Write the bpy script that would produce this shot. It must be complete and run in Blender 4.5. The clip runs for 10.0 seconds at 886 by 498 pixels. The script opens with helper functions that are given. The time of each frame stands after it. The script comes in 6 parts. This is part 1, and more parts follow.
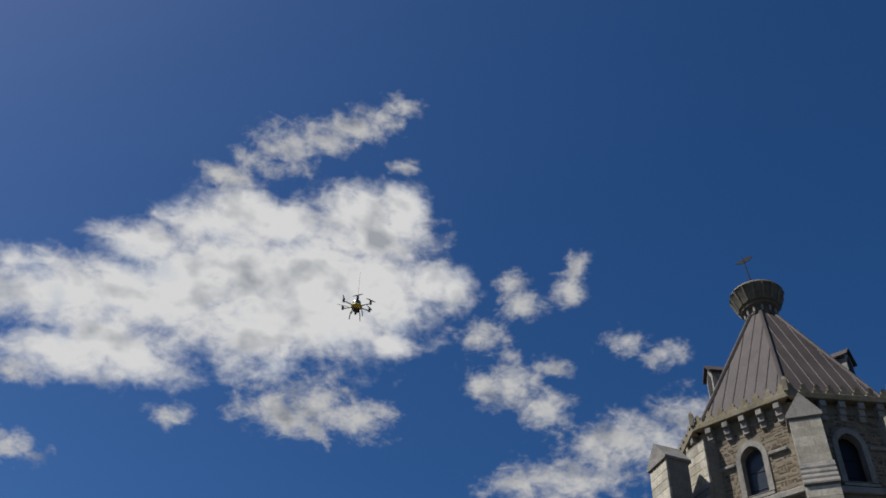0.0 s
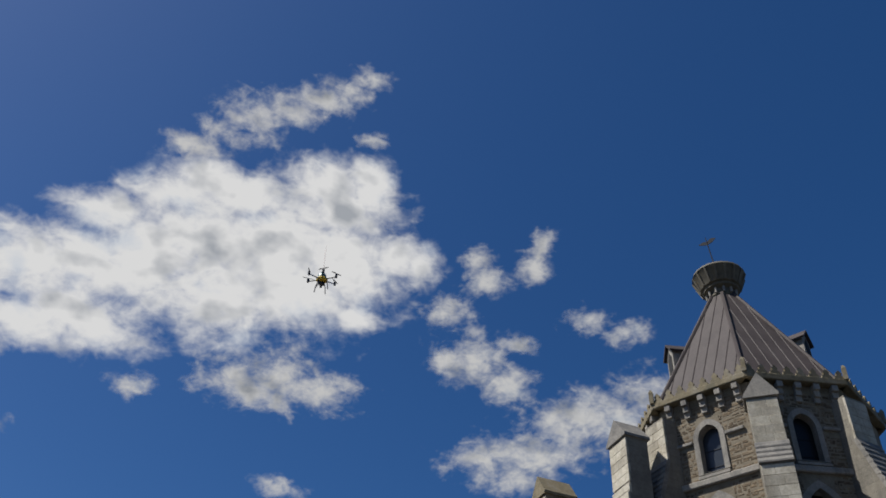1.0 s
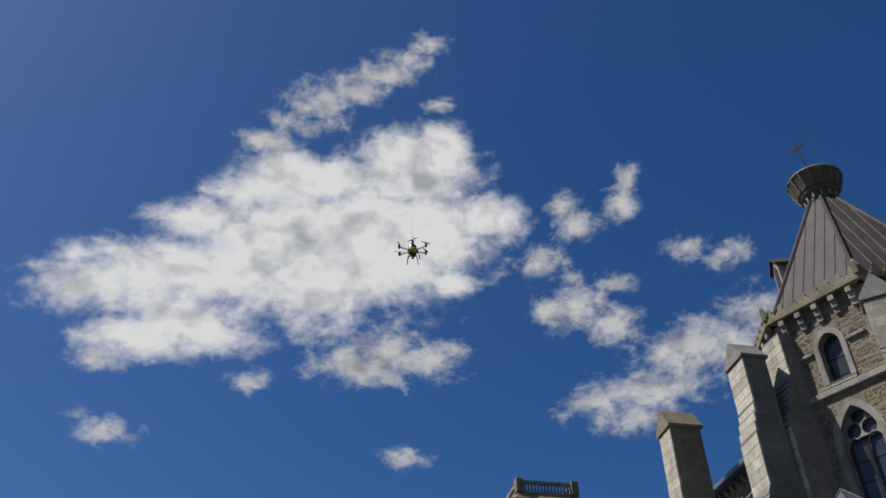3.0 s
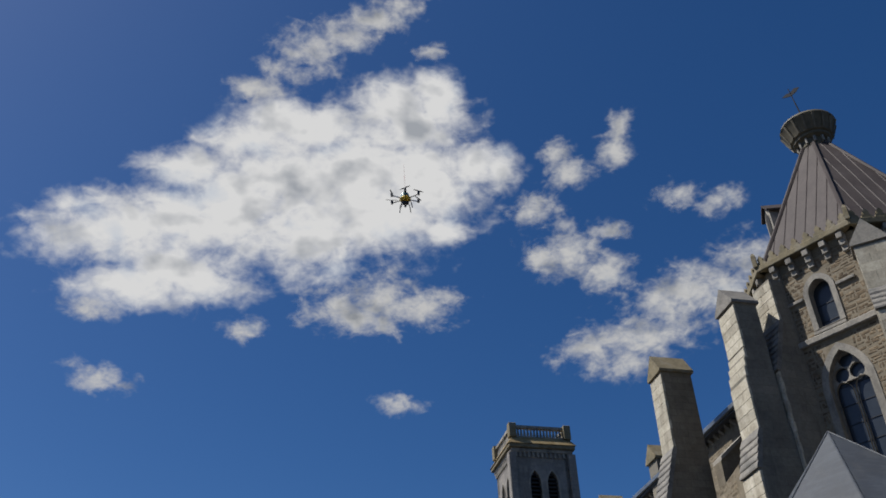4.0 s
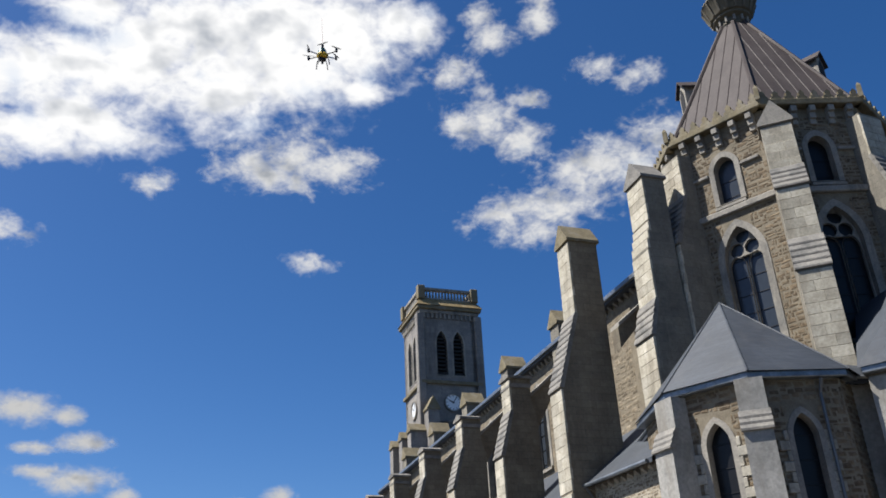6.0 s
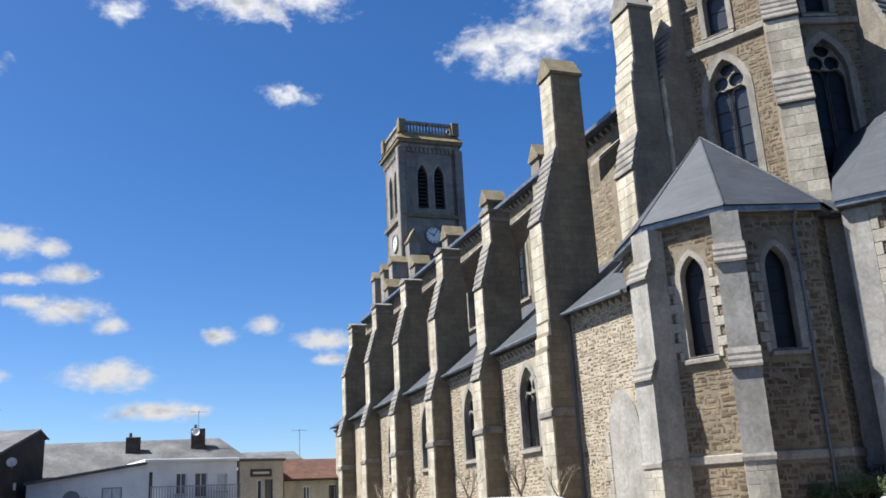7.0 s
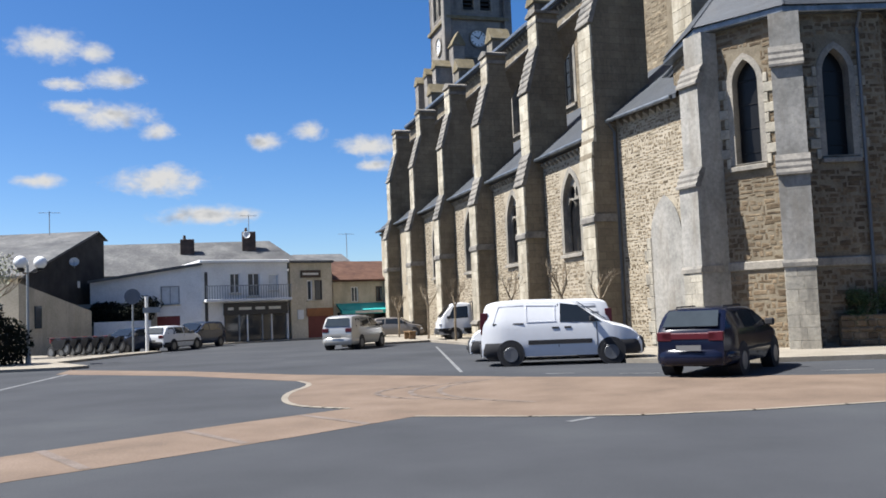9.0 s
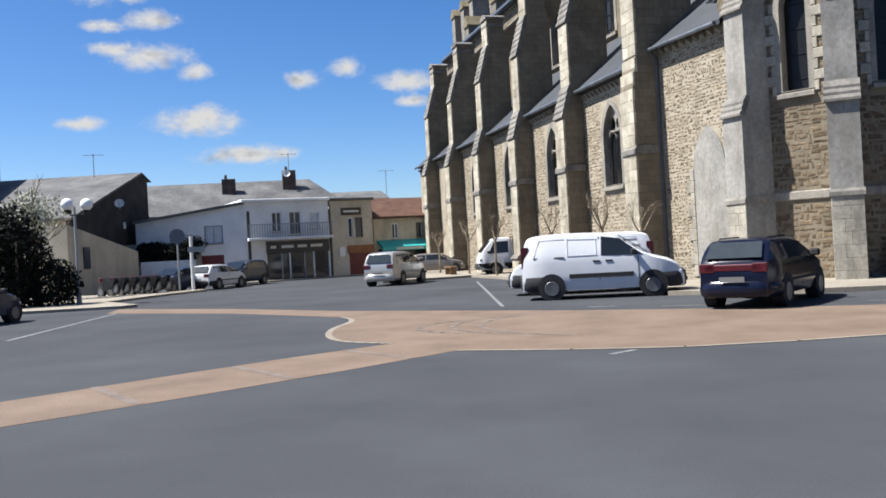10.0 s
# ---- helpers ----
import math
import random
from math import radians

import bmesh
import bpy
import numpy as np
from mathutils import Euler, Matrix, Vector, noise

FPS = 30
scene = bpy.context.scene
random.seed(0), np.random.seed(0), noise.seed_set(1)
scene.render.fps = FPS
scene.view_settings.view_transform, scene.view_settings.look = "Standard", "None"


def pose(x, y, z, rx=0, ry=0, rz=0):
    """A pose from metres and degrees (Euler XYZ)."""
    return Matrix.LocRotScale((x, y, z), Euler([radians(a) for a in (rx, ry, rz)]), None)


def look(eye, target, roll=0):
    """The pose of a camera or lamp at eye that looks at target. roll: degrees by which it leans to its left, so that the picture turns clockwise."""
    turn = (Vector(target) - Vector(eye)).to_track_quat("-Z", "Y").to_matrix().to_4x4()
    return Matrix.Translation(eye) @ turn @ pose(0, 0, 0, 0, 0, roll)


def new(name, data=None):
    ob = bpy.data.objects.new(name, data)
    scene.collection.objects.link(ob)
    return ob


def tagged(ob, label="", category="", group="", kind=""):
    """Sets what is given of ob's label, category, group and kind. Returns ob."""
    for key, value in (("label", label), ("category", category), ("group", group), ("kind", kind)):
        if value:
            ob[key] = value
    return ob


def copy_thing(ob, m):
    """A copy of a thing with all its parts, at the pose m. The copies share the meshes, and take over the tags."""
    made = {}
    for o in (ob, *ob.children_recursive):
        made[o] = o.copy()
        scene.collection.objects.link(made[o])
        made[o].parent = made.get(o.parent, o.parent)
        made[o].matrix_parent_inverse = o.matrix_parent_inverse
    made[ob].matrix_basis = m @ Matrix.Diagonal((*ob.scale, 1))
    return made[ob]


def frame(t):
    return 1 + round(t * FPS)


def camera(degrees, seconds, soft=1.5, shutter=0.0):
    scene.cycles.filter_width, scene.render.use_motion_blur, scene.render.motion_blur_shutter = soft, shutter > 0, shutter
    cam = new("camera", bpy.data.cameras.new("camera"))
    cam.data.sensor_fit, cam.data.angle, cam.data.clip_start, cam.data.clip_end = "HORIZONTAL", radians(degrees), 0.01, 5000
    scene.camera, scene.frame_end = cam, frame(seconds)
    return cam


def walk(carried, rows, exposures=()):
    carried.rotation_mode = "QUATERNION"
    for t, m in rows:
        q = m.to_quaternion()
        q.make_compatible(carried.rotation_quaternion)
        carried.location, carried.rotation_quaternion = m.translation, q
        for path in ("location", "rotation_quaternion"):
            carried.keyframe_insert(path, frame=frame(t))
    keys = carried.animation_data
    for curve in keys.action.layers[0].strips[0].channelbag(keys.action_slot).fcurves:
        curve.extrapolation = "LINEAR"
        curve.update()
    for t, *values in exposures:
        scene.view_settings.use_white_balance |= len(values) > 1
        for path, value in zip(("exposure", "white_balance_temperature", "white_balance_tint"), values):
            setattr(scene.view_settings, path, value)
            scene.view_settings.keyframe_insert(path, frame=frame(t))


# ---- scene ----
# ---- camera ----
EYE = (0.0, 0.0, 1.55)
cam = camera(52.2, 10.0, soft=1.7)
# seconds, tilt above the level, lean, turn to the left
PATH = [
    (0.0, 43.03, -2.72, -2.22),
    (0.5, 43.30, -2.21, -2.12),
    (1.0, 41.57, -2.24, -4.64),
    (1.5, 41.20, 0.28, -3.25),
    (2.0, 40.04, 1.13, -1.08),
    (2.5, 40.71, 2.51, 3.93),
    (3.0, 38.89, 1.50, 5.75),
    (3.2, 36.83, 1.67, 5.94),
    (4.3, 35.39, 2.44, 4.95),
    (4.5, 35.03, 2.97, 4.14),
    (5.0, 32.21, 3.90, 1.92),
    (5.2, 30.40, 3.68, 0.67),
    (6.3, 25.23, 2.50, -0.53),
    (6.5, 23.52, 2.68, -0.95),
    (7.0, 16.15, 2.98, -1.56),
    (7.5, 12.15, 2.66, -3.69),
    (8.0, 9.40, 3.39, -3.56),
    (8.5, 7.62, 2.98, -0.86),
    (9.0, 4.04, 2.34, 1.13),
    (9.5, 1.58, 1.65, 3.36),
    (10.0, 0.08, 3.18, 3.69),
]
EXPO = [(0.0, 0.25), (1.0, 0.32), (2.0, 0.58), (3.2, 0.28), (4.5, 0.32), (5.2, 0.52), (6.5, 1.1), (7.0, 1.25), (8.5, 1.18), (10.0, 1.15)]
walk(cam, [(t, pose(*EYE, 90 + tilt, lean, turn)) for t, tilt, lean, turn in PATH], EXPO)

# ---- light ----
SUN_AZ, SUN_EL = -94.0, 55.0      # clockwise from the camera's first line of sight


def bearing(az, el=0.0):
    a, e = radians(az), radians(el)
    return Vector((math.sin(a) * math.cos(e), math.cos(a) * math.cos(e), math.sin(e)))


world = bpy.data.worlds.new("sky")
scene.world = world
world.use_nodes = True
wn = world.node_tree.nodes
sky = wn.new("ShaderNodeTexSky")
sky.sky_type = "NISHITA"
sky.sun_disc = False
sky.sun_elevation, sky.sun_rotation = radians(SUN_EL), radians(SUN_AZ)
sky.altitude, sky.air_density, sky.dust_density, sky.ozone_density = 200, 0.75, 0.8, 3.0
deep = wn.new("ShaderNodeHueSaturation")
deep.inputs["Hue"].default_value, deep.inputs["Saturation"].default_value = 0.505, 1.3
world.node_tree.links.new(sky.outputs[0], deep.inputs["Color"])
world.node_tree.links.new(deep.outputs[0], wn["Background"].inputs[0])
wn["Background"].inputs[1].default_value = 0.072
sun = new("sun", bpy.data.lights.new("sun", "SUN"))
sun.data.energy, sun.data.angle, sun.data.color = 5.0, radians(0.55), (1.0, 0.98, 0.95)
sun.matrix_world = look(bearing(SUN_AZ, SUN_EL) * 300, (0, 0, 0))


# ---- materials ----
def nodes_of(name, rough=0.8, metal=0.0):
    m = bpy.data.materials.new(name)
    m.use_nodes = True
    nt = m.node_tree
    b = nt.nodes["Principled BSDF"]
    b.inputs["Roughness"].default_value = rough
    b.inputs["Metallic"].default_value = metal
    return m, nt, b


def node(nt, kind, **values):
    nd = nt.nodes.new(kind)
    for k, v in values.items():
        nd.inputs[k].default_value = v
    return nd


def ramp(nt, src, stops):
    r = nt.nodes.new("ShaderNodeValToRGB")
    while len(r.color_ramp.elements) < len(stops):
        r.color_ramp.elements.new(0.5)
    for e, (p, c) in zip(r.color_ramp.elements, stops):
        e.position, e.color = p, (*c, 1)
    nt.links.new(src, r.inputs[0])
    return r.outputs[0]


def mixc(nt, kind, fac, a, b):
    mx = nt.nodes.new("ShaderNodeMix")
    mx.data_type, mx.blend_type = "RGBA", kind
    for sock, v in ((mx.inputs[0], fac), (mx.inputs[6], a), (mx.inputs[7], b)):
        if hasattr(v, "is_linked"):
            nt.links.new(v, sock)
        elif isinstance(v, tuple):
            sock.default_value = (*v, 1)
        else:
            sock.default_value = v
    return mx.outputs[2]


def noise_at(nt, scale, detail=4.0, rough=0.55, coord="Object", stretch=None):
    tc = nt.nodes.new("ShaderNodeTexCoord")
    nz = node(nt, "ShaderNodeTexNoise", Scale=scale, Detail=detail, Roughness=rough)
    if stretch:
        mp = nt.nodes.new("ShaderNodeMapping")
        mp.inputs["Scale"].default_value = stretch
        nt.links.new(tc.outputs[coord], mp.inputs[0])
        nt.links.new(mp.outputs[0], nz.inputs["Vector"])
    else:
        nt.links.new(tc.outputs[coord], nz.inputs["Vector"])
    return nz.outputs["Fac"]


def bump(nt, b, height, strength, dist=0.02):
    bp = node(nt, "ShaderNodeBump", Strength=strength, Distance=dist)
    nt.links.new(height, bp.inputs["Height"])
    nt.links.new(bp.outputs[0], b.inputs["Normal"])


def mottled(name, dark, mid, light, scale=1.2, fine=14.0, rough=0.85, metal=0.0, relief=0.4, dist=0.02, vary=0.0, stretch=None, stain=None, island=False):
    """Two scales of tone, an optional stain with streaks, fine relief; vary: a change from piece to piece."""
    m, nt, b = nodes_of(name, rough, metal)
    b.inputs["Specular IOR Level"].default_value = 0.25
    big = noise_at(nt, scale, 5, 0.6, stretch=stretch)
    col = ramp(nt, big, [(0.3, dark), (0.5, mid), (0.72, light)])
    small = noise_at(nt, fine, 4, 0.65)
    col = mixc(nt, "OVERLAY", 0.45, col, ramp(nt, small, [(0.3, (0.28,) * 3), (0.7, (0.72,) * 3)]))
    if stain:
        st = noise_at(nt, 0.55, 6, 0.7, stretch=(1.6, 1.6, 0.35))
        col = mixc(nt, "MIX", ramp(nt, st, [(0.5, (0, 0, 0)), (0.68, (0.75,) * 3)]), col, stain)
    if vary:
        oi = nt.nodes.new("ShaderNodeNewGeometry" if island else "ShaderNodeObjectInfo")
        col = mixc(nt, "OVERLAY", vary, col, ramp(nt, oi.outputs["Random Per Island" if island else "Random"], [(0.0, (0.22,) * 3), (1.0, (0.8,) * 3)]))
    nt.links.new(col, b.inputs["Base Color"])
    bump(nt, b, small, relief, dist)
    return m


def coursed(name, tones, joint, block=(0.62, 0.3), rough=0.88, gap=0.02, stain=(0.06, 0.055, 0.05), relief=0.5):
    """Dressed stone in courses, on upright faces of any turn."""
    m, nt, b = nodes_of(name, rough)
    tc = nt.nodes.new("ShaderNodeTexCoord")
    sp = nt.nodes.new("ShaderNodeSeparateXYZ")
    nt.links.new(tc.outputs["Object"], sp.inputs[0])
    ad = nt.nodes.new("ShaderNodeMath")
    nt.links.new(sp.outputs[0], ad.inputs[0])
    nt.links.new(sp.outputs[1], ad.inputs[1])
    cb = nt.nodes.new("ShaderNodeCombineXYZ")
    nt.links.new(ad.outputs[0], cb.inputs[0])
    nt.links.new(sp.outputs[2], cb.inputs[1])
    br = nt.nodes.new("ShaderNodeTexBrick")
    nt.links.new(cb.outputs[0], br.inputs["Vector"])
    for k, v in (("Scale", 1.0), ("Mortar Size", gap), ("Mortar Smooth", 0.3), ("Bias", -0.1), ("Brick Width", block[0]), ("Row Height", block[1])):
        br.inputs[k].default_value = v
    br.inputs["Color1"].default_value = (*tones[0], 1)
    br.inputs["Color2"].default_value = (*tones[1], 1)
    br.inputs["Mortar"].default_value = (*joint, 1)
    big = noise_at(nt, 0.5, 6, 0.65)
    small = noise_at(nt, 9.0, 5, 0.65)
    col = mixc(nt, "OVERLAY", 0.55, br.outputs["Color"], ramp(nt, big, [(0.3, (0.25,) * 3), (0.7, (0.75,) * 3)]))
    col = mixc(nt, "OVERLAY", 0.4, col, ramp(nt, small, [(0.3, (0.3,) * 3), (0.7, (0.7,) * 3)]))
    st = noise_at(nt, 0.8, 6, 0.72, stretch=(1.5, 1.5, 0.3))
    col = mixc(nt, "MIX", ramp(nt, st, [(0.52, (0, 0, 0)), (0.72, (0.6,) * 3)]), col, stain)
    nt.links.new(col, b.inputs["Base Color"])
    inv = nt.nodes.new("ShaderNodeMath")
    inv.operation = "SUBTRACT"
    nt.links.new(small, inv.inputs[0])
    nt.links.new(br.outputs["Fac"], inv.inputs[1])
    bump(nt, b, inv.outputs[0], relief, 0.03)
    return m


def plain(name, col, rough=0.5, metal=0.0, coat=0.0, vary=0.12, gloss=0.5):
    m, nt, b = nodes_of(name, rough, metal)
    b.inputs["Specular IOR Level"].default_value = gloss
    nz = noise_at(nt, 3.0, 5, 0.6)
    lo, hi = tuple(c * (1 - vary) for c in col), tuple(min(1, c * (1 + vary)) for c in col)
    nt.links.new(ramp(nt, nz, [(0.3, lo), (0.7, hi)]), b.inputs["Base Color"])
    b.inputs["Coat Weight"].default_value = coat
    b.inputs["Coat Roughness"].default_value = 0.086
    return m


# buttress body stone, next two: toned down to deepen the shaded flanks
ASHLAR = coursed("dressed_stone", ((0.181, 0.160, 0.122), (0.148, 0.132, 0.104)), (0.119, 0.105, 0.079), (0.75, 0.36), gap=0.008, stain=(0.040, 0.034, 0.026))
ASHLAR_BROWN = coursed("brown_stone", ((0.180, 0.149, 0.102), (0.142, 0.116, 0.078)), (0.116, 0.097, 0.067), stain=(0.073, 0.055, 0.034), gap=0.012)
TOWER_STONE = coursed("tower_stone", ((0.2204, 0.2004, 0.1738), (0.1786, 0.1634, 0.1482)), (0.1577, 0.1415, 0.1263), (0.8, 0.35), gap=0.012)
TRIM = mottled("moulded_stone", (0.1514, 0.1443, 0.1285), (0.2455, 0.2244, 0.1901), (0.3036, 0.2754, 0.2288), 1.0, 12, stain=(0.0581, 0.0546, 0.0484))
WEATHERING = mottled("weathered_coping", (0.092, 0.089, 0.082), (0.177, 0.164, 0.144), (0.236, 0.217, 0.184), 1.4, 10, relief=0.6)
LICHEN = mottled("orange_lichen_stone", (0.14, 0.105, 0.055), (0.23, 0.165, 0.075), (0.28, 0.225, 0.13), 1.2, 9, relief=0.6)
MOSSY = mottled("lichened_coping", (0.115, 0.100, 0.065), (0.172, 0.141, 0.084), (0.207, 0.187, 0.146), 1.6, 9, relief=0.6)
BLOCK = mottled("pier_block", (0.2309, 0.2171, 0.1822), (0.3119, 0.2870, 0.2346), (0.3846, 0.3505, 0.2806), 1.4, 11, relief=0.5, vary=0.22, stain=(0.1012, 0.0911, 0.0754))
# pale dressed stone; sunlight on the fronts is partly put into its colour
SUNLIT_BLOCK = mottled("sunlit_front_block", (0.2651, 0.2337, 0.1767), (0.3715, 0.3353, 0.2603), (0.4598, 0.4199, 0.3401), 1.4, 11, relief=0.5, vary=0.3, stain=(0.1767, 0.1453, 0.1016))
MORTAR = mottled("lime_mortar", (0.1263, 0.1050, 0.0722), (0.1779, 0.1484, 0.1050), (0.2206, 0.1870, 0.1328), 2.0, 20)
RUBBLE = mottled("rubble_stone", (0.0819, 0.0567, 0.0333), (0.1413, 0.1026, 0.0639), (0.1944, 0.1521, 0.1008), 3.0, 16, relief=0.7, vary=0.6)
RUBBLE_SET = mottled("rubble_stones_laid", (0.0671, 0.0473, 0.0292), (0.1247, 0.0912, 0.0559), (0.1858, 0.1453, 0.0963), 3.0, 16, relief=0.7, vary=0.55, island=True)
MORTAR_PALE = mottled("pale_lime_mortar", (0.235, 0.2, 0.145), (0.31, 0.268, 0.2), (0.375, 0.33, 0.255), 2.0, 20)
RUBBLE_PALE = mottled("pale_rubble_stones", (0.090, 0.068, 0.043), (0.170, 0.135, 0.090), (0.270, 0.225, 0.160), 3.0, 16, relief=0.7, vary=0.55, island=True)
RUBBLE_ROUGH = coursed("rough_rubble", ((0.214, 0.165, 0.099), (0.110, 0.084, 0.056)), (0.214, 0.181, 0.133), (0.36, 0.17), gap=0.025, stain=(0.065, 0.048, 0.030), relief=0.9)
PLASTER = mottled("grey_cement", (0.1926, 0.1865, 0.1669), (0.2689, 0.2566, 0.2308), (0.3329, 0.3143, 0.2762), 0.9, 8, stain=(0.1607, 0.1401, 0.1092))
SLATE = coursed("roof_slate", ((0.024, 0.030, 0.040), (0.034, 0.041, 0.051)), (0.020, 0.022, 0.026), (0.24, 0.16), 0.65, 0.008, (0.057, 0.059, 0.060), 0.3)
ZINC = mottled("zinc_flashing", (0.120, 0.138, 0.156), (0.180, 0.198, 0.216), (0.252, 0.270, 0.288), 1.5, 10, 0.4, 0.6, 0.1)
COPPER = mottled("brown_metal_roof", (0.0396, 0.0302, 0.0274), (0.0518, 0.0403, 0.0360), (0.0641, 0.0518, 0.0468), 0.7, 8, 0.7, 0.0, 0.15, stretch=(2, 2, 0.4))
GLAZE = plain("leaded_glass", (0.012, 0.012, 0.013), 0.3, gloss=0.2)
GLAZE_BLUE = plain("bluish_leaded_glass", (0.03, 0.036, 0.044), 0.2, gloss=0.4)
DARK = plain("unlit_void", (0.008, 0.008, 0.009), 0.9)
LOUVRE = plain("dark_louvre_slat", (0.035, 0.033, 0.03), 0.8)
IRON = plain("dark_iron", (0.02, 0.02, 0.022), 0.55, 0.7)
WOOD_DOOR = plain("dark_oak_door", (0.05, 0.032, 0.02), 0.6)
PIPE = plain("rainwater_pipe_zinc", (0.12, 0.13, 0.14), 0.5, 0.5)


# ---- mesh helpers ----
def part(name, bm, material, parent, label=""):
    """Links a bmesh as one mesh object under a thing or a part."""
    me = bpy.data.meshes.new(name)
    bmesh.ops.recalc_face_normals(bm, faces=bm.faces)
    bm.to_mesh(me)
    bm.free()
    me.materials.append(material)
    ob = new(name, me)
    ob.parent = parent
    if label:
        tagged(ob, label)
    return ob


def thing(name, label, category, m=None, group="", kind=""):
    ob = new(name)
    ob.empty_display_size = 0.2
    if m is not None:
        ob.matrix_basis = m
    return tagged(ob, label, category, group, kind)


def smooth(ob, angle=40):
    for p in ob.data.polygons:
        p.use_smooth = True
    ob.data.set_sharp_from_angle(angle=radians(angle))
    return ob


def box(bm, lo, hi, m=None, bevel=0.0):
    """A block between two corners, with worn edges where bevel is given."""
    vs = [bm.verts.new((x, y, z)) for x in (lo[0], hi[0]) for y in (lo[1], hi[1]) for z in (lo[2], hi[2])]
    fs = [bm.faces.new([vs[i] for i in q]) for q in ((0, 1, 3, 2), (4, 6, 7, 5), (0, 4, 5, 1), (2, 3, 7, 6), (0, 2, 6, 4), (1, 5, 7, 3))]
    if bevel:
        r = bmesh.ops.bevel(bm, geom=list({e for f in fs for e in f.edges}), offset=bevel, segments=1, affect="EDGES")
        vs = list({v for f in r["faces"] for v in f.verts} | {v for v in vs if v.is_valid})
    if m is not None:
        bmesh.ops.transform(bm, matrix=m, verts=vs)
    return vs


def prism(bm, pts, vec):
    """A flat polygon of 3D points, pushed along vec into a solid."""
    vec = Vector(vec)
    a = [bm.verts.new(p) for p in pts]
    b = [bm.verts.new(Vector(p) + vec) for p in pts]
    bm.faces.new(a)
    bm.faces.new(b[::-1])
    for i in range(len(pts)):
        j = (i + 1) % len(pts)
        bm.faces.new((a[i], b[i], b[j], a[j]))


def solid(bm, faces):
    """Faces given by their points."""
    for f in faces:
        bm.faces.new([bm.verts.new(p) for p in f])
    bmesh.ops.remove_doubles(bm, verts=bm.verts, dist=0.0005)


def tube(bm, pts, radii, sides=10, cap=True):
    """A round rod along points."""
    rings = []
    for i, p in enumerate(pts):
        p = Vector(p)
        d = Vector(pts[min(i + 1, len(pts) - 1)]) - Vector(pts[max(i - 1, 0)])
        q = d.to_track_quat("Z", "Y")
        r = radii[i] if isinstance(radii, (list, tuple)) else radii
        rings.append([bm.verts.new(p + q @ Vector((r * math.cos(a), r * math.sin(a), 0))) for a in (2 * math.pi * k / sides for k in range(sides))])
    for a, b in zip(rings, rings[1:]):
        for k in range(sides):
            bm.faces.new((a[k], a[(k + 1) % sides], b[(k + 1) % sides], b[k]))
    if cap:
        bm.faces.new(rings[0][::-1])
        bm.faces.new(rings[-1])


def lathe(bm, prof, sides=24, at=(0, 0, 0)):
    """A turned shape from (radius, height) pairs."""
    rings = [[bm.verts.new((at[0] + r * math.cos(2 * math.pi * k / sides), at[1] + r * math.sin(2 * math.pi * k / sides), at[2] + z)) for k in range(sides)] for r, z in prof]
    for a, b in zip(rings, rings[1:]):
        for k in range(sides):
            bm.faces.new((a[k], a[(k + 1) % sides], b[(k + 1) % sides], b[k]))
    bm.faces.new(rings[0][::-1])
    bm.faces.new(rings[-1])


def arch(x0, x1, z0, spring, rise, n=7):
    """The outline of a pointed (or round) opening, from its foot up and round."""
    c, half = (x0 + x1) / 2, (x1 - x0) / 2
    rad = (half * half + rise * rise) / (2 * half)      # each side is an arc that meets the other at the crown
    pts = [(x0, z0), (x1, z0), (x1, spring)]
    top = math.asin(min(1.0, rise / rad))
    right = [(x1 - rad + rad * math.cos(top * i / n), spring + rad * math.sin(top * i / n)) for i in range(1, n + 1)]
    pts += right + [(2 * c - x, z) for x, z in right[-2::-1]] + [(x0, spring)]
    return pts


def circle(cx, cz, r, n=16):
    return [(cx + r * math.cos(2 * math.pi * i / n), cz + r * math.sin(2 * math.pi * i / n)) for i in range(n)]


def slab(bm, loops, m, depth):
    """A flat plate of that depth in the plane (x, z) of m, its face at y = 0; the first loop is the rim, the rest are holes."""
    from mathutils.geometry import tessellate_polygon
    flat = [[Vector((x, z, 0)) for x, z in lp] for lp in loops]
    pts = [p for lp in flat for p in lp]
    tri = tessellate_polygon(flat)
    front = [bm.verts.new(m @ Vector((p.x, 0, p.y))) for p in pts]
    back = [bm.verts.new(m @ Vector((p.x, depth, p.y))) for p in pts]
    for t in tri:
        if len(set(t)) == 3:
            bm.faces.new([front[i] for i in t])
            bm.faces.new([back[i] for i in t[::-1]])
    k = 0
    for lp in loops:
        n = len(lp)
        for i in range(n):
            a, b = k + i, k + (i + 1) % n
            bm.faces.new((front[a], front[b], back[b], back[a]))
        k += n


def facet(p, q, z=0.0):
    """The frame of an upright wall from p to q (left to right, seen from outside): x along, y inward, z up."""
    p, q = Vector((*p[:2], z)), Vector((*q[:2], z))
    x = (q - p).normalized()
    y = Vector((0, 0, 1)).cross(x)
    return Matrix(((x.x, y.x, 0, p.x), (x.y, y.y, 0, p.y), (0, 0, 1, z), (0, 0, 0, 1)))


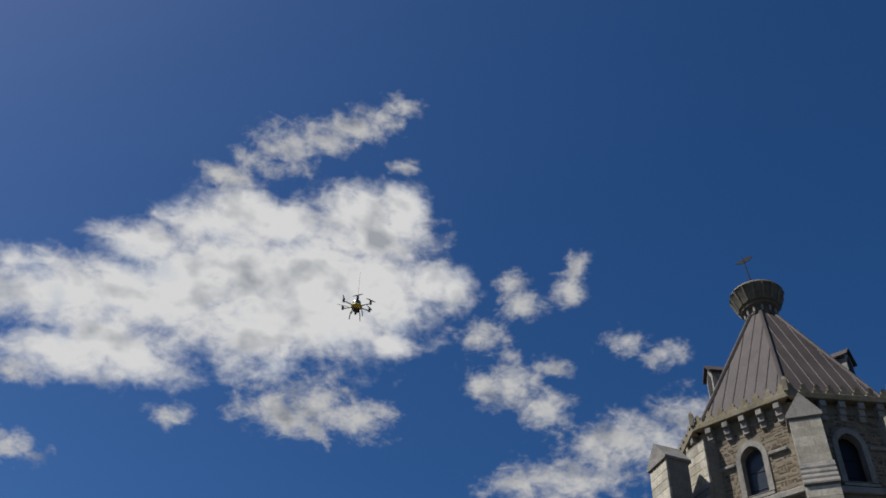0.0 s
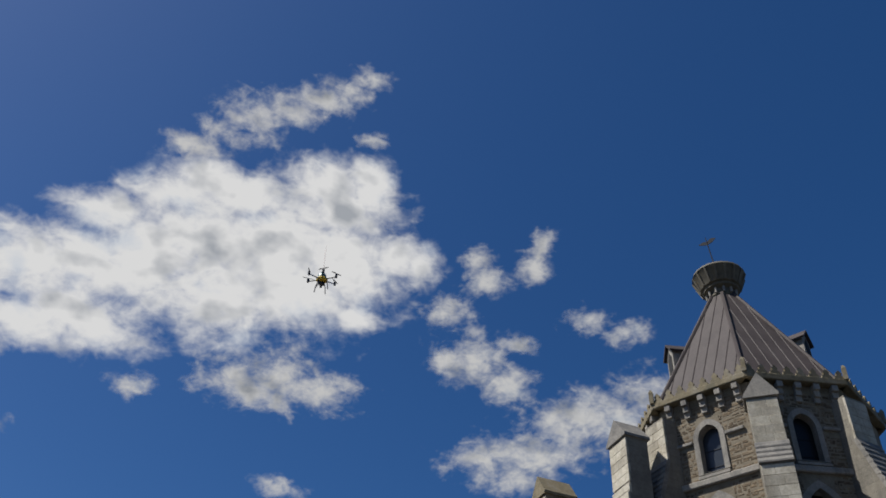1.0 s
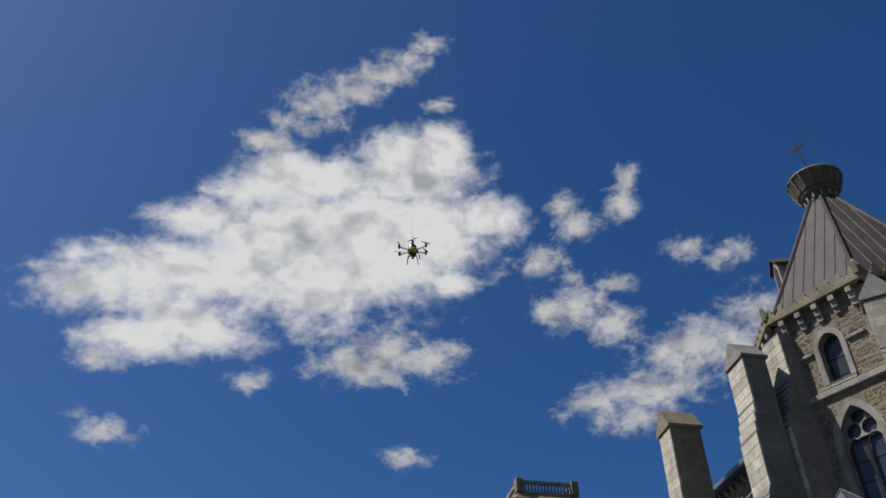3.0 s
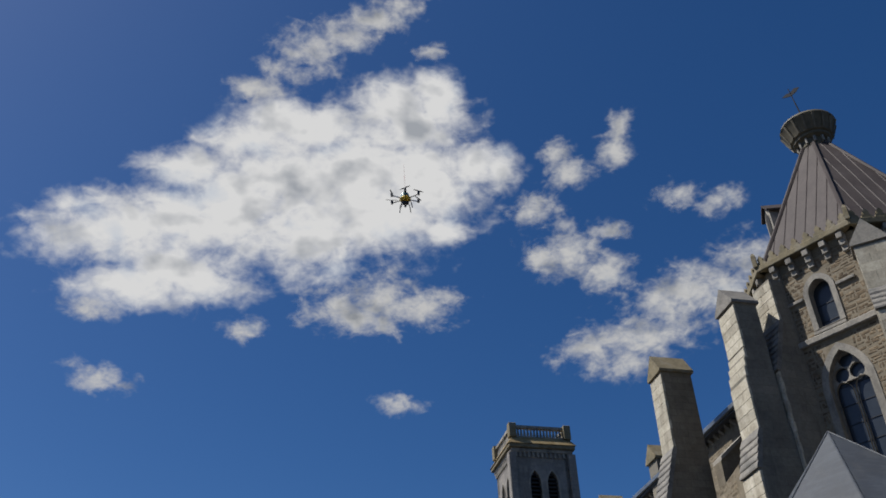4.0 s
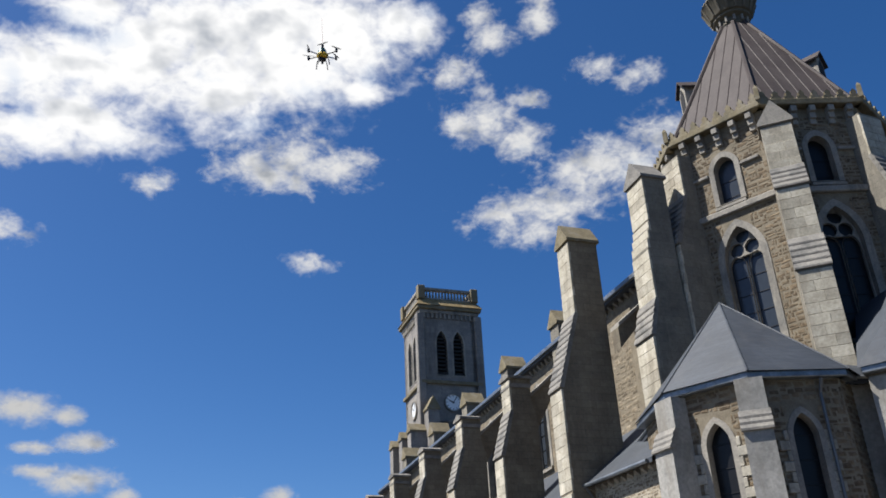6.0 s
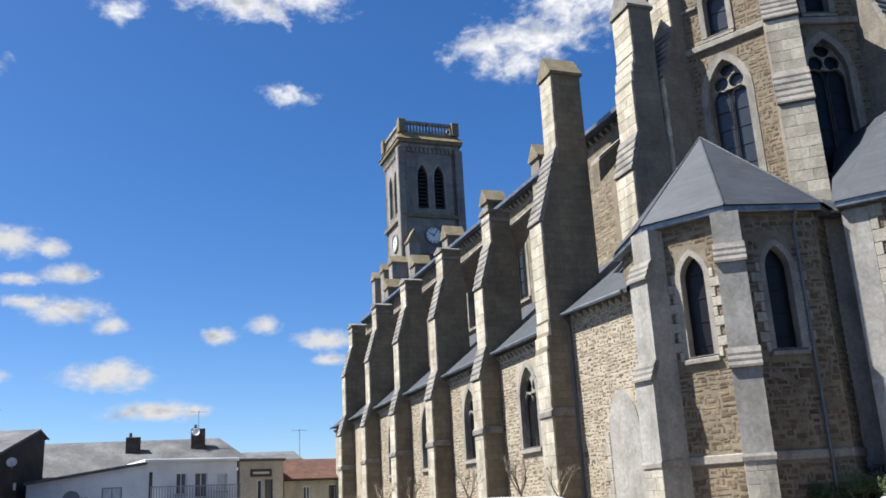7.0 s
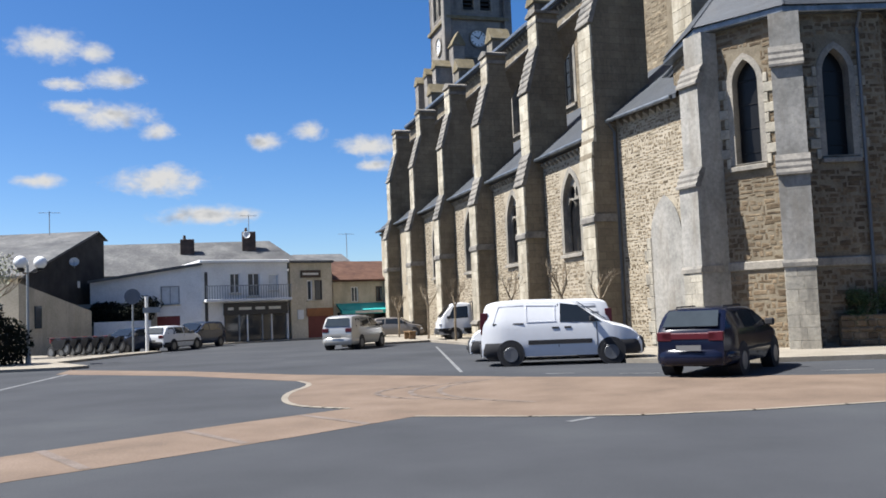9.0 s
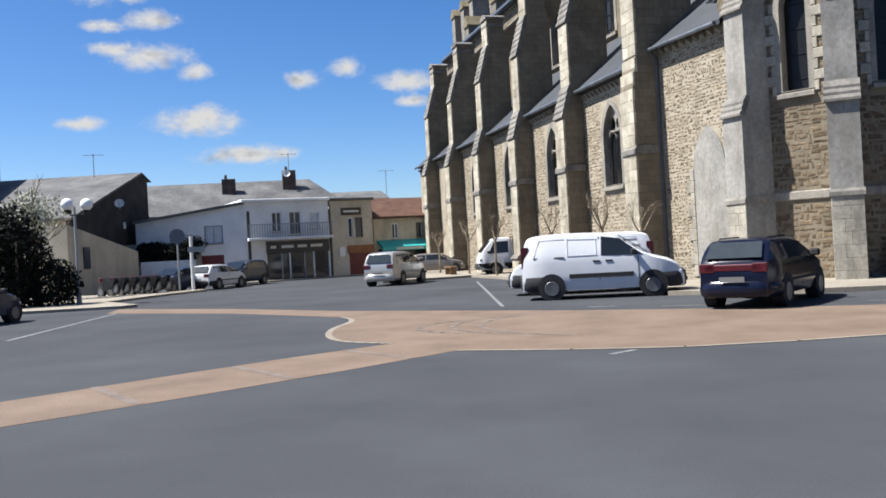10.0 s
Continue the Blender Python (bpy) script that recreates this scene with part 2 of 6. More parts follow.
# ---- ground ----
ASPHALT = mottled("asphalt", (0.0445, 0.0473, 0.0513), (0.0554, 0.0580, 0.0635), (0.0675, 0.0715, 0.0756), 0.25, 60, 0.9, relief=0.5, dist=0.006)
SALMON = mottled("salmon_paving", (0.1167, 0.0843, 0.0612), (0.1502, 0.1086, 0.0785), (0.1791, 0.1317, 0.0982), 0.8, 30, 0.85, relief=0.3, dist=0.004)
for nd in ASPHALT.node_tree.nodes:
    if nd.type == "BSDF_PRINCIPLED":
        nd.inputs["Specular IOR Level"].default_value = 0.05
PALE = mottled("pale_paving", (0.200, 0.176, 0.140), (0.248, 0.220, 0.176), (0.296, 0.264, 0.212), 0.8, 25, 0.85, relief=0.3, dist=0.004)
LINE = mottled("worn_road_paint", (0.096, 0.100, 0.100), (0.160, 0.164, 0.164), (0.216, 0.220, 0.220), 3.0, 40, 0.7)
KERB = mottled("kerb_stone", (0.3, 0.28, 0.25), (0.42, 0.39, 0.34), (0.52, 0.48, 0.42), 2.0, 20)

bm = bmesh.new()
solid(bm, [[(-2500, -2500, 0), (2500, -2500, 0), (2500, 2500, 0), (-2500, 2500, 0)]])
ground = tagged(part("ground", bm, ASPHALT, None), "grey worn asphalt of the church square", "ground", kind="structure")


def sheet(name, pts, z, material, label, category, thick=0.0):
    b = bmesh.new()
    prism(b, [(x, y, 0.0 if thick else z - 0.002) for x, y in pts], (0, 0, thick or 0.002))
    if thick:
        bmesh.ops.translate(b, verts=b.verts, vec=(0, 0, z))
    return tagged(part(name, b, material, None), label, category, kind="structure")


def eased(pts, times=2):
    """Corners cut off a line, ends kept."""
    for _ in range(times):
        cut = [pts[0]]
        for (xa, ya), (xb, yb) in zip(pts, pts[1:]):
            cut += [(xa * 0.75 + xb * 0.25, ya * 0.75 + yb * 0.25), (xa * 0.25 + xb * 0.75, ya * 0.25 + yb * 0.75)]
        pts = cut + [pts[-1]]
    return pts


# ---- the church ----
TURN = 17.75
church = thing("church", "large stone church with buttressed nave, tower and domed choir", "church", pose(4.98, 34.14, 0, 0, 0, TURN))
TO_LOCAL = church.matrix_basis.inverted()


def loc(x, y):
    v = TO_LOCAL @ Vector((x, y, 0))
    return v.x, v.y


def wdir(az):
    """A bearing of the world as a direction in the church's own frame."""
    v = TO_LOCAL.to_3x3() @ bearing(az)
    return Vector((v.x, v.y, 0))


def stepped(name, base, out, thick, prof, back, material, cap=None, label="", parent=None, faced=None):
    """A buttress: the front profile (distance out, height) from foot to top, its back line, a coping on every slope and a saddle cap.
    base: the point on the wall; out: the way out."""
    out = Vector((out[0], out[1], 0)).normalized()
    side = Vector((-out.y, out.x, 0))
    o = Vector((base[0], base[1], 0)) - side * thick / 2

    def at(k, z, s=0.0):
        return o + out * k + side * s + Vector((0, 0, z))
    b = bmesh.new()
    prism(b, [at(k, z) for k, z in prof] + [at(k, z) for k, z in back], side * thick)
    body = part(name, b, material, parent or church, label)
    for (k0, z0), (k1, z1) in zip(prof, prof[1:]):
        if k0 - k1 > 0.2 * (z1 - z0) and z1 > z0 + 0.05:          # a slope: overlapping courses of coping
            n = max(3, round((z1 - z0) / 0.28))
            for i in range(n):
                b = bmesh.new()
                a, c = i / n, (i + 1) / n
                ka, kc, za, zc = k0 + (k1 - k0) * a, k0 + (k1 - k0) * c, z0 + (z1 - z0) * a, z0 + (z1 - z0) * c
                prism(b, [at(ka + 0.1, za - 0.02, -0.05), at(ka + 0.1, za + 0.05, -0.05), at(kc + 0.04, zc + 0.05, -0.05), at(kc - 0.1, zc, -0.05), at(ka - 0.1, za - 0.02, -0.05)], side * (thick + 0.1))
                part("coping_stone", b, WEATHERING, body)
    if faced:                                          # dressed blocks up the upright front, toned paler than the flanks as sunlit
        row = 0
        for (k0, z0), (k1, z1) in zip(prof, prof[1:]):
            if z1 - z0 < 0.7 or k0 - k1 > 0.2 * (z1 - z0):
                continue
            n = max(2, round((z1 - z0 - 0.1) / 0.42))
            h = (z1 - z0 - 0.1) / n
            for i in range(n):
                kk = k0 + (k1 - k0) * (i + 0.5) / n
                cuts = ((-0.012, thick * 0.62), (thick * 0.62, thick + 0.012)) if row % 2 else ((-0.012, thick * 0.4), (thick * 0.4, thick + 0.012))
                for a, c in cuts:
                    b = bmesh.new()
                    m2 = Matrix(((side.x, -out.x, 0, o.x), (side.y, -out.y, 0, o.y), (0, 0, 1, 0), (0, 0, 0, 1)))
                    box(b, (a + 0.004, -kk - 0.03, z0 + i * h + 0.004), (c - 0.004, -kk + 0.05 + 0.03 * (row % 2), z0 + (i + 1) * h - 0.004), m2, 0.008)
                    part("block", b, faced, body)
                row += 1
    if cap:
        k0, k1, z, rise, mat = cap
        b = bmesh.new()
        e = 0.1
        prism(b, [at(k1 - e, z, -e), at(k1 - e, z, thick + e), at(k1 - e, z + 0.12, thick + e), at(k1 - e, z + rise, thick / 2), at(k1 - e, z + 0.12, -e)], out * (k0 - k1 + 2 * e))
        part("cap", b, mat, body, "saddle-backed cap stone with lichen")
    return body


def band(name, base, out, k, thick, z, h, proud=0.08, depth=2.0, material=None, parent=None):
    """A string course round the front and flanks of a buttress."""
    out = Vector((out[0], out[1], 0)).normalized()
    side = Vector((-out.y, out.x, 0))
    b = bmesh.new()
    o = Vector((base[0], base[1], 0)) + out * (k + proud) - side * (thick / 2 + proud)
    prism(b, [o + Vector((0, 0, z)), o + Vector((0, 0, z + h * 0.6)), o - out * proud + Vector((0, 0, z + h)), o - out * depth + Vector((0, 0, z + h)), o - out * depth + Vector((0, 0, z))], side * (thick + 2 * proud))
    return part(name, b, material or TRIM, parent or church)


def window(mw, x0, x1, z0, spring, rise, lights, parent, deep=0.3, surround=0.2, glass=GLAZE, quoin=False, sill=True, proud=0.03):
    """A pointed window in the wall frame mw: surround, sill, tracery and glass. Parts of one window under the church."""
    b = bmesh.new()
    outer = arch(x0 - surround, x1 + surround, z0 - 0.02, spring, rise + surround * 1.15)
    slab(b, [outer, arch(x0 + 0.02, x1 - 0.02, z0, spring, rise - 0.02)], mw @ Matrix.Translation((0, -proud, 0)), deep + proud)
    win = part("window", b, TRIM, parent, "pointed stone window with dark leaded glass")
    b = bmesh.new()
    slab(b, [arch(x0, x1, z0, spring, rise)], mw @ Matrix.Translation((0, deep - 0.05, 0)), 0.02)
    part("pane", b, glass, win)
    if sill:
        b = bmesh.new()
        prism(b, [mw @ Vector(p) for p in ((x0 - surround, -0.14, z0 - 0.22), (x0 - surround, -0.14, z0 - 0.1), (x0 - surround, 0.25, z0 + 0.04), (x0 - surround, 0.25, z0 - 0.22))], mw.to_3x3() @ Vector((x1 - x0 + 2 * surround, 0, 0)))
        part("sill", b, TRIM, win)
    if lights == 2:
        w, c = x1 - x0, (x0 + x1) / 2
        rim = arch(x0 + 0.01, x1 - 0.01, z0, spring, rise - 0.01)
        r = w * 0.19
        holes = []
        for lx0, lx1 in ((x0 + 0.07, c - 0.05), (c + 0.05, x1 - 0.07)):
            holes.append(arch(lx0, lx1, z0 + 0.05, spring - w * 0.12, (lx1 - lx0) * 0.75, 5))
        for dx, dz in ((-0.2 * w, 0.33 * w), (0.2 * w, 0.33 * w), (0.0, 0.68 * w)):
            if dz + r < rise - 0.02:
                holes.append(circle(c + dx, spring + dz, r, 12))
        b = bmesh.new()
        slab(b, [rim] + holes, mw @ Matrix.Translation((0, deep - 0.2, 0)), 0.12)
        part("tracery", b, TRIM, win, "pale stone tracery with two lancets")
    # lead bars across the glass
    z = z0 + 0.35
    while z < spring + rise * 0.5:
        b = bmesh.new()
        box(b, (x0, deep - 0.075, z), (x1, deep - 0.055, z + 0.025), mw)
        part("glazing_bar", b, IRON, win)
        z += 0.75
    return win


def corbels(mw, x0, x1, z, step=0.42, size=(0.16, 0.2, 0.22), material=None):
    x = x0
    while x < x1:
        b = bmesh.new()
        prism(b, [mw @ Vector(p) for p in ((x, 0.05, z), (x, -size[1], z), (x, -size[1], z - size[2] * 0.4), (x, -0.02, z - size[2]), (x, 0.05, z - size[2]))], mw.to_3x3() @ Vector((size[0], 0, 0)))
        part("corbel", b, material or TRIM, church)
        x += step


LAID = []          # walls to be faced with rubble: frame, x0, x1, z0, z1, openings, stone size, pale, wall
# -- nave: aisle wall, lean-to roof, clerestory, main roof --
STEP, NB = 6.85, 6
AW, CW = 1.2, 4.5                     # aisle wall and clerestory, inward from the buttress fronts
AISLE_Z, CLER_Z = 8.2, 17.3
LEN = STEP * (NB - 1) + 1.2
side_w = facet((AW, LEN + 5), (AW, 0.6))        # seen from the square: x runs towards the camera
bays = [STEP * i + 1.2 + (STEP - 1.2) / 2 for i in range(NB - 1)]


def sx(s):
    return LEN + 5 - s


outer = [(0, 0), (sx(0.6), 0), (sx(0.6), AISLE_Z), (0, AISLE_Z)]
holes = [arch(sx(c) - 0.85, sx(c) + 0.85, 3.9, 5.9, 1.4) for c in bays]
b = bmesh.new()
slab(b, [outer] + [arch(sx(c) - 0.88, sx(c) + 0.88, 3.88, 5.9, 1.43) for c in bays], side_w, 0.7)
aw_ob = part("aisle_wall", b, MORTAR_PALE, church, "rubble stone aisle wall with pointed windows")
LAID.append((side_w, sx(28.0), sx(0.7), 0.0, AISLE_Z - 0.4, [(sx(c) - 1.1, sx(c) + 1.1, 3.6, 7.6) for c in bays] + [(sx(STEP * i + 1.0), sx(STEP * i), 0, 9) for i in range(NB)] + [(sx(STEP + 2.7), sx(STEP + 0.8), 0, 3.8)], (0.24, 0.14), True, aw_ob))
for c in bays:
    window(side_w, sx(c) - 0.85, sx(c) + 0.85, 3.9, 5.9, 1.4, 2, church, 0.4, 0.22)
corbels(side_w, 0.2, sx(0.7), AISLE_Z - 0.1)
b = bmesh.new()
prism(b, [(AW - 0.35, 0.6, AISLE_Z), (AW - 0.35, 0.6, AISLE_Z + 0.14), (CW + 0.1, 0.6, 11.55), (CW + 0.1, 0.6, AISLE_Z)], (0, LEN + 4, 0))
part("aisle_roof", b, SLATE, church, "lean-to roof of dark blue slate")
b = bmesh.new()
tube(b, [(AW - 0.4, 0.5, AISLE_Z + 0.08), (AW - 0.4, LEN + 5, AISLE_Z + 0.08)], 0.09, 8)
part("gutter", b, ZINC, church)
cler_w = facet((CW, LEN + 8), (CW, -3.0))


def cx(s):
    return LEN + 8 - s


b = bmesh.new()
slab(b, [[(0, 9.0), (cx(-3), 9.0), (cx(-3), CLER_Z), (0, CLER_Z)]] + [arch(cx(c) - 0.88, cx(c) + 0.88, 11.9, 14.7, 1.55) for c in bays], cler_w, 0.7)
cw_ob = part("clerestory_wall", b, MORTAR, church, "upper nave wall of brown rubble")
LAID.append((cler_w, cx(30.0), cx(1.0), 10.4, CLER_Z - 0.4, [(cx(c) - 1.1, cx(c) + 1.1, 11.6, 16.5) for c in bays], (0.36, 0.19), True, cw_ob))
for c in bays:
    window(cler_w, cx(c) - 0.85, cx(c) + 0.85, 11.9, 14.7, 1.5, 2, church, 0.4, 0.24, GLAZE_BLUE)
corbels(cler_w, 0.2, cx(-2), CLER_Z - 0.12, 0.5)
b = bmesh.new()
prism(b, [(CW - 0.4, -2, CLER_Z - 0.12), (CW - 0.4, -2, CLER_Z + 0.22), (10.9, -2, 23.2), (17.3, -2, CLER_Z + 0.22), (17.3, -2, CLER_Z - 0.12)], (0, LEN + 9, 0))
part("nave_roof", b, SLATE, church, "steep main roof of dark slate")
b = bmesh.new()
box(b, (CW - 0.52, -2, CLER_Z - 0.02), (CW - 0.36, LEN + 7, CLER_Z + 0.2), None, 0.03)
part("gutter", b, ZINC, church)
b = bmesh.new()
box(b, (16.6, -2, 0), (17.3, LEN + 7, CLER_Z - 0.1))
part("far_wall", b, RUBBLE_ROUGH, church)

# -- buttresses of the nave --
for i in range(NB):
    s = STEP * i + 0.6
    if i == 0:
        prof = [(0.15, 0), (0.15, 1.0), (0, 1.15), (0, 7.3), (-0.2, 8.45), (-0.2, 12.5), (-1.2, 15.7), (-1.25, 19.1)]
        stepped("buttress", (0.25, s - 0.1), (-1, 0), 1.05, prof, [(-2.6, 19.1), (-2.6, 0)], ASHLAR_BROWN, (-1.25, -2.6, 19.1, 1.0, MOSSY), "tall stepped stone buttress, streaked brown", faced=SUNLIT_BLOCK)
    else:
        prof = [(0.12, 0), (0.12, 0.9), (0, 1.05), (0, 7.2), (-0.4, 8.6), (-0.4, 11.5), (-1.0, 13.6), (-1.0, 15.2)]
        stepped("buttress", (0.2, s - 0.1), (-1, 0), 1.0, prof, [(-2.05, 15.2), (-2.05, 14.2), (-2.3, 13.4), (-2.3, 9.3), (-1.4, 8.5), (-1.4, 0)], ASHLAR_BROWN, (-1.0, -2.05, 15.2, 0.34, WEATHERING), "stepped stone buttress with sloping copings", faced=SUNLIT_BLOCK)
        band("string_course", (0.2, s - 0.1), (-1, 0), -1.0, 1.0, 14.75, 0.18, 0.05, 1.1, WEATHERING)
        b = bmesh.new()       # flying arm up to the clerestory
        prism(b, [(2.1, s - 0.3, 13.4), (2.1, s - 0.3, 14.2), (CW, s - 0.3, 16.3), (CW, s - 0.3, 15.3), (3.4, s - 0.3, 14.3), (2.6, s - 0.3, 12.9)], (0, 0.6, 0))
        part("flying_arm", b, ASHLAR_BROWN, church)
        b = bmesh.new()
        prism(b, [(2.1, s - 0.38, 14.2), (2.1, s - 0.38, 14.36), (CW, s - 0.38, 16.46), (CW, s - 0.38, 16.3)], (0, 0.76, 0))
        part("coping", b, TRIM, church)
        # saddle-roofed pier on the clerestory, above the eave
        stepped("pinnacle", (CW, s), (-1, 0), 0.95, [(0.35, 14.5), (0.35, 18.3)], [(-0.8, 18.3), (-0.8, 14.5)], ASHLAR, (0.35, -0.8, 18.3, 0.9, MOSSY), "small gabled pier with lichened cap")
    band("string_course", (0.25 if i == 0 else 0.2, s - 0.1), (-1, 0), 0, 1.05, 4.75, 0.3, 0.09, 1.0, WEATHERING)

# side door of the aisle with a gabled pale surround
dx = sx(STEP * 1 + 1.75)
b = bmesh.new()
slab(b, [[(dx - 0.85, 0), (dx + 0.85, 0), (dx + 0.85, 3.1), (dx, 3.75), (dx - 0.85, 3.1)], arch(dx - 0.52, dx + 0.52, 0.02, 2.1, 0.6)], side_w @ Matrix.Translation((0, -0.3, 0)), 0.42)
dr = part("side_door", b, TRIM, church, "pale gabled stone doorway with a dark door")
b = bmesh.new()
slab(b, [arch(dx - 0.52, dx + 0.52, 0.02, 2.1, 0.6)], side_w @ Matrix.Translation((0, -0.06, 0)), 0.05)
part("door_leaf", b, WOOD_DOOR, dr)
b = bmesh.new()
for sg in (-1, 1):
    prism(b, [side_w @ Vector(p) for p in ((dx + sg * 1.0, -0.42, 3.0), (dx, -0.42, 3.78), (dx, -0.42, 3.92), (dx + sg * 1.05, -0.42, 3.12))], side_w.to_3x3() @ Vector((0, 0.5, 0)))
part("coping", b, TRIM, dr)

# -- west tower --
T0, T1, TS, TD = 8.0, 13.35, 41.5, 5.5
CLOCK_WHITE = plain("clock_enamel", (0.75, 0.75, 0.73), 0.35, vary=0.04)
tower_front = facet((T0, TS), (T1, TS))
tower_side = facet((T0, TS + TD), (T0, TS))
tw = T1 - T0
tower = None
for mw in (tower_front, tower_side, facet((T1, TS), (T1, TS + TD)), facet((T1, TS + TD), (T0, TS + TD))):
    lights = [arch(tw / 2 - 1.3, tw / 2 - 0.28, 27.6, 30.6, 1.2), arch(tw / 2 + 0.28, tw / 2 + 1.3, 27.6, 30.6, 1.2)]
    b = bmesh.new()
    slab(b, [[(0, 0), (tw, 0), (tw, 33.4), (0, 33.4)]] + lights, mw, 0.6)
    side = part("tower_wall", b, TOWER_STONE, church, "grey stone wall of the square bell tower")
    tower = tower or side
for mw in (tower_front, tower_side):
    for x0 in (tw / 2 - 1.3, tw / 2 + 0.28):
        b = bmesh.new()
        slab(b, [arch(x0 - 0.14, x0 + 1.16, 27.5, 30.6, 1.36), arch(x0 + 0.01, x0 + 1.01, 27.61, 30.6, 1.19)], mw @ Matrix.Translation((0, -0.05, 0)), 0.3)
        part("bell_opening", b, TRIM, tower, "pointed belfry opening with louvres")
        for k in range(11):
            b = bmesh.new()
            z = 27.75 + k * 0.36
            prism(b, [mw @ Vector(p) for p in ((x0, 0.12, z), (x0, 0.12, z + 0.05), (x0, 0.5, z + 0.33), (x0, 0.5, z + 0.28))], mw.to_3x3() @ Vector((1.02, 0, 0)))
            part("louvre", b, LOUVRE, tower)
        # near-black plate paints the unlit inside behind the louvres
        b = bmesh.new()
        slab(b, [arch(x0 + 0.01, x0 + 1.01, 27.61, 30.6, 1.19)], mw @ Matrix.Translation((0, 0.55, 0)), 0.03)
        part("unlit_inside", b, DARK, tower)
    b = bmesh.new()          # clock
    slab(b, [circle(tw / 2, 25.1, 0.85, 28), circle(tw / 2, 25.1, 0.72, 28)], mw @ Matrix.Translation((0, -0.14, 0)), 0.16)
    clock = part("clock", b, TRIM, tower, "round white clock face with dark numerals")
    b = bmesh.new()
    slab(b, [circle(tw / 2, 25.1, 0.735, 28)], mw @ Matrix.Translation((0, -0.06, 0)), 0.04)
    part("clock_dial", b, CLOCK_WHITE, tower)
    b = bmesh.new()
    for k in range(12):
        a = k * math.pi / 6
        m2 = mw @ Matrix.Translation((tw / 2, -0.075, 25.1)) @ Matrix.Rotation(a, 4, "Y")
        b = bmesh.new()
        box(b, (-0.03, 0, 0.52), (0.03, 0.012, 0.68), m2)
        part("hour_mark", b, IRON, tower)
    for a, ln, wd in ((-1.1, 0.42, 0.045), (0.62, 0.6, 0.03)):
        m2 = mw @ Matrix.Translation((tw / 2, -0.085, 25.1)) @ Matrix.Rotation(a, 4, "Y")
        b = bmesh.new()
        box(b, (-wd, 0, -0.1), (wd, 0.01, ln), m2)
        part("clock_pointer", b, IRON, tower)


def ring_course(z0, z1, proud, material, parent, name="cornice"):
    b = bmesh.new()
    p = proud
    box(b, (T0 - p, TS - p, z0), (T1 + p, TS + TD + p, z1), None, min(0.05, (z1 - z0) / 4))
    return part(name, b, material, parent)


ring_course(26.7, 27.05, 0.22, MOSSY, tower, "sill_course")
ring_course(23.3, 23.55, 0.12, TRIM, tower, "string_course")
ring_course(33.4, 33.75, 0.2, TRIM, tower)
ring_course(33.75, 34.1, 0.42, MOSSY, tower)
b = bmesh.new()
lo4 = [(T0 - 0.5, TS - 0.5, 34.1), (T1 + 0.5, TS - 0.5, 34.1), (T1 + 0.5, TS + TD + 0.5, 34.1), (T0 - 0.5, TS + TD + 0.5, 34.1)]
hi4 = [(T0 - 0.02, TS - 0.02, 34.85), (T1 + 0.02, TS - 0.02, 34.85), (T1 + 0.02, TS + TD + 0.02, 34.85), (T0 - 0.02, TS + TD + 0.02, 34.85)]
solid(b, [[lo4[k], lo4[(k + 1) % 4], hi4[(k + 1) % 4], hi4[k]] for k in range(4)] + [lo4, hi4])
part("parapet_skirt", b, LICHEN, tower, "sloping skirt with orange lichen")
for mw in (tower_front, tower_side):
    for k in range(13):
        b = bmesh.new()
        x = 0.15 + k * (tw - 0.5) / 12
        box(b, (x, -0.16, 32.95), (x + 0.2, 0.02, 33.4), mw)
        part("corbel", b, TRIM, tower)
for x in (T0 + 0.1, T1 - 0.1):
    for y in (TS + 0.1, TS + TD - 0.1):
        b = bmesh.new()
        box(b, (x - 0.34, y - 0.34, 34.8), (x + 0.34, y + 0.34, 36.15), None, 0.04)
        part("parapet_pier", b, MOSSY, tower)
for a, c in (((T0, TS), (T1, TS)), ((T0, TS + TD), (T0, TS)), ((T1, TS), (T1, TS + TD)), ((T1, TS + TD), (T0, TS + TD))):
    mw = facet(a, c)
    b = bmesh.new()
    box(b, (0.4, -0.03, 35.75), (tw - 0.4, 0.38, 36.0), mw)
    bal = part("balustrade", b, TRIM, tower, "stone balustrade")
    b = bmesh.new()
    box(b, (0.3, 0.02, 34.8), (tw - 0.3, 0.35, 34.98), mw)
    part("plinth", b, TRIM, tower)
    for k in range(14):
        base = bmesh.new()
        v0 = mw @ Vector((0.7 + k * (tw - 1.4) / 13, 0.17, 34.75))
        lathe(base, [(0.09, 0.15), (0.13, 0.4), (0.08, 0.75), (0.11, 1.02)], 8, v0)
        part("baluster", base, TRIM, tower)
# corner pilasters and stair turret at the foot of the tower
for y in (TS - 0.1, ):
    for x in (T0 - 0.1, T1 + 0.1):
        b = bmesh.new()
        box(b, (x - 0.35, y - 0.1, 0), (x + 0.35, y + 0.6, 33.4), None, 0.06)
        part("corner_pilaster", b, TOWER_STONE, tower)
for s in (TS - 0.2, TS + 2.5, TS + TD):
    stepped("buttress", (T0, s), (-1, 0), 1.0, [(2.2, 0), (2.2, 17), (1.5, 18.2), (1.5, 22.2)], [(0, 22.2), (0, 0)], TOWER_STONE, (1.5, 0.2, 22.2, 0.8, MOSSY), "tower buttress with gabled cap")
for w in (T0 + 0.4, T1 - 0.4):
    stepped("buttress", (w, TS), (0, -1), 1.0, [(1.4, 17), (1.4, 24.0)], [(0, 24.0), (0, 17)], TOWER_STONE, (1.4, 0.1, 24.0, 1.2, MOSSY), "tower buttress with gabled cap")

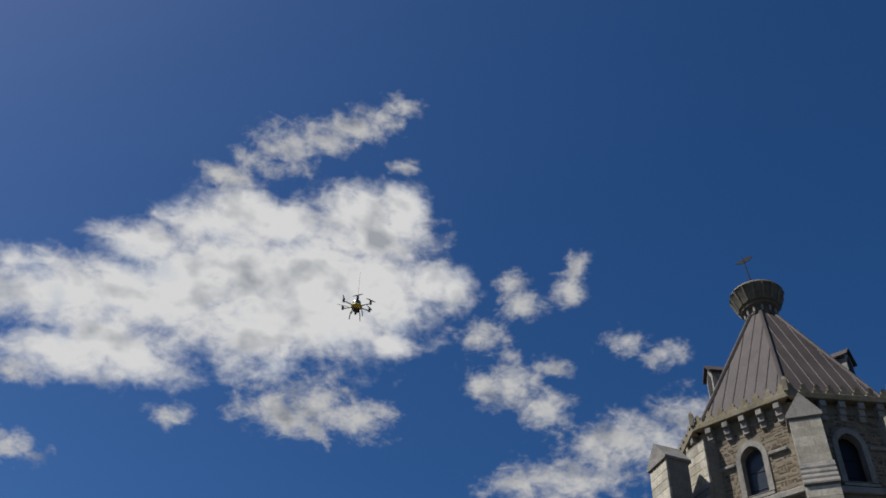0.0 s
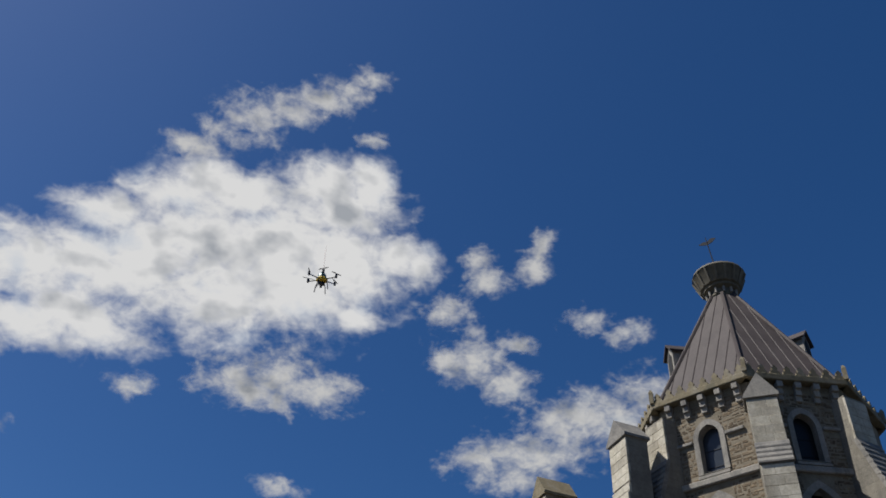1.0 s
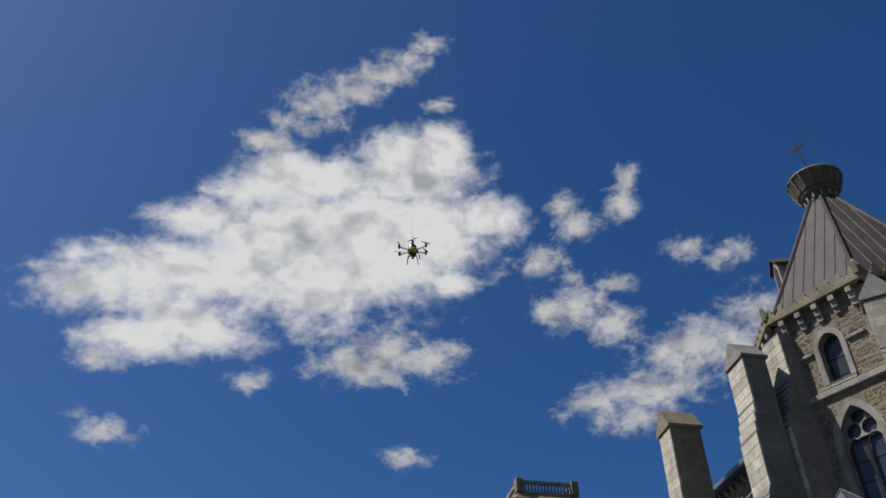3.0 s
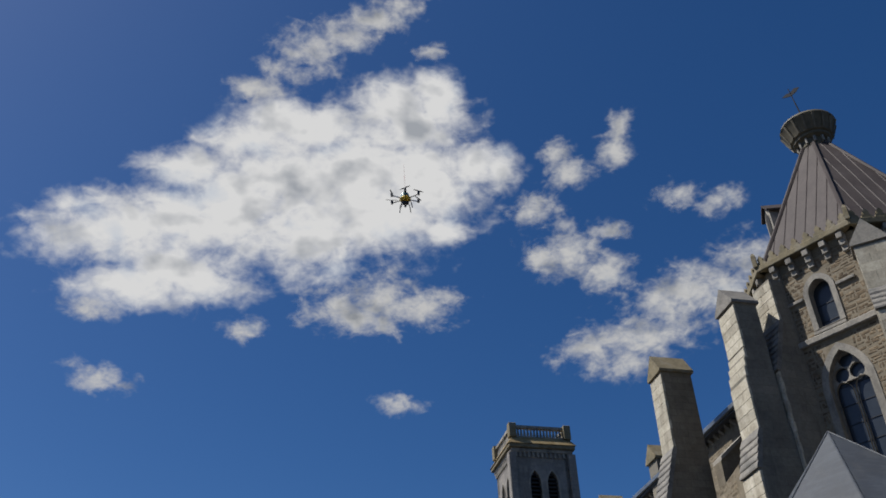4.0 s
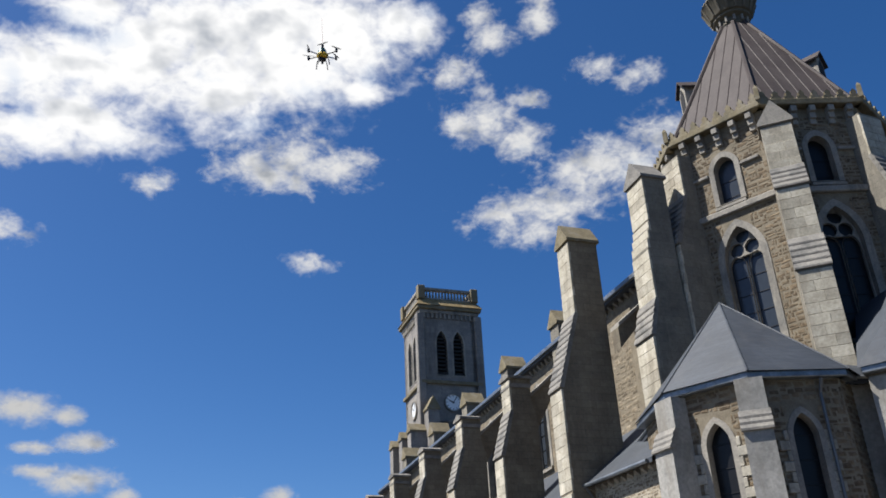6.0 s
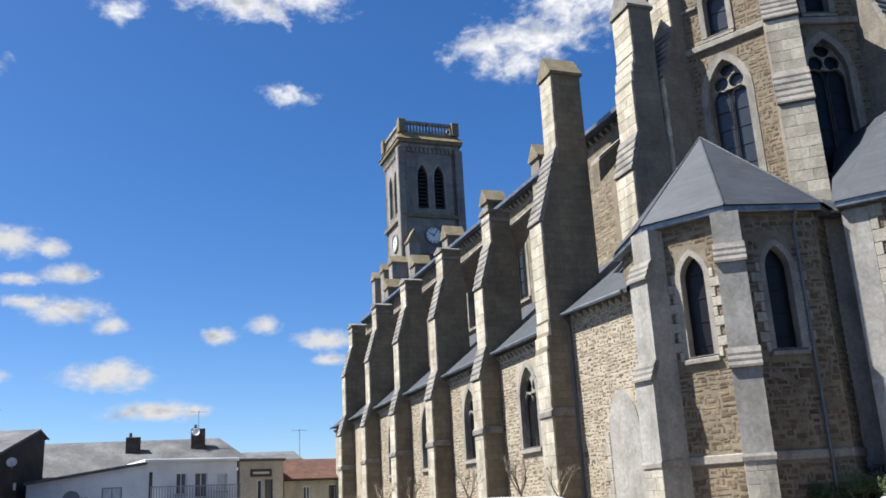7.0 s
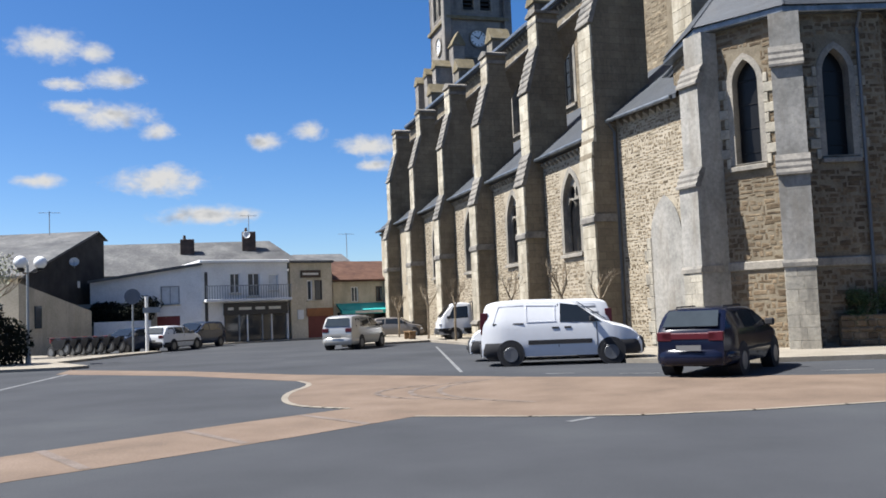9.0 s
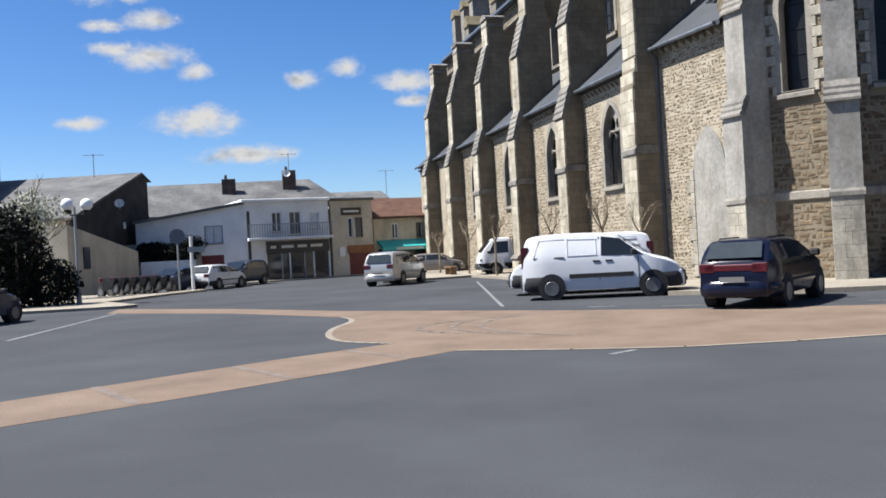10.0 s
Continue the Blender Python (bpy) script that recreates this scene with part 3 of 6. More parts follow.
# -- octagonal choir --
C = Vector((*loc(16.1, 35.2), 0))
RO, EAVE = 5.2, 22.6
corner = [C + wdir(202 + 45 * k) * RO for k in range(8)]          # 0: between the two faces seen, 1: the next to the left
side_len = (corner[0] - corner[1]).length
for k in range(8):
    p, q = corner[(k + 1) % 8], corner[k]
    mw = facet(p, q)
    h = side_len / 2
    lower = arch(h - 0.82, h + 0.82, 12.6, 16.6, 1.5)
    upper = arch(h - 0.5, h + 0.5, 19.15, 20.7, 0.62)
    oct_b = bmesh.new()
    slab(oct_b, [[(0, 8), (side_len, 8), (side_len, EAVE), (0, EAVE)]] + ([lower, upper] if k in (0, 1, 7) else []), mw, 0.6)
    cow = part("choir_wall", oct_b, MORTAR if k in (0, 1, 7) else RUBBLE_ROUGH, church, "octagonal choir wall of brown rubble stone")
    if k in (0, 1, 7):
        LAID.append((mw, 0.02, side_len - 0.02, 10.0, EAVE - 0.35, [(h - 1.08, h + 1.08, 12.3, 16.7), (h - 0.98, h + 0.98, 16.7, 17.5), (h - 0.6, h + 0.6, 17.5, 18.45), (h - 0.68, h + 0.68, 18.9, 20.9), (h - 0.5, h + 0.5, 20.9, 21.55), (0, 9, 18.6, 18.92), (0, 9, 20.53, 20.72)], (0.32, 0.17), False, cow))
for k in (0, 1, 7):
    p, q = corner[(k + 1) % 8], corner[k]
    mw = facet(p, q)
    h = side_len / 2
    window(mw, h - 0.8, h + 0.8, 12.6, 16.6, 1.45, 2, church, 0.45, 0.26, GLAZE_BLUE if k == 0 else GLAZE)
    window(mw, h - 0.48, h + 0.48, 19.15, 20.7, 0.58, 1, church, 0.4, 0.2, GLAZE_BLUE if k == 0 else GLAZE, proud=0.06)
    b = bmesh.new()
    box(b, (0, -0.16, 18.62), (side_len, 0.05, 18.9), mw, 0.04)
    part("string_course", b, TRIM, church)
    for x0, x1 in ((0.45, h - 0.72), (h + 0.72, side_len - 0.45)):
        b = bmesh.new()
        box(b, (x0, -0.12, 20.55), (x1, 0.05, 20.7), mw, 0.03)
        part("hood_course", b, TRIM, church)
    for j in range(5):
        b = bmesh.new()
        x = 0.35 + j * (side_len - 0.7 - 0.2) / 4
        for dz, pr in ((0.0, 0.34), (0.28, 0.22), (0.52, 0.12)):
            box(b, (x, -pr, EAVE - 0.3 - dz), (x + 0.26, 0.05, EAVE - 0.02 - dz), mw, 0.02)
        part("bracket", b, TRIM, church)
for k in range(8):
    p, q = corner[(k + 1) % 8], corner[k]
    out = (p + q) / 2 - C
    out.normalize()
    p2, q2 = p + (p - C).normalized() * 0.42, q + (q - C).normalized() * 0.42
    mw = facet(p2, q2)
    ln = (q2 - p2).length
    b = bmesh.new()
    box(b, (0, 0, EAVE), (ln, 0.5, EAVE + 0.28), mw, 0.03)
    rim = part("parapet", b, MOSSY, church, "stone parapet with a leaf cresting")
    n = 8
    for j in range(n):
        b = bmesh.new()
        x = 0.25 + j * (ln - 0.5) / (n - 1)
        w = 0.22
        slab(b, [[(x - w, EAVE + 0.28), (x + w, EAVE + 0.28), (x + w * 0.9, EAVE + 0.42), (x + w * 0.45, EAVE + 0.46), (x + w * 0.6, EAVE + 0.58), (x, EAVE + 0.74), (x - w * 0.6, EAVE + 0.58), (x - w * 0.45, EAVE + 0.46), (x - w * 0.9, EAVE + 0.42)]], mw @ Matrix.Translation((0, 0.06, 0)), 0.1)
        part("cresting_leaf", b, MOSSY, rim)
# roof: eight metal slopes with standing seams, ridge rolls and the crown on top
APEX = 30.75
b = bmesh.new()
lo = [C + (c - C).normalized() * (RO + 0.1) + Vector((0, 0, EAVE + 0.2)) for c in corner]
hi = [C + (c - C).normalized() * 0.75 + Vector((0, 0, APEX)) for c in corner]
solid(b, [[lo[k], lo[(k + 1) % 8], hi[(k + 1) % 8], hi[k]] for k in range(8)] + [hi])
roof = part("choir_roof", b, COPPER, church, "steep octagonal roof of brown metal sheets")
for k in range(8):
    b = bmesh.new()
    tube(b, [lo[k], hi[k]], 0.1, 6)
    part("ridge_roll", b, COPPER, roof)
    for j in range(1, 8):
        b = bmesh.new()
        f = j / 8
        a = lo[k].lerp(lo[(k + 1) % 8], f)
        # seams run straight up the slope until they meet a ridge
        mid_lo, mid_hi = (lo[k] + lo[(k + 1) % 8]) / 2, (hi[k] + hi[(k + 1) % 8]) / 2
        up = mid_hi - mid_lo
        half_lo, half_hi = (lo[k] - lo[(k + 1) % 8]).length / 2, (hi[k] - hi[(k + 1) % 8]).length / 2
        off = abs(f - 0.5) * 2 * half_lo
        t = 1.0 if off <= half_hi else (half_lo - off) / (half_lo - half_hi)
        tube(b, [a, a + up * t], 0.028, 4)
        part("standing_seam", b, COPPER, roof)
b = bmesh.new()
lathe(b, [(0.72, 0), (0.78, 0.12), (0.7, 0.2), (0.7, 0.5), (0.92, 0.62), (0.92, 0.75), (1.02, 0.8), (1.3, 1.55), (1.36, 1.62), (1.3, 1.75), (1.18, 1.72), (0.4, 1.9), (0.06, 2.3)], 24, (C.x, C.y, APEX - 0.1))
crown = smooth(part("roof_crown", b, plain("crown_stone", (0.1, 0.085, 0.055), 0.8, vary=0.3), church, "flared stone-coloured crown at the roof's tip"), 30)
CROWN_RIB = plain("crown_rib_stone", (0.13, 0.11, 0.075), 0.8, vary=0.3)
for k in range(16):
    b = bmesh.new()
    a = 2 * math.pi * k / 16
    m2 = Matrix.Translation((C.x, C.y, APEX - 0.1)) @ Matrix.Rotation(a, 4, "Z")
    prism(b, [m2 @ Vector(p) for p in ((0.98, -0.05, 0.8), (1.06, -0.05, 0.8), (1.38, -0.05, 1.55), (1.28, -0.05, 1.6))], m2.to_3x3() @ Vector((0, 0.1, 0)))
    part("crown_rib", b, CROWN_RIB, crown)
for k in range(12):
    b = bmesh.new()
    a = 2 * math.pi * k / 12
    lathe(b, [(0.07, 0.2), (0.07, 0.52)], 6, (C.x + 0.76 * math.cos(a), C.y + 0.76 * math.sin(a), APEX - 0.1))
    part("colonnette", b, TRIM, crown)
b = bmesh.new()
top = Vector((C.x, C.y, APEX + 1.8))
lean = wdir(-90) * 0.25
tube(b, [top, top + lean + Vector((0, 0, 2.6))], [0.045, 0.02], 6)
va = wdir(120)
vp = top + lean * 0.9 + Vector((0, 0, 2.2))
prism(b, [vp - va * 0.45, vp - va * 0.2 + Vector((0, 0, 0.14)), vp + Vector((0, 0, 0.1)), vp + va * 0.25 + Vector((0, 0, 0.3)), vp + va * 0.5 + Vector((0, 0, 0.22)), vp + va * 0.3 + Vector((0, 0, 0.02)), vp + Vector((0, 0, -0.12)), vp - va * 0.25 + Vector((0, 0, -0.08))], wdir(30) * 0.03)
part("weather_vane", b, IRON, church, "dark iron weather vane on a rod")
# little dormers of the roof
for az, f in ((247 + 22.5, 0.44), (134.5, 0.4)):
    o = wdir(az)
    sd = Vector((-o.y, o.x, 0))
    p = C + o * (RO * 0.92 * (1 - f) + 0.75 * f + 0.25) + Vector((0, 0, EAVE + 0.2 + (APEX - EAVE) * f))
    b = bmesh.new()
    prism(b, [p - sd * 0.42 - Vector((0, 0, 0.5)), p + sd * 0.42 - Vector((0, 0, 0.5)), p + sd * 0.42 + Vector((0, 0, 0.75)), p + Vector((0, 0, 1.2)), p - sd * 0.42 + Vector((0, 0, 0.75))], -o * 1.4)
    dm = part("dormer", b, TRIM, church, "small gabled roof dormer")
    b = bmesh.new()
    for sg in (-1, 1):
        prism(b, [p + o * 0.15 + sd * sg * 0.56 + Vector((0, 0, 0.62)), p + o * 0.15 + Vector((0, 0, 1.22)), p + o * 0.15 + Vector((0, 0, 1.32)), p + o * 0.15 + sd * sg * 0.6 + Vector((0, 0, 0.7))], -o * 1.6)
    part("dormer_roof", b, COPPER, dm)
    # near-black plate on the front paints a shaded hollow
    b = bmesh.new()
    prism(b, [p + o * 0.01 - sd * 0.24 - Vector((0, 0, 0.3)), p + o * 0.01 + sd * 0.24 - Vector((0, 0, 0.3)), p + o * 0.01 + sd * 0.24 + Vector((0, 0, 0.5)), p + o * 0.01 + Vector((0, 0, 0.85)), p + o * 0.01 - sd * 0.24 + Vector((0, 0, 0.5))], o * 0.02)
    part("dormer_shade_plate", b, DARK, dm)
# piers on the corners of the choir
for k in (0, 1, 7):
    out = (corner[k] - C).normalized()
    if k == 0:
        prof = [(2.3, 0), (2.3, 8.5), (1.9, 9.6), (1.9, 14.6), (1.35, 16.0), (1.35, 18.2), (0.95, 19.2), (0.8, 21.3)]
    else:
        prof = [(1.2, 8.0), (1.2, 17.6), (0.45, 19.9), (0.45, 21.9)]
    stepped("choir_buttress", corner[k] + (wdir(115) * 0.38 if k == 0 else Vector()), out, 1.15, prof, [(-0.3, prof[-1][1]), (-0.3, prof[0][1])], ASHLAR, (prof[-1][0], -0.1, prof[-1][1], 1.1, TRIM) if k == 0 else None, "dressed-stone choir buttress, its front toned paler as sunlit", faced=SUNLIT_BLOCK)
for k in range(8):
    b = bmesh.new()
    cp = C + (corner[k] - C).normalized() * (RO + 0.4)
    tube(b, [(cp.x, cp.y, EAVE + 0.25), (cp.x, cp.y, EAVE + 0.8), (cp.x, cp.y, EAVE + 0.95)], [0.13, 0.13, 0.05], 4)
    part("corner_post", b, MOSSY, church)
# free pier beside the choir, joined to it by a flying arm
pb = (2.8, -2.78)
prof = [(0.0, 0), (0.0, 13.6), (-0.4, 15.1), (-0.4, 17.3), (-0.65, 18.6), (-0.65, 20.6)]
stepped("buttress", pb, (-1, 0), 1.25, prof, [(-1.66, 20.6), (-1.66, 15.5), (-2.0, 14.0), (-2.0, 0)], ASHLAR, (-0.65, -1.66, 20.6, 1.0, WEATHERING), "tall gabled choir buttress, its front toned paler as sunlit", faced=SUNLIT_BLOCK)
# -- ambulatory wall between nave and chapel, its lean-to roof --
amb = facet((1.35, 0.2), (1.75, -4.0))
AMB_L = Vector((0.4, -4.2)).length
b = bmesh.new()
slab(b, [[(0, 0), (AMB_L, 0), (AMB_L, 8.7), (0, 8.7)]], amb, 0.7)
amw = part("ambulatory_wall", b, MORTAR_PALE, church, "pale rubble wall with a walled-up arch")
LAID.append((amb, 0.05, AMB_L, 0.0, 8.35, [(2.1, 3.9, 0, 4.6), (2.4, 3.6, 4.6, 5.3), (0.1, 0.32, 0, 9)], (0.2, 0.12), True, amw))
corbels(amb, 0.1, AMB_L - 0.1, 8.6)
b = bmesh.new()
solid(b, [[amb @ Vector((-0.3, -0.35, 8.72)), amb @ Vector((AMB_L + 0.2, -0.35, 8.72)), amb @ Vector((AMB_L + 0.2, 3.6, 11.9)), amb @ Vector((-0.3, 3.6, 11.9))],
          [amb @ Vector((-0.3, -0.35, 8.55)), amb @ Vector((AMB_L + 0.2, -0.35, 8.55)), amb @ Vector((AMB_L + 0.2, -0.35, 8.72)), amb @ Vector((-0.3, -0.35, 8.72))],
          [amb @ Vector((-0.3, -0.35, 8.55)), amb @ Vector((-0.3, -0.35, 8.72)), amb @ Vector((-0.3, 3.6, 11.9))]])
part("ambulatory_roof", b, SLATE, church, "lean-to slate roof")
b = bmesh.new()
tube(b, [amb @ Vector((-0.1, -0.42, 8.62)), amb @ Vector((AMB_L, -0.42, 8.62))], 0.08, 8)
part("gutter", b, ZINC, church)
b = bmesh.new()
tube(b, [amb @ Vector((0.22, -0.4, 8.6)), amb @ Vector((0.22, -0.12, 8.2)), amb @ Vector((0.22, -0.12, 0.0))], 0.06, 8)
part("downpipe", b, PIPE, church, "zinc rainwater pipe")
b = bmesh.new()
slab(b, [arch(2.1, 3.9, 0.0, 3.9, 1.5)], amb @ Matrix.Translation((0, -0.04, 0)), 0.2)
part("walled_arch", b, PLASTER, church, "walled-up arch of pale plaster")
for j in range(9):
    w = 0.42 if j % 2 else 0.24
    b = bmesh.new()
    box(b, (2.1 - w, -0.07, 0.1 + j * 0.43), (2.12, 0.06, 0.1 + j * 0.43 + 0.42), amb, 0.015)
    part("quoin", b, BLOCK, amw)
for s0, zt in ((-1.3, 15.4),):      # arm that crosses from the tall buttress to the upper wall
    b = bmesh.new()
    prism(b, [(2.6, s0, zt - 1.6), (2.6, s0, zt - 0.7), (5.0, s0, zt + 1.3), (5.0, s0, zt + 0.5), (3.6, s0, zt - 0.5)], (0, 0.55, 0))
    arm = part("flying_arm", b, ASHLAR_BROWN, church)
    b = bmesh.new()
    prism(b, [(2.6, s0 - 0.08, zt - 0.7), (2.6, s0 - 0.08, zt - 0.54), (5.0, s0 - 0.08, zt + 1.46), (5.0, s0 - 0.08, zt + 1.3)], (0, 0.71, 0))
    part("coping", b, TRIM, arm)
# upper wall and flying arm between free pier and choir
uw = facet((4.5, 0.0), (5.3, -3.2))
b = bmesh.new()
slab(b, [[(0, 8), (3.4, 8), (3.4, 17.2), (0, 17.2)], arch(1.0, 2.4, 12.0, 14.6, 1.2)], uw, 0.6)
part("choir_wall", b, RUBBLE_ROUGH, church, "rubble wall beside the choir")
window(uw, 1.02, 2.38, 12.0, 14.6, 1.18, 2, church, 0.4, 0.2)
pv = Vector((pb[0] + 1.4, pb[1], 0))
tgt = corner[1] + (corner[2] - corner[1]) * 0.5
d = (tgt - pv)
sdv = Vector((-d.y, d.x, 0)).normalized()
b = bmesh.new()
prism(b, [pv + Vector((0, 0, 14.5)) - sdv * 0.3, pv + Vector((0, 0, 17.2)) - sdv * 0.3, tgt + Vector((0, 0, 19.6)) - sdv * 0.3, tgt + Vector((0, 0, 18.2)) - sdv * 0.3, pv + d * 0.5 + Vector((0, 0, 16.9)) - sdv * 0.3], sdv * 0.6)
part("flying_arm", b, ASHLAR_BROWN, church)

b = bmesh.new()
prism(b, [(CW - 0.5, -2.35, 17.9), (CW - 0.5, -2.35, 18.25), (10.9, -2.35, 23.6), (10.9, -2.35, 23.2)], (0, 0.35, 0))
part("gable_coping", b, TRIM, church, "raking stone coping of the nave gable")
# sloping roof of the ambulatory between the chapels
for k in (7, 0, 1):
    p, q = corner[(k + 1) % 8], corner[k]
    po, qo = C + (p - C).normalized() * 8.7, C + (q - C).normalized() * 8.7
    b = bmesh.new()
    solid(b, [[po + Vector((0, 0, 10.1)), qo + Vector((0, 0, 10.1)), q + Vector((0, 0, 12.35)), p + Vector((0, 0, 12.35))], [po + Vector((0, 0, 9.9)), qo + Vector((0, 0, 9.9)), qo + Vector((0, 0, 10.1)), po + Vector((0, 0, 10.1))]])
    part("ambulatory_roof", b, SLATE, church, "low slate roof between the chapels")
    b = bmesh.new()
    tube(b, [po + Vector((0, 0, 10.12)), qo + Vector((0, 0, 10.12))], 0.07, 6)
    part("gutter", b, ZINC, church)
    b = bmesh.new()
    slab(b, [[(0, 0), ((qo - po).length, 0), ((qo - po).length, 10.0), (0, 10.0)]], facet(po - (po - C).normalized() * 0.4, qo - (qo - C).normalized() * 0.4), 0.5)
    part("ambulatory_wall", b, PLASTER, church, "grey cement-rendered wall between the chapels")

# -- chapels round the choir --
def chapel(turn):
    """An apsidal chapel: faces, corner piers, windows, hipped slate roof. turn: degrees about the choir's middle."""
    rot = Matrix.Translation(C) @ Matrix.Rotation(radians(turn), 4, "Z") @ Matrix.Translation(-C)
    e = [rot @ Vector((*loc(x, y), 0)) for x, y in ((7.85, 31.6), (8.02, 28.34), (9.95, 26.6), (12.85, 26.75), (14.6, 28.7))]
    zt = 10.0
    for i in range(4):
        mw = facet(e[i], e[i + 1])
        ln = (e[i + 1] - e[i]).length
        c = ln / 2 + (0.0 if i != 0 else 0.3)
        half = 0.42
        b = bmesh.new()
        hole = arch(c - half - 0.03, c + half + 0.03, 5.7, 8.2, 0.78)
        slab(b, [[(0, 0), (ln, 0), (ln, zt), (0, zt)]] + ([hole] if i < 3 else []), mw, 0.6)
        chw = part("chapel_wall", b, MORTAR, church, "chapel wall of brown rubble with pale mortar")
        LAID.append((mw, 0.0, ln, 0.0, zt - 0.05, ([(c - half - 0.17, c + half + 0.17, 5.45, 8.5), (c - half - 0.1, c + half + 0.1, 8.5, 9.15)] if i < 3 else []) + [(0, 9, 2.44, 2.74)], (0.34, 0.17), False, chw))
        if i < 3:
            win = window(mw, c - half, c + half, 5.72, 8.2, 0.75, 1, church, 0.4, 0.16, GLAZE, proud=0.035)
            # quoins, long and short by turns, down both jambs
            for sgn in (-1, 1):
                for j in range(9):
                    w = 0.3 if j % 2 else 0.13
                    z = 5.62 + j * 0.31
                    x = c + sgn * (half + 0.16)
                    b = bmesh.new()
                    box(b, (min(x, x + sgn * w), -0.05, z), (max(x, x + sgn * w), 0.12, z + 0.29), mw, 0.015)
                    part("quoin", b, BLOCK, win)
        b = bmesh.new()
        box(b, (0, -0.07, 2.45), (ln, 0.04, 2.72), mw, 0.03)
        part("string_course", b, TRIM, church)
        b = bmesh.new()
        box(b, (-0.15, -0.3, zt - 0.02), (ln + 0.15, 0.3, zt + 0.2), mw, 0.03)
        part("eave_board", b, ZINC, church, "blue-grey zinc eave of the chapel roof")
    for i in (1, 2):
        out = ((e[i] - e[i - 1]).normalized() + (e[i] - e[i + 1]).normalized()).normalized()
        prof = [(0.95, 0), (0.95, 5.1), (0.72, 5.65), (0.72, 8.3), (0.45, 8.9), (0.45, 9.95)]
        pier = stepped("chapel_buttress", e[i], out, 0.85, [(k - 0.03, z) for k, z in prof], [(-0.2, 9.95), (-0.2, 0)], PLASTER, None, "pale dressed-stone corner buttress")
        band("string_course", e[i], out, 0.95, 0.85, 2.45, 0.2, 0.04, 0.9, TRIM)
        sd = Vector((-out.y, out.x, 0))
        z, row = 0.0, 0
        while z < 2.2:                 # dressed blocks at the foot, smooth cement above
            k = 0.95
            h = 0.36
            for a0, a1 in (((0, 0.5), (0.5, 0.85)) if row % 2 else ((0, 0.33), (0.33, 0.85))):
                o = e[i] + sd * (-0.425 + a0)
                ln = a1 - a0
                b = bmesh.new()
                m2 = Matrix(((sd.x, -out.x, 0, o.x), (sd.y, -out.y, 0, o.y), (0, 0, 1, 0), (0, 0, 0, 1)))
                box(b, (0.003, -k, z + 0.003), (ln - 0.003, 0.1, z + h - 0.003), m2, 0.007)
                part("block", b, BLOCK, pier)
            z += h
            row += 1
    ap = rot @ Vector((*loc(10.75, 29.95), 0)) + Vector((0, 0, 14.0))
    back = rot @ Vector((*loc(13.2, 32.6), 0)) + Vector((0, 0, 14.0))
    cen = Vector((ap.x, ap.y, 0))
    g = [p + (p - cen).normalized() * 0.42 + Vector((0, 0, zt + 0.18)) for p in e]
    b = bmesh.new()
    solid(b, [[g[0], g[1], ap], [g[1], g[2], ap], [g[2], g[3], ap], [g[3], g[4], back, ap], [back, g[0], ap]])
    rf = part("chapel_roof", b, SLATE, church, "hipped chapel roof of blue-grey slate")
    for i in (1, 2, 3):
        b = bmesh.new()
        tube(b, [g[i], ap], 0.035, 6)
        part("hip_roll", b, SLATE, rf)
    b = bmesh.new()
    mw = facet(e[2], e[3])
    ln = (e[3] - e[2]).length
    tube(b, [mw @ Vector((ln - 0.75, -0.35, 9.9)), mw @ Vector((ln - 0.75, -0.1, 9.5)), mw @ Vector((ln - 0.75, -0.1, 0))], 0.055, 8)
    part("downpipe", b, PIPE, church, "zinc rainwater pipe")
    return e


CH1 = chapel(0)
CH2 = chapel(51)
# the second chapel's flank: a cement-rendered strip with corner stones and a dark pipe
mw = facet(CH2[0], CH2[1])
b = bmesh.new()
box(b, (-0.05, -0.04, 0), (0.72, 0.02, 9.9), mw, 0.01)
strip_ob = part("rendered_strip", b, PLASTER, church, "grey cement-rendered strip of the chapel wall")
for j in range(24):
    b = bmesh.new()
    box(b, (0.725, -0.05, 0.1 + j * 0.41), (1.12 if j % 2 else 0.95, 0.03, 0.5 + j * 0.41), mw, 0.015)
    part("quoin", b, BLOCK, strip_ob)
b = bmesh.new()
tube(b, [mw @ Vector((1.3, -0.35, 9.9)), mw @ Vector((1.3, -0.12, 9.5)), mw @ Vector((1.3, -0.12, 0))], 0.06, 8)
part("downpipe", b, IRON, church, "dark iron rainwater pipe")
# paving of the church's edge
sheet("pavement", [(4.4, 24.6), (7.4, 22.6), (12.0, 22.0), (30, 21.0), (30, 27.5), (11, 27.5), (6.5, 31.5), (-3.0, 66), (-8, 66), (-6.2, 46.6), (-1.7, 49.0), (1.6, 38.0), (4.0, 30)], 0.0, PALE, "pale sandy pavement along the church", "pavement", 0.12)

# ---- paving and marks on the square ----
TIP = eased([(-1.98, 15.4), (-3.2, 16.3), (-3.75, 18.9), (-3.5, 21.2), (-4.1, 22.6)])
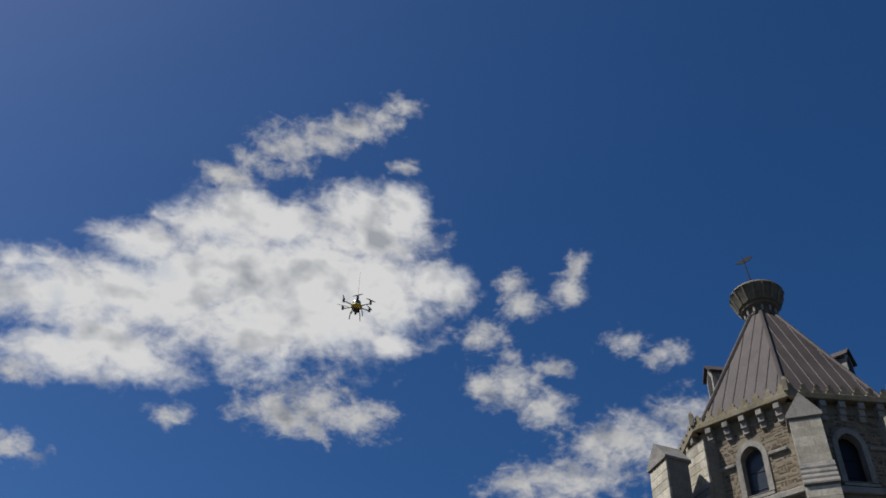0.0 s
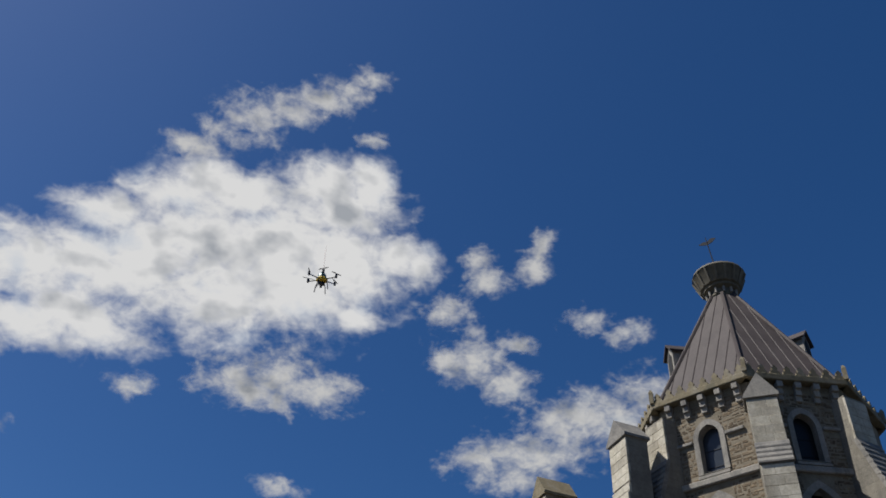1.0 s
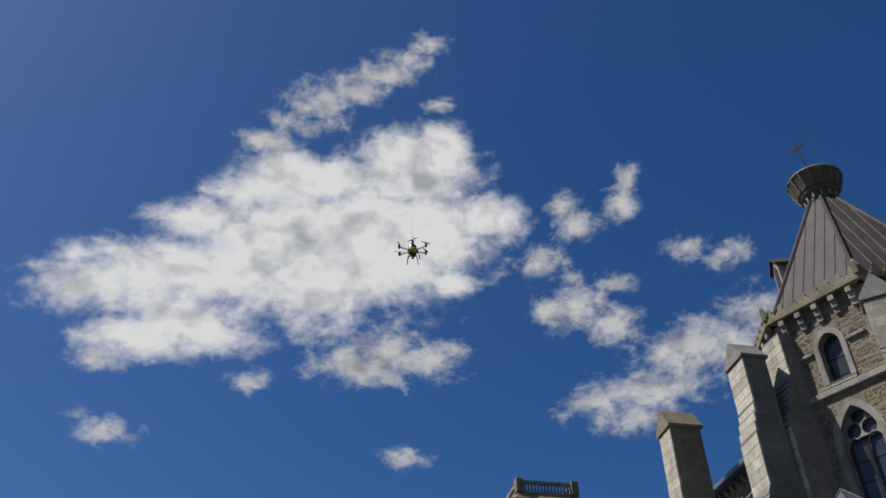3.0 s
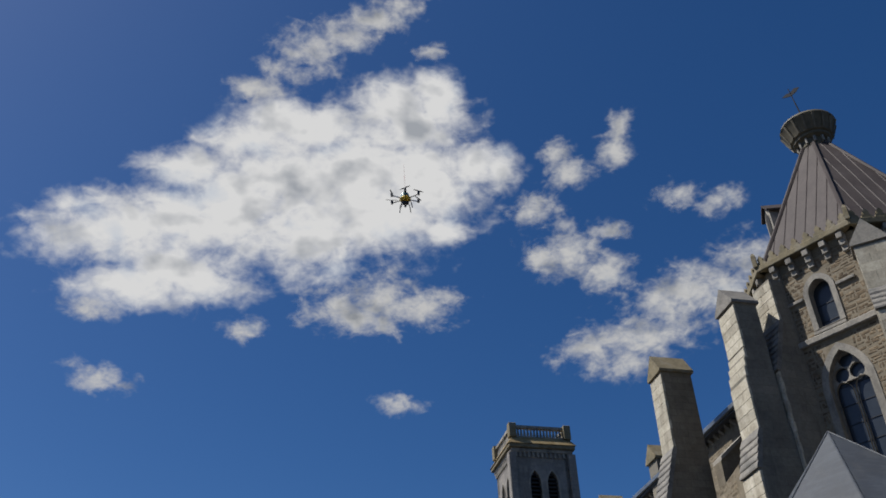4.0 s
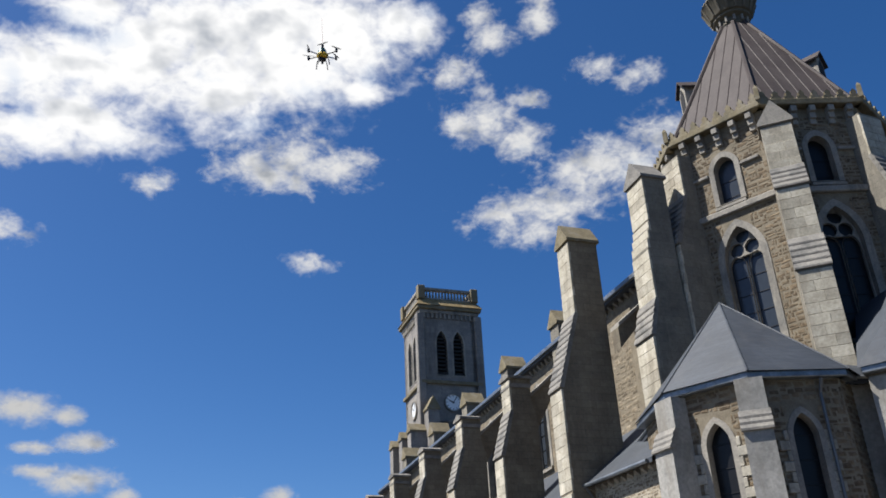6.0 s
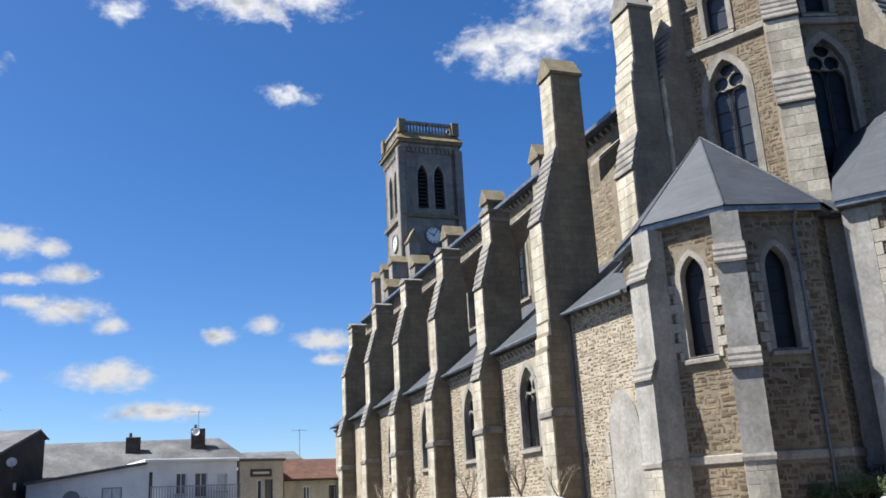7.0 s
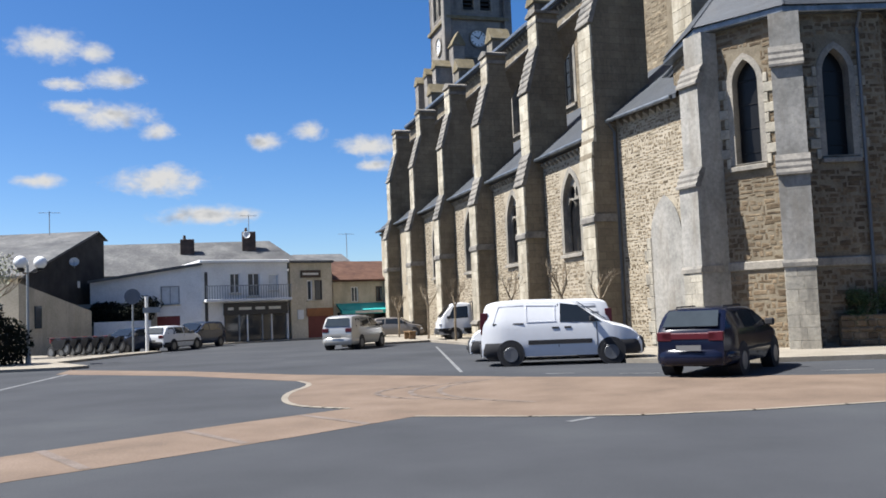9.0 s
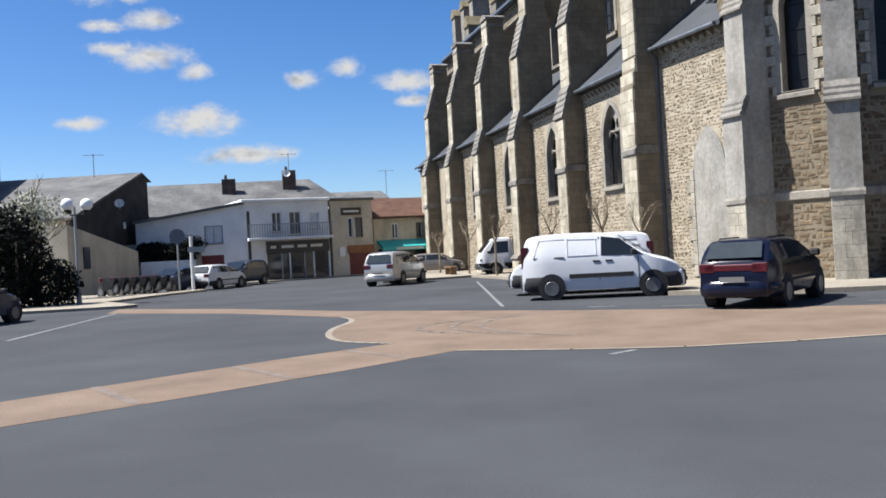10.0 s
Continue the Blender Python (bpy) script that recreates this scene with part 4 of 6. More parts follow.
sheet("salmon_paving", [(-14.5, 33.3), (-8.94, 29.3), (-4.6, 25.2), (-1.19, 22.9), (1.52, 21.0), (4.86, 19.2), (7.57, 18.3), (14, 16.9), (20, 15.9), (20, 15.2), (12, 14.6), (8, 13.8), (5.5, 13.3), (4.1, 13.05), (2.5, 12.95), (0.94, 13.3), (-0.74, 13.88), (-2.17, 12.1), (-3.82, 10.25), (-5.1, 8.95), (-7.4, 6.4), (-8.6, 8.0), (-6.1, 10.73), (-4.66, 12.5), (-3.39, 13.95), *TIP, (-8.17, 26.7), (-13.8, 30.6)], 0.004, SALMON, "salmon-coloured paved band across the asphalt", "paving")


def strip(name, pts, width, z, material, label, category):
    b = bmesh.new()
    for (x0, y0), (x1, y1) in zip(pts, pts[1:]):
        d = Vector((x1 - x0, y1 - y0, 0)).normalized()
        s = Vector((-d.y, d.x, 0)) * width / 2
        a, c = Vector((x0, y0, z)) - d * width * 0.2, Vector((x1, y1, z)) + d * width * 0.2
        solid(b, [[a - s, c - s, c + s, a + s]])
    return tagged(part(name, b, material, None), label, category, kind="structure")


strip("kerb_line", TIP, 0.13, 0.009, PALE, "pale stone edging of the paving", "edging")
strip("kerb_line", [(-0.74, 13.84), (0.94, 13.26), (2.5, 12.92), (4.1, 13.02), (5.5, 13.27), (8, 13.75), (12, 14.55), (20, 15.15)], 0.09, 0.009, PALE, "pale stone edging of the paving", "edging")
JOINT = mottled("dark_paving_joint", (0.12, 0.095, 0.078), (0.15, 0.12, 0.1), (0.19, 0.155, 0.13), 2.0, 30)
for i in range(5):
    f = 0.06 + i * 0.21
    a = Vector((-7.4, 6.4)).lerp(Vector((-0.74, 13.88)), f)
    c = Vector((-8.6, 8.0)).lerp(Vector((-1.98, 15.4)), f)
    strip("paving_joint", [tuple(a), tuple(c)], 0.14, 0.008, JOINT, "dark joint across the paved band", "joint")
for k, r in enumerate((2.6, 3.7, 4.9)):
    arc = [(0.6 + k * 0.75 - r * math.cos(t) * 0.9, 18.2 + r * math.sin(t) * 0.75) for t in (x * 0.2 - 0.9 for x in range(10))]
    strip("paving_joint", [(x + 0.9 * k, y) for x, y in arc], 0.12, 0.008, JOINT, "curved dark joint in the paving", "joint")
strip("road_line", [(-11.6, 20.4), (-13.3, 30.3)], 0.14, 0.005, LINE, "worn white parking line", "road marking")
strip("road_line", [(-1.2, 42.0), (-0.05, 23.6)], 0.1, 0.005, LINE, "worn white parking line", "road marking")
strip("road_line", [(1.42, 12.5), (1.78, 12.85)], 0.11, 0.005, LINE, "short worn white dash", "road marking")
for x0, y0, x1, y1 in ((4.4, 20.6, 3.6, 20.9), (7.6, 19.5, 8.6, 19.3), (11.2, 19.2, 13.0, 18.9), (2.6, 21.6, 2.0, 21.8)):
    strip("road_line", [(x0, y0), (x1, y1)], 0.1, 0.005, LINE, "worn white parking mark", "road marking")
sheet("pavement", [(-45, 33.0), (-19, 33.2), (-14.6, 33.6), (-14.2, 34.3), (-17.6, 39), (-17.2, 45), (-16.4, 49.2), (-17.0, 50.2), (-19.5, 47.5), (-24, 50), (-45, 52)], 0.0, PALE, "pale pavement with a stone kerb", "pavement", 0.11)
sheet("pavement", [(-24, 57), (-19.0, 60.0), (-13.2, 64.2), (-8, 66.5), (-3, 69), (-3, 72), (-24, 66)], 0.0, PALE, "pavement in front of the houses", "pavement", 0.1)

# ---- houses across the square ----
RENDER_WHITE = mottled("white_render", (0.5718, 0.5718, 0.5629), (0.6705, 0.6705, 0.6615), (0.7501, 0.7501, 0.7400), 0.5, 12)
RENDER_TAN = mottled("tan_render", (0.42, 0.37, 0.27), (0.52, 0.46, 0.35), (0.6, 0.54, 0.42), 0.5, 12, stain=(0.35, 0.31, 0.24))
RENDER_GREY = mottled("grey_brown_render", (0.2, 0.18, 0.15), (0.27, 0.24, 0.2), (0.33, 0.3, 0.26), 0.6, 12)
ROOF_OLD = mottled("lichened_slate", (0.064, 0.065, 0.068), (0.105, 0.105, 0.105), (0.165, 0.165, 0.158), 0.55, 5, relief=0.5, stain=(0.075, 0.079, 0.083))
TILE_RED = mottled("red_roof_tile", (0.0600, 0.0300, 0.0210), (0.0900, 0.0450, 0.0300), (0.1200, 0.0660, 0.0450), 1.5, 10)
BRICK_DARK = mottled("chimney_brick", (0.05, 0.04, 0.036), (0.085, 0.062, 0.052), (0.13, 0.095, 0.08), 2.0, 14)
# near-black for the gable's shade and the unseen walls behind the camera
SHADE_WALL = mottled("shade_dark_wall", (0.025, 0.022, 0.021), (0.038, 0.035, 0.032), (0.056, 0.050, 0.045), 1.0, 12)
SHOP_DARK = plain("shop_front_dark", (0.03, 0.03, 0.032), 0.4)
SHOP_GLASS = plain("shop_glass", (0.03, 0.035, 0.04), 0.06)
WIN_GLASS = plain("window_glass", (0.05, 0.06, 0.07), 0.06)
FRAME_WHITE = plain("white_joinery", (0.7, 0.7, 0.68), 0.4, vary=0.05)
FRAME_GREY = plain("grey_joinery", (0.25, 0.27, 0.28), 0.4)
BLIND = plain("roller_blind", (0.5, 0.52, 0.53), 0.6)
ORANGE = plain("orange_shop_front", (0.2250, 0.0800, 0.0250), 0.5)
TEAL = plain("turquoise_awning", (0.03, 0.38, 0.37), 0.6)
SIGN_BROWN = plain("brown_signboard", (0.05, 0.03, 0.022), 0.5)
BAR_PALE = plain("pale_sign_bar", (0.6, 0.58, 0.52), 0.5)
SIGN_BACK = plain("grey_sign_back", (0.11, 0.125, 0.15), 0.5, 0.3)
RED_DARK = plain("dark_red_gate", (0.14, 0.02, 0.02), 0.5)


def house_window(mw, x0, x1, z0, z1, parent, frame=FRAME_WHITE, glass=WIN_GLASS, panes=2, name="window"):
    """A framed window set into a house wall: frame, panes and sill."""
    b = bmesh.new()
    slab(b, [[(x0, z0), (x1, z0), (x1, z1), (x0, z1)], [(x0 + 0.07, z0 + 0.07), (x1 - 0.07, z0 + 0.07), (x1 - 0.07, z1 - 0.07), (x0 + 0.07, z1 - 0.07)]], mw @ Matrix.Translation((0, 0.06, 0)), 0.08)
    w = part(name, b, frame, parent)
    for i in range(panes):
        a, c = x0 + 0.07 + (x1 - x0 - 0.14) * i / panes, x0 + 0.07 + (x1 - x0 - 0.14) * (i + 1) / panes
        b = bmesh.new()
        box(b, (a + 0.025, 0.1, z0 + 0.07), (c - 0.025, 0.12, z1 - 0.07), mw)
        part("pane", b, glass, w)
        if i:
            b = bmesh.new()
            box(b, (a - 0.03, 0.07, z0 + 0.07), (a + 0.03, 0.13, z1 - 0.07), mw)
            part("mullion", b, frame, w)
    b = bmesh.new()
    box(b, (x0 - 0.08, -0.1, z0 - 0.08), (x1 + 0.08, 0.1, z0), mw, 0.015)
    part("sill", b, RENDER_TAN, w)
    return w


def rect(x0, x1, z0, z1):
    return [(x0, z0), (x1, z0), (x1, z1), (x0, z1)]


def wall_of(house, p, q, h, material, holes=(), z=0.0, h2=None, depth=0.3):
    mw = facet(p, q)
    ln = (Vector(q) - Vector(p)).length
    b = bmesh.new()
    slab(b, [[(0, z), (ln, z), (ln, h if h2 is None else h2), (0, h)]] + [rect(*o) for o in holes], mw, depth)
    part("wall", b, material, house)
    return mw, ln


# white house with a balcony over a dark shop
white_house = thing("house", "white rendered house with balcony over a dark shop", "house")
K, KR, KL = (-18.2, 63.5), (-12.7, 66.6), (-25.6, 62.2)
mw, ln = wall_of(white_house, K, KR, 5.75, RENDER_WHITE, [(2.0, 2.75, 3.55, 5.0), (3.3, 4.2, 3.3, 5.0), (4.85, 5.6, 3.7, 4.9), (1.55, 6.2, 0.1, 2.75)])
house_window(mw, 2.0, 2.75, 3.55, 5.0, white_house)
house_window(mw, 3.3, 4.2, 3.3, 5.0, white_house, FRAME_WHITE)
house_window(mw, 4.85, 5.6, 3.7, 4.9, white_house, FRAME_WHITE, BLIND, 1)
b = bmesh.new()
box(b, (0.05, -1.0, 2.95), (ln, 0.05, 3.15), mw, 0.03)
balcony = part("balcony", b, RENDER_WHITE, white_house, "balcony slab with a grey railing")
for k in range(34):
    b = bmesh.new()
    x = 0.1 + k * (ln - 0.2) / 33
    box(b, (x, -0.96, 3.15), (x + 0.05, -0.93, 4.05), mw)
    part("baluster", b, FRAME_GREY, balcony)
b = bmesh.new()
box(b, (0.05, -0.98, 4.05), (ln, -0.91, 4.11), mw)
part("railing", b, FRAME_GREY, balcony)
b = bmesh.new()
box(b, (1.5, -0.12, 2.0), (6.25, 0.1, 2.85), mw)
fascia = part("shop_fascia", b, SHOP_DARK, white_house, "dark shop fascia with unreadable lettering")
b = bmesh.new()
for k, (x, w) in enumerate(((1.8, 0.4), (2.6, 0.9), (3.8, 0.7), (4.8, 0.9))):
    box(b, (x, -0.14, 2.35), (x + w, -0.115, 2.55), mw)
part("lettering_bar", b, BAR_PALE, fascia)
for x0, x1 in ((1.6, 2.6), (2.7, 3.2), (3.3, 4.3), (4.4, 5.0), (5.1, 6.15)):
    b = bmesh.new()
    box(b, (x0, 0.12, 0.15), (x1, 0.15, 1.98), mw)
    sg = part("shop_pane", b, SHOP_GLASS, white_house)
    b = bmesh.new()
    box(b, (x1, 0.04, 0.1), (x1 + 0.1, 0.2, 2.0), mw)
    part("shop_post", b, FRAME_WHITE if x0 in (2.7, 4.4) else FRAME_GREY, white_house)
b = bmesh.new()
box(b, (1.55, 0.9, 0.0), (6.2, 1.0, 2.8), mw)
part("shop_interior", b, SHOP_DARK, white_house)
mw2, ln2 = wall_of(white_house, KL, K, 4.7, RENDER_WHITE, [(4.7, 6.0, 2.9, 4.2), (3.2, 6.0, 0.0, 2.1)], h2=5.75)
house_window(mw2, 4.7, 6.0, 2.9, 4.2, white_house, FRAME_GREY, BLIND, 2)
b = bmesh.new()
box(b, (3.2, 0.1, 0), (6.0, 0.15, 2.1), mw2)
part("garage_door", b, RED_DARK, white_house, "dark red garage door")
b = bmesh.new()
box(b, (0.2, -0.03, 1.4), (0.42, 0.03, 5.1), mw)
part("stair_window", b, SHOP_DARK, white_house, "tall narrow stair window")
b = bmesh.new()
solid(b, [[mw2 @ Vector(p) for p in ((-0.1, -0.3, 4.75), (ln2 + 0.1, -0.3, 5.8), (ln2 + 0.1, 8, 6.1), (-0.1, 8, 5.0))], [mw2 @ Vector(p) for p in ((-0.1, -0.3, 4.55), (ln2 + 0.1, -0.3, 5.6), (ln2 + 0.1, -0.3, 5.8), (-0.1, -0.3, 4.75))]])
part("roof", b, ROOF_OLD, white_house)
b = bmesh.new()
box(b, (-0.2, -0.35, 5.72), (ln + 0.05, 6, 5.95), mw, 0.04)
part("roof_edge", b, RENDER_WHITE, white_house)
b = bmesh.new()
box(b, (0.6, -0.25, 4.3), (1.3, 0.0, 4.75), facet((-27.5, 61.8), KL))
part("air_conditioner", b, FRAME_WHITE, white_house)

# long old slate roof behind it
old_house = thing("house", "long old house with a lichened slate roof", "house")
p, q = (-30.5, 70.5), (-12.5, 75.5)
mw3, ln3 = wall_of(old_house, p, q, 5.6, RENDER_GREY)
wall_of(old_house, q, (-15.0, 84), 5.6, RENDER_GREY)
b = bmesh.new()
solid(b, [[mw3 @ Vector(v) for v in ((-0.3, -0.4, 5.5), (ln3 + 0.3, -0.4, 5.5), (ln3 - 3.0, 4.6, 8.5), (-0.3, 4.6, 8.4))],
          [mw3 @ Vector(v) for v in ((ln3 + 0.3, -0.4, 5.5), (ln3 + 0.3, 9.6, 5.5), (ln3 - 3.0, 4.6, 8.5))],
          [mw3 @ Vector(v) for v in ((ln3 + 0.3, 9.6, 5.5), (-0.3, 9.6, 5.5), (-0.3, 4.6, 8.4), (ln3 - 3.0, 4.6, 8.5))]])
part("roof", b, ROOF_OLD, old_house, "grey slate roof with pale lichen")
for x, y0, z1 in ((8.2, 2.6, 8.6), (13.3, 3.0, 9.2)):
    b = bmesh.new()
    box(b, (x, y0, 6.0), (x + 1.15, y0 + 0.6, z1), mw3, 0.03)
    ch = part("chimney", b, BRICK_DARK, old_house, "dark brick chimney")
    b = bmesh.new()
    lathe(b, [(0.14, 0), (0.11, 0.35)], 8, mw3 @ Vector((x + 0.35, y0 + 0.3, z1)))
    part("chimney_pot", b, BRICK_DARK, ch)


def aerial(x, y, z, h, label="thin metal television aerial on a roof"):
    t = thing("aerial", label, "aerial", pose(x, y, z, 0, 0, 20))
    b = bmesh.new()
    tube(b, [(0, 0, 0), (0, 0, h)], 0.03, 6)
    part("mast", b, FRAME_GREY, t)
    b = bmesh.new()
    tube(b, [(-0.7, 0, h - 0.1), (0.7, 0, h - 0.1)], 0.018, 5)
    for k in range(6):
        tube(b, [(-0.6 + k * 0.24, -0.25, h - 0.1), (-0.6 + k * 0.24, 0.25, h - 0.1)], 0.01, 4)
    part("rods", b, FRAME_GREY, t)
    return t


cpos = mw3 @ Vector((13.9, 3.3, 9.2))
aerial(cpos.x, cpos.y, 9.2, 1.5)
aerial(-9.9, 80.0, 6.6, 2.4)
aerial(-28.3, 62.0, 8.0, 1.7)
for x, y, z in ((cpos.x - 0.1, cpos.y - 0.5, 8.9), (-25.95, 60.5, 6.0)):
    dish = thing("satellite_dish", "small white satellite dish fixed to the roof", "satellite dish", pose(x, y, z, 70, 0, 20))
    b = bmesh.new()
    lathe(b, [(0.04, -0.09), (0.2, -0.05), (0.32, 0.02), (0.3, 0.04), (0.19, -0.02), (0.02, -0.06)], 16)
    smooth(part("bowl", b, FRAME_WHITE, dish))
    b = bmesh.new()
    tube(b, [(0, -0.4, 0), (0, -0.1, 0.4)], 0.02, 5)
    tube(b, [(0, 0, -0.1), (0, -0.25, -0.45)], 0.03, 5)
    part("arm", b, FRAME_GREY, dish)

# gabled house at the far left, its flank's shade put into the wall colour
gable = thing("house", "grey house with slate roof and gable coloured dark as shade", "house")
gx = -26.3
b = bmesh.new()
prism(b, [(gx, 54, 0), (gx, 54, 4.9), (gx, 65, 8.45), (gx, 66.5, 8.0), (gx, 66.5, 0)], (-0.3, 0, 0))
part("wall", b, SHADE_WALL, gable, "gable wall with shade put into its dark colour")
wall_of(gable, (-44, 54), (gx - 0.3, 54), 4.9, RENDER_TAN)
b = bmesh.new()
solid(b, [[(gx + 0.25, 53.6, 4.8), (gx + 0.25, 65, 8.5), (-44, 65, 8.5), (-44, 53.6, 4.8)], [(gx + 0.25, 65, 8.5), (gx + 0.25, 66.8, 7.9), (-44, 66.8, 7.9), (-44, 65, 8.5)],
          [(gx + 0.25, 53.6, 4.65), (gx + 0.25, 53.6, 4.8), (-44, 53.6, 4.8), (-44, 53.6, 4.65)], [(gx + 0.25, 53.6, 4.65), (gx + 0.25, 65, 8.35), (gx + 0.25, 65, 8.5), (gx + 0.25, 53.6, 4.8)]])
part("roof", b, ROOF_OLD, gable, "grey slate roof with pale lichen")
annex = thing("house", "low beige house with sloping roof line", "house")
b = bmesh.new()
prism(b, [(-24.6, 50, 0), (-24.6, 50, 4.2), (-24.0, 58.5, 2.6), (-24.0, 58.5, 0)], (-4, 0, 0))
part("wall", b, RENDER_TAN, annex)
b = bmesh.new()
box(b, (-0.03, 1.6, 1.6), (0.03, 2.3, 2.9), pose(-24.55, 50, 0, 0, 0, -4))
part("window", b, WIN_GLASS, annex)
low = thing("garden_wall", "low white wall and terrace beside the houses", "wall")
wall_of(low, (-23.9, 58.6), (-20.6, 59.9), 1.85, RENDER_WHITE)
wall_of(low, (-25.8, 60.6), (-20.8, 61.6), 3.1, RENDER_GREY)
hedge_frame = facet((-24.6, 60.0), (-20.7, 61.0))
# pale house with brown sign and orange shop
tan = thing("house", "pale yellow house with brown sign and orange shop", "house")
mw, ln = wall_of(tan, (-12.55, 66.9), (-9.7, 68.6), 5.8, RENDER_TAN, [(1.3, 1.7, 2.9, 4.4), (1.9, 2.5, 2.9, 4.4), (1.3, 3.2, 0.1, 2.0)])
house_window(mw, 1.3, 1.7, 2.9, 4.4, tan, FRAME_WHITE, WIN_GLASS, 1)
house_window(mw, 1.9, 2.5, 2.9, 4.4, tan, SIGN_BROWN, WIN_GLASS, 1)
b = bmesh.new()
box(b, (0.8, -0.08, 4.6), (2.4, 0.0, 5.15), mw)
sb = part("signboard", b, SIGN_BROWN, tan)
b = bmesh.new()
box(b, (0.95, -0.1, 4.8), (2.2, -0.082, 4.95), mw)
part("lettering_bar", b, BAR_PALE, sb)
b = bmesh.new()
box(b, (1.2, -0.1, 1.7), (3.3, 0.05, 2.3), mw)
part("shop_fascia", b, ORANGE, tan)
b = bmesh.new()
box(b, (1.3, 0.1, 0.1), (3.2, 0.14, 1.75), mw)
part("shop_pane", b, RED_DARK, tan)
b = bmesh.new()
box(b, (0.5, -0.1, 1.5), (0.95, 0.0, 2.2), mw)
part("wall_box", b, FRAME_WHITE, tan)
b = bmesh.new()
box(b, (-0.1, -0.25, 5.7), (ln + 0.1, 7, 5.9), mw, 0.03)
part("roof", b, ROOF_OLD, tan)
wall_of(tan, (-9.7, 68.6), (-12, 76), 5.8, RENDER_GREY)
back_house = thing("house", "grey slate-roofed house behind the shops", "house")
mw, ln = wall_of(back_house, (-13.5, 77), (-9.6, 78.3), 6.4, RENDER_GREY)
b = bmesh.new()
prism(b, [mw @ Vector(v) for v in ((-0.2, -0.3, 6.3), (-0.2, 4, 7.3), (-0.2, 8, 6.3))], mw.to_3x3() @ Vector((ln + 0.4, 0, 0)))
part("roof", b, ROOF_OLD, back_house)
red = thing("house", "low house with red tiled roof and turquoise awning", "house")
mw, ln = wall_of(red, (-9.9, 70.5), (-2.5, 74.5), 4.4, RENDER_TAN, [(1.5, 2.1, 2.7, 3.9), (3.6, 4.2, 2.7, 3.9), (0.3, 4.5, 0.1, 1.9)])
house_window(mw, 1.5, 2.1, 2.7, 3.9, red)
house_window(mw, 3.6, 4.2, 2.7, 3.9, red, SIGN_BROWN)
b = bmesh.new()
prism(b, [mw @ Vector(v) for v in ((-0.2, -0.4, 4.3), (-0.2, -0.4, 4.45), (-0.2, 4.5, 6.2), (-0.2, 9, 4.3))], mw.to_3x3() @ Vector((ln, 0, 0)))
part("roof", b, TILE_RED, red, "red-brown clay tile roof")
b = bmesh.new()
prism(b, [mw @ Vector(v) for v in ((0.2, -1.3, 1.75), (0.2, -1.3, 2.05), (0.2, 0, 2.6), (0.2, 0, 2.5))], mw.to_3x3() @ Vector((4.6, 0, 0)))
aw = part("awning", b, TEAL, red, "turquoise shop awning")
b = bmesh.new()
box(b, (1.3, -1.32, 1.8), (3.6, -1.302, 1.98), mw)
part("lettering_bar", b, BAR_PALE, aw)
b = bmesh.new()
box(b, (0.3, 0.1, 0.1), (4.5, 0.14, 1.9), mw)
part("shop_pane", b, SHOP_GLASS, red)
edge = thing("building", "dark flat-fronted building beyond the shrubs", "building")
b = bmesh.new()
prism(b, [(-45.0, 66, 0), (-37.4, 66, 0), (-37.4, 66, 12.3), (-45.0, 66, 12.3)], (0, -8, 0))
part("wall", b, RENDER_GREY, edge)

# ---- low garden wall by the chapels ----
gw = thing("garden_wall", "low wall of warm rubble stone holding a planting bed", "wall")
bed0, bed1 = Vector((10.9, 26.35, 0)), Vector((16.2, 25.0, 0))
b = bmesh.new()
mwg = facet(bed0, bed1)
lng = (bed1 - bed0).length
box(b, (0, 0.02, 0.1), (lng, 0.4, 1.0), mwg, 0.03)
part("core", b, MORTAR, gw)
rng = random.Random(5)
z = 0.12
while z < 0.98:
    x, h = 0.0, rng.uniform(0.14, 0.22)
    while x < lng:
        w = rng.uniform(0.22, 0.55)
        b = bmesh.new()
        box(b, (x + 0.012, rng.uniform(-0.05, -0.01), z + 0.01), (min(x + w, lng) - 0.012, 0.2, min(z + h, 1.02) - 0.01), mwg, 0.03)
        part("stone", b, RUBBLE, gw)
        x += w
    z += h

# ---- street lamp, signs ----
lamp = thing("street_lamp", "tall grey street lamp with three white globes", "street lamp", pose(-18.4, 38.2, 0.11))
b = bmesh.new()
tube(b, [(0, 0, 0), (0, 0, 0.5), (0, 0, 0.55), (0, 0, 4.2)], [0.11, 0.11, 0.065, 0.05], 12)
part("pole", b, FRAME_GREY, lamp)
GLOBE = plain("milk_glass_globe", (0.78, 0.78, 0.76), 0.25, vary=0.03)
for k in range(3):
    a = 0.4 + k * 2.094
    c = Vector((0.5 * math.cos(a), 0.5 * math.sin(a), 4.25))
    b = bmesh.new()
    tube(b, [(0, 0, 3.85), (c.x * 0.6, c.y * 0.6, 3.85), (c.x, c.y, 4.0)], 0.03, 6)
    part("arm", b, IRON, lamp)
    b = bmesh.new()
    lathe(b, [(0.12, -0.3), (0.14, -0.2), (0.1, -0.18)], 12, c)
    part("collar", b, IRON, lamp)
    b = bmesh.new()
    bmesh.ops.create_icosphere(b, subdivisions=3, radius=0.27, matrix=Matrix.Translation(c + Vector((0, 0, 0.05))))
    smooth(part("globe", b, GLOBE, lamp, "white globe"))
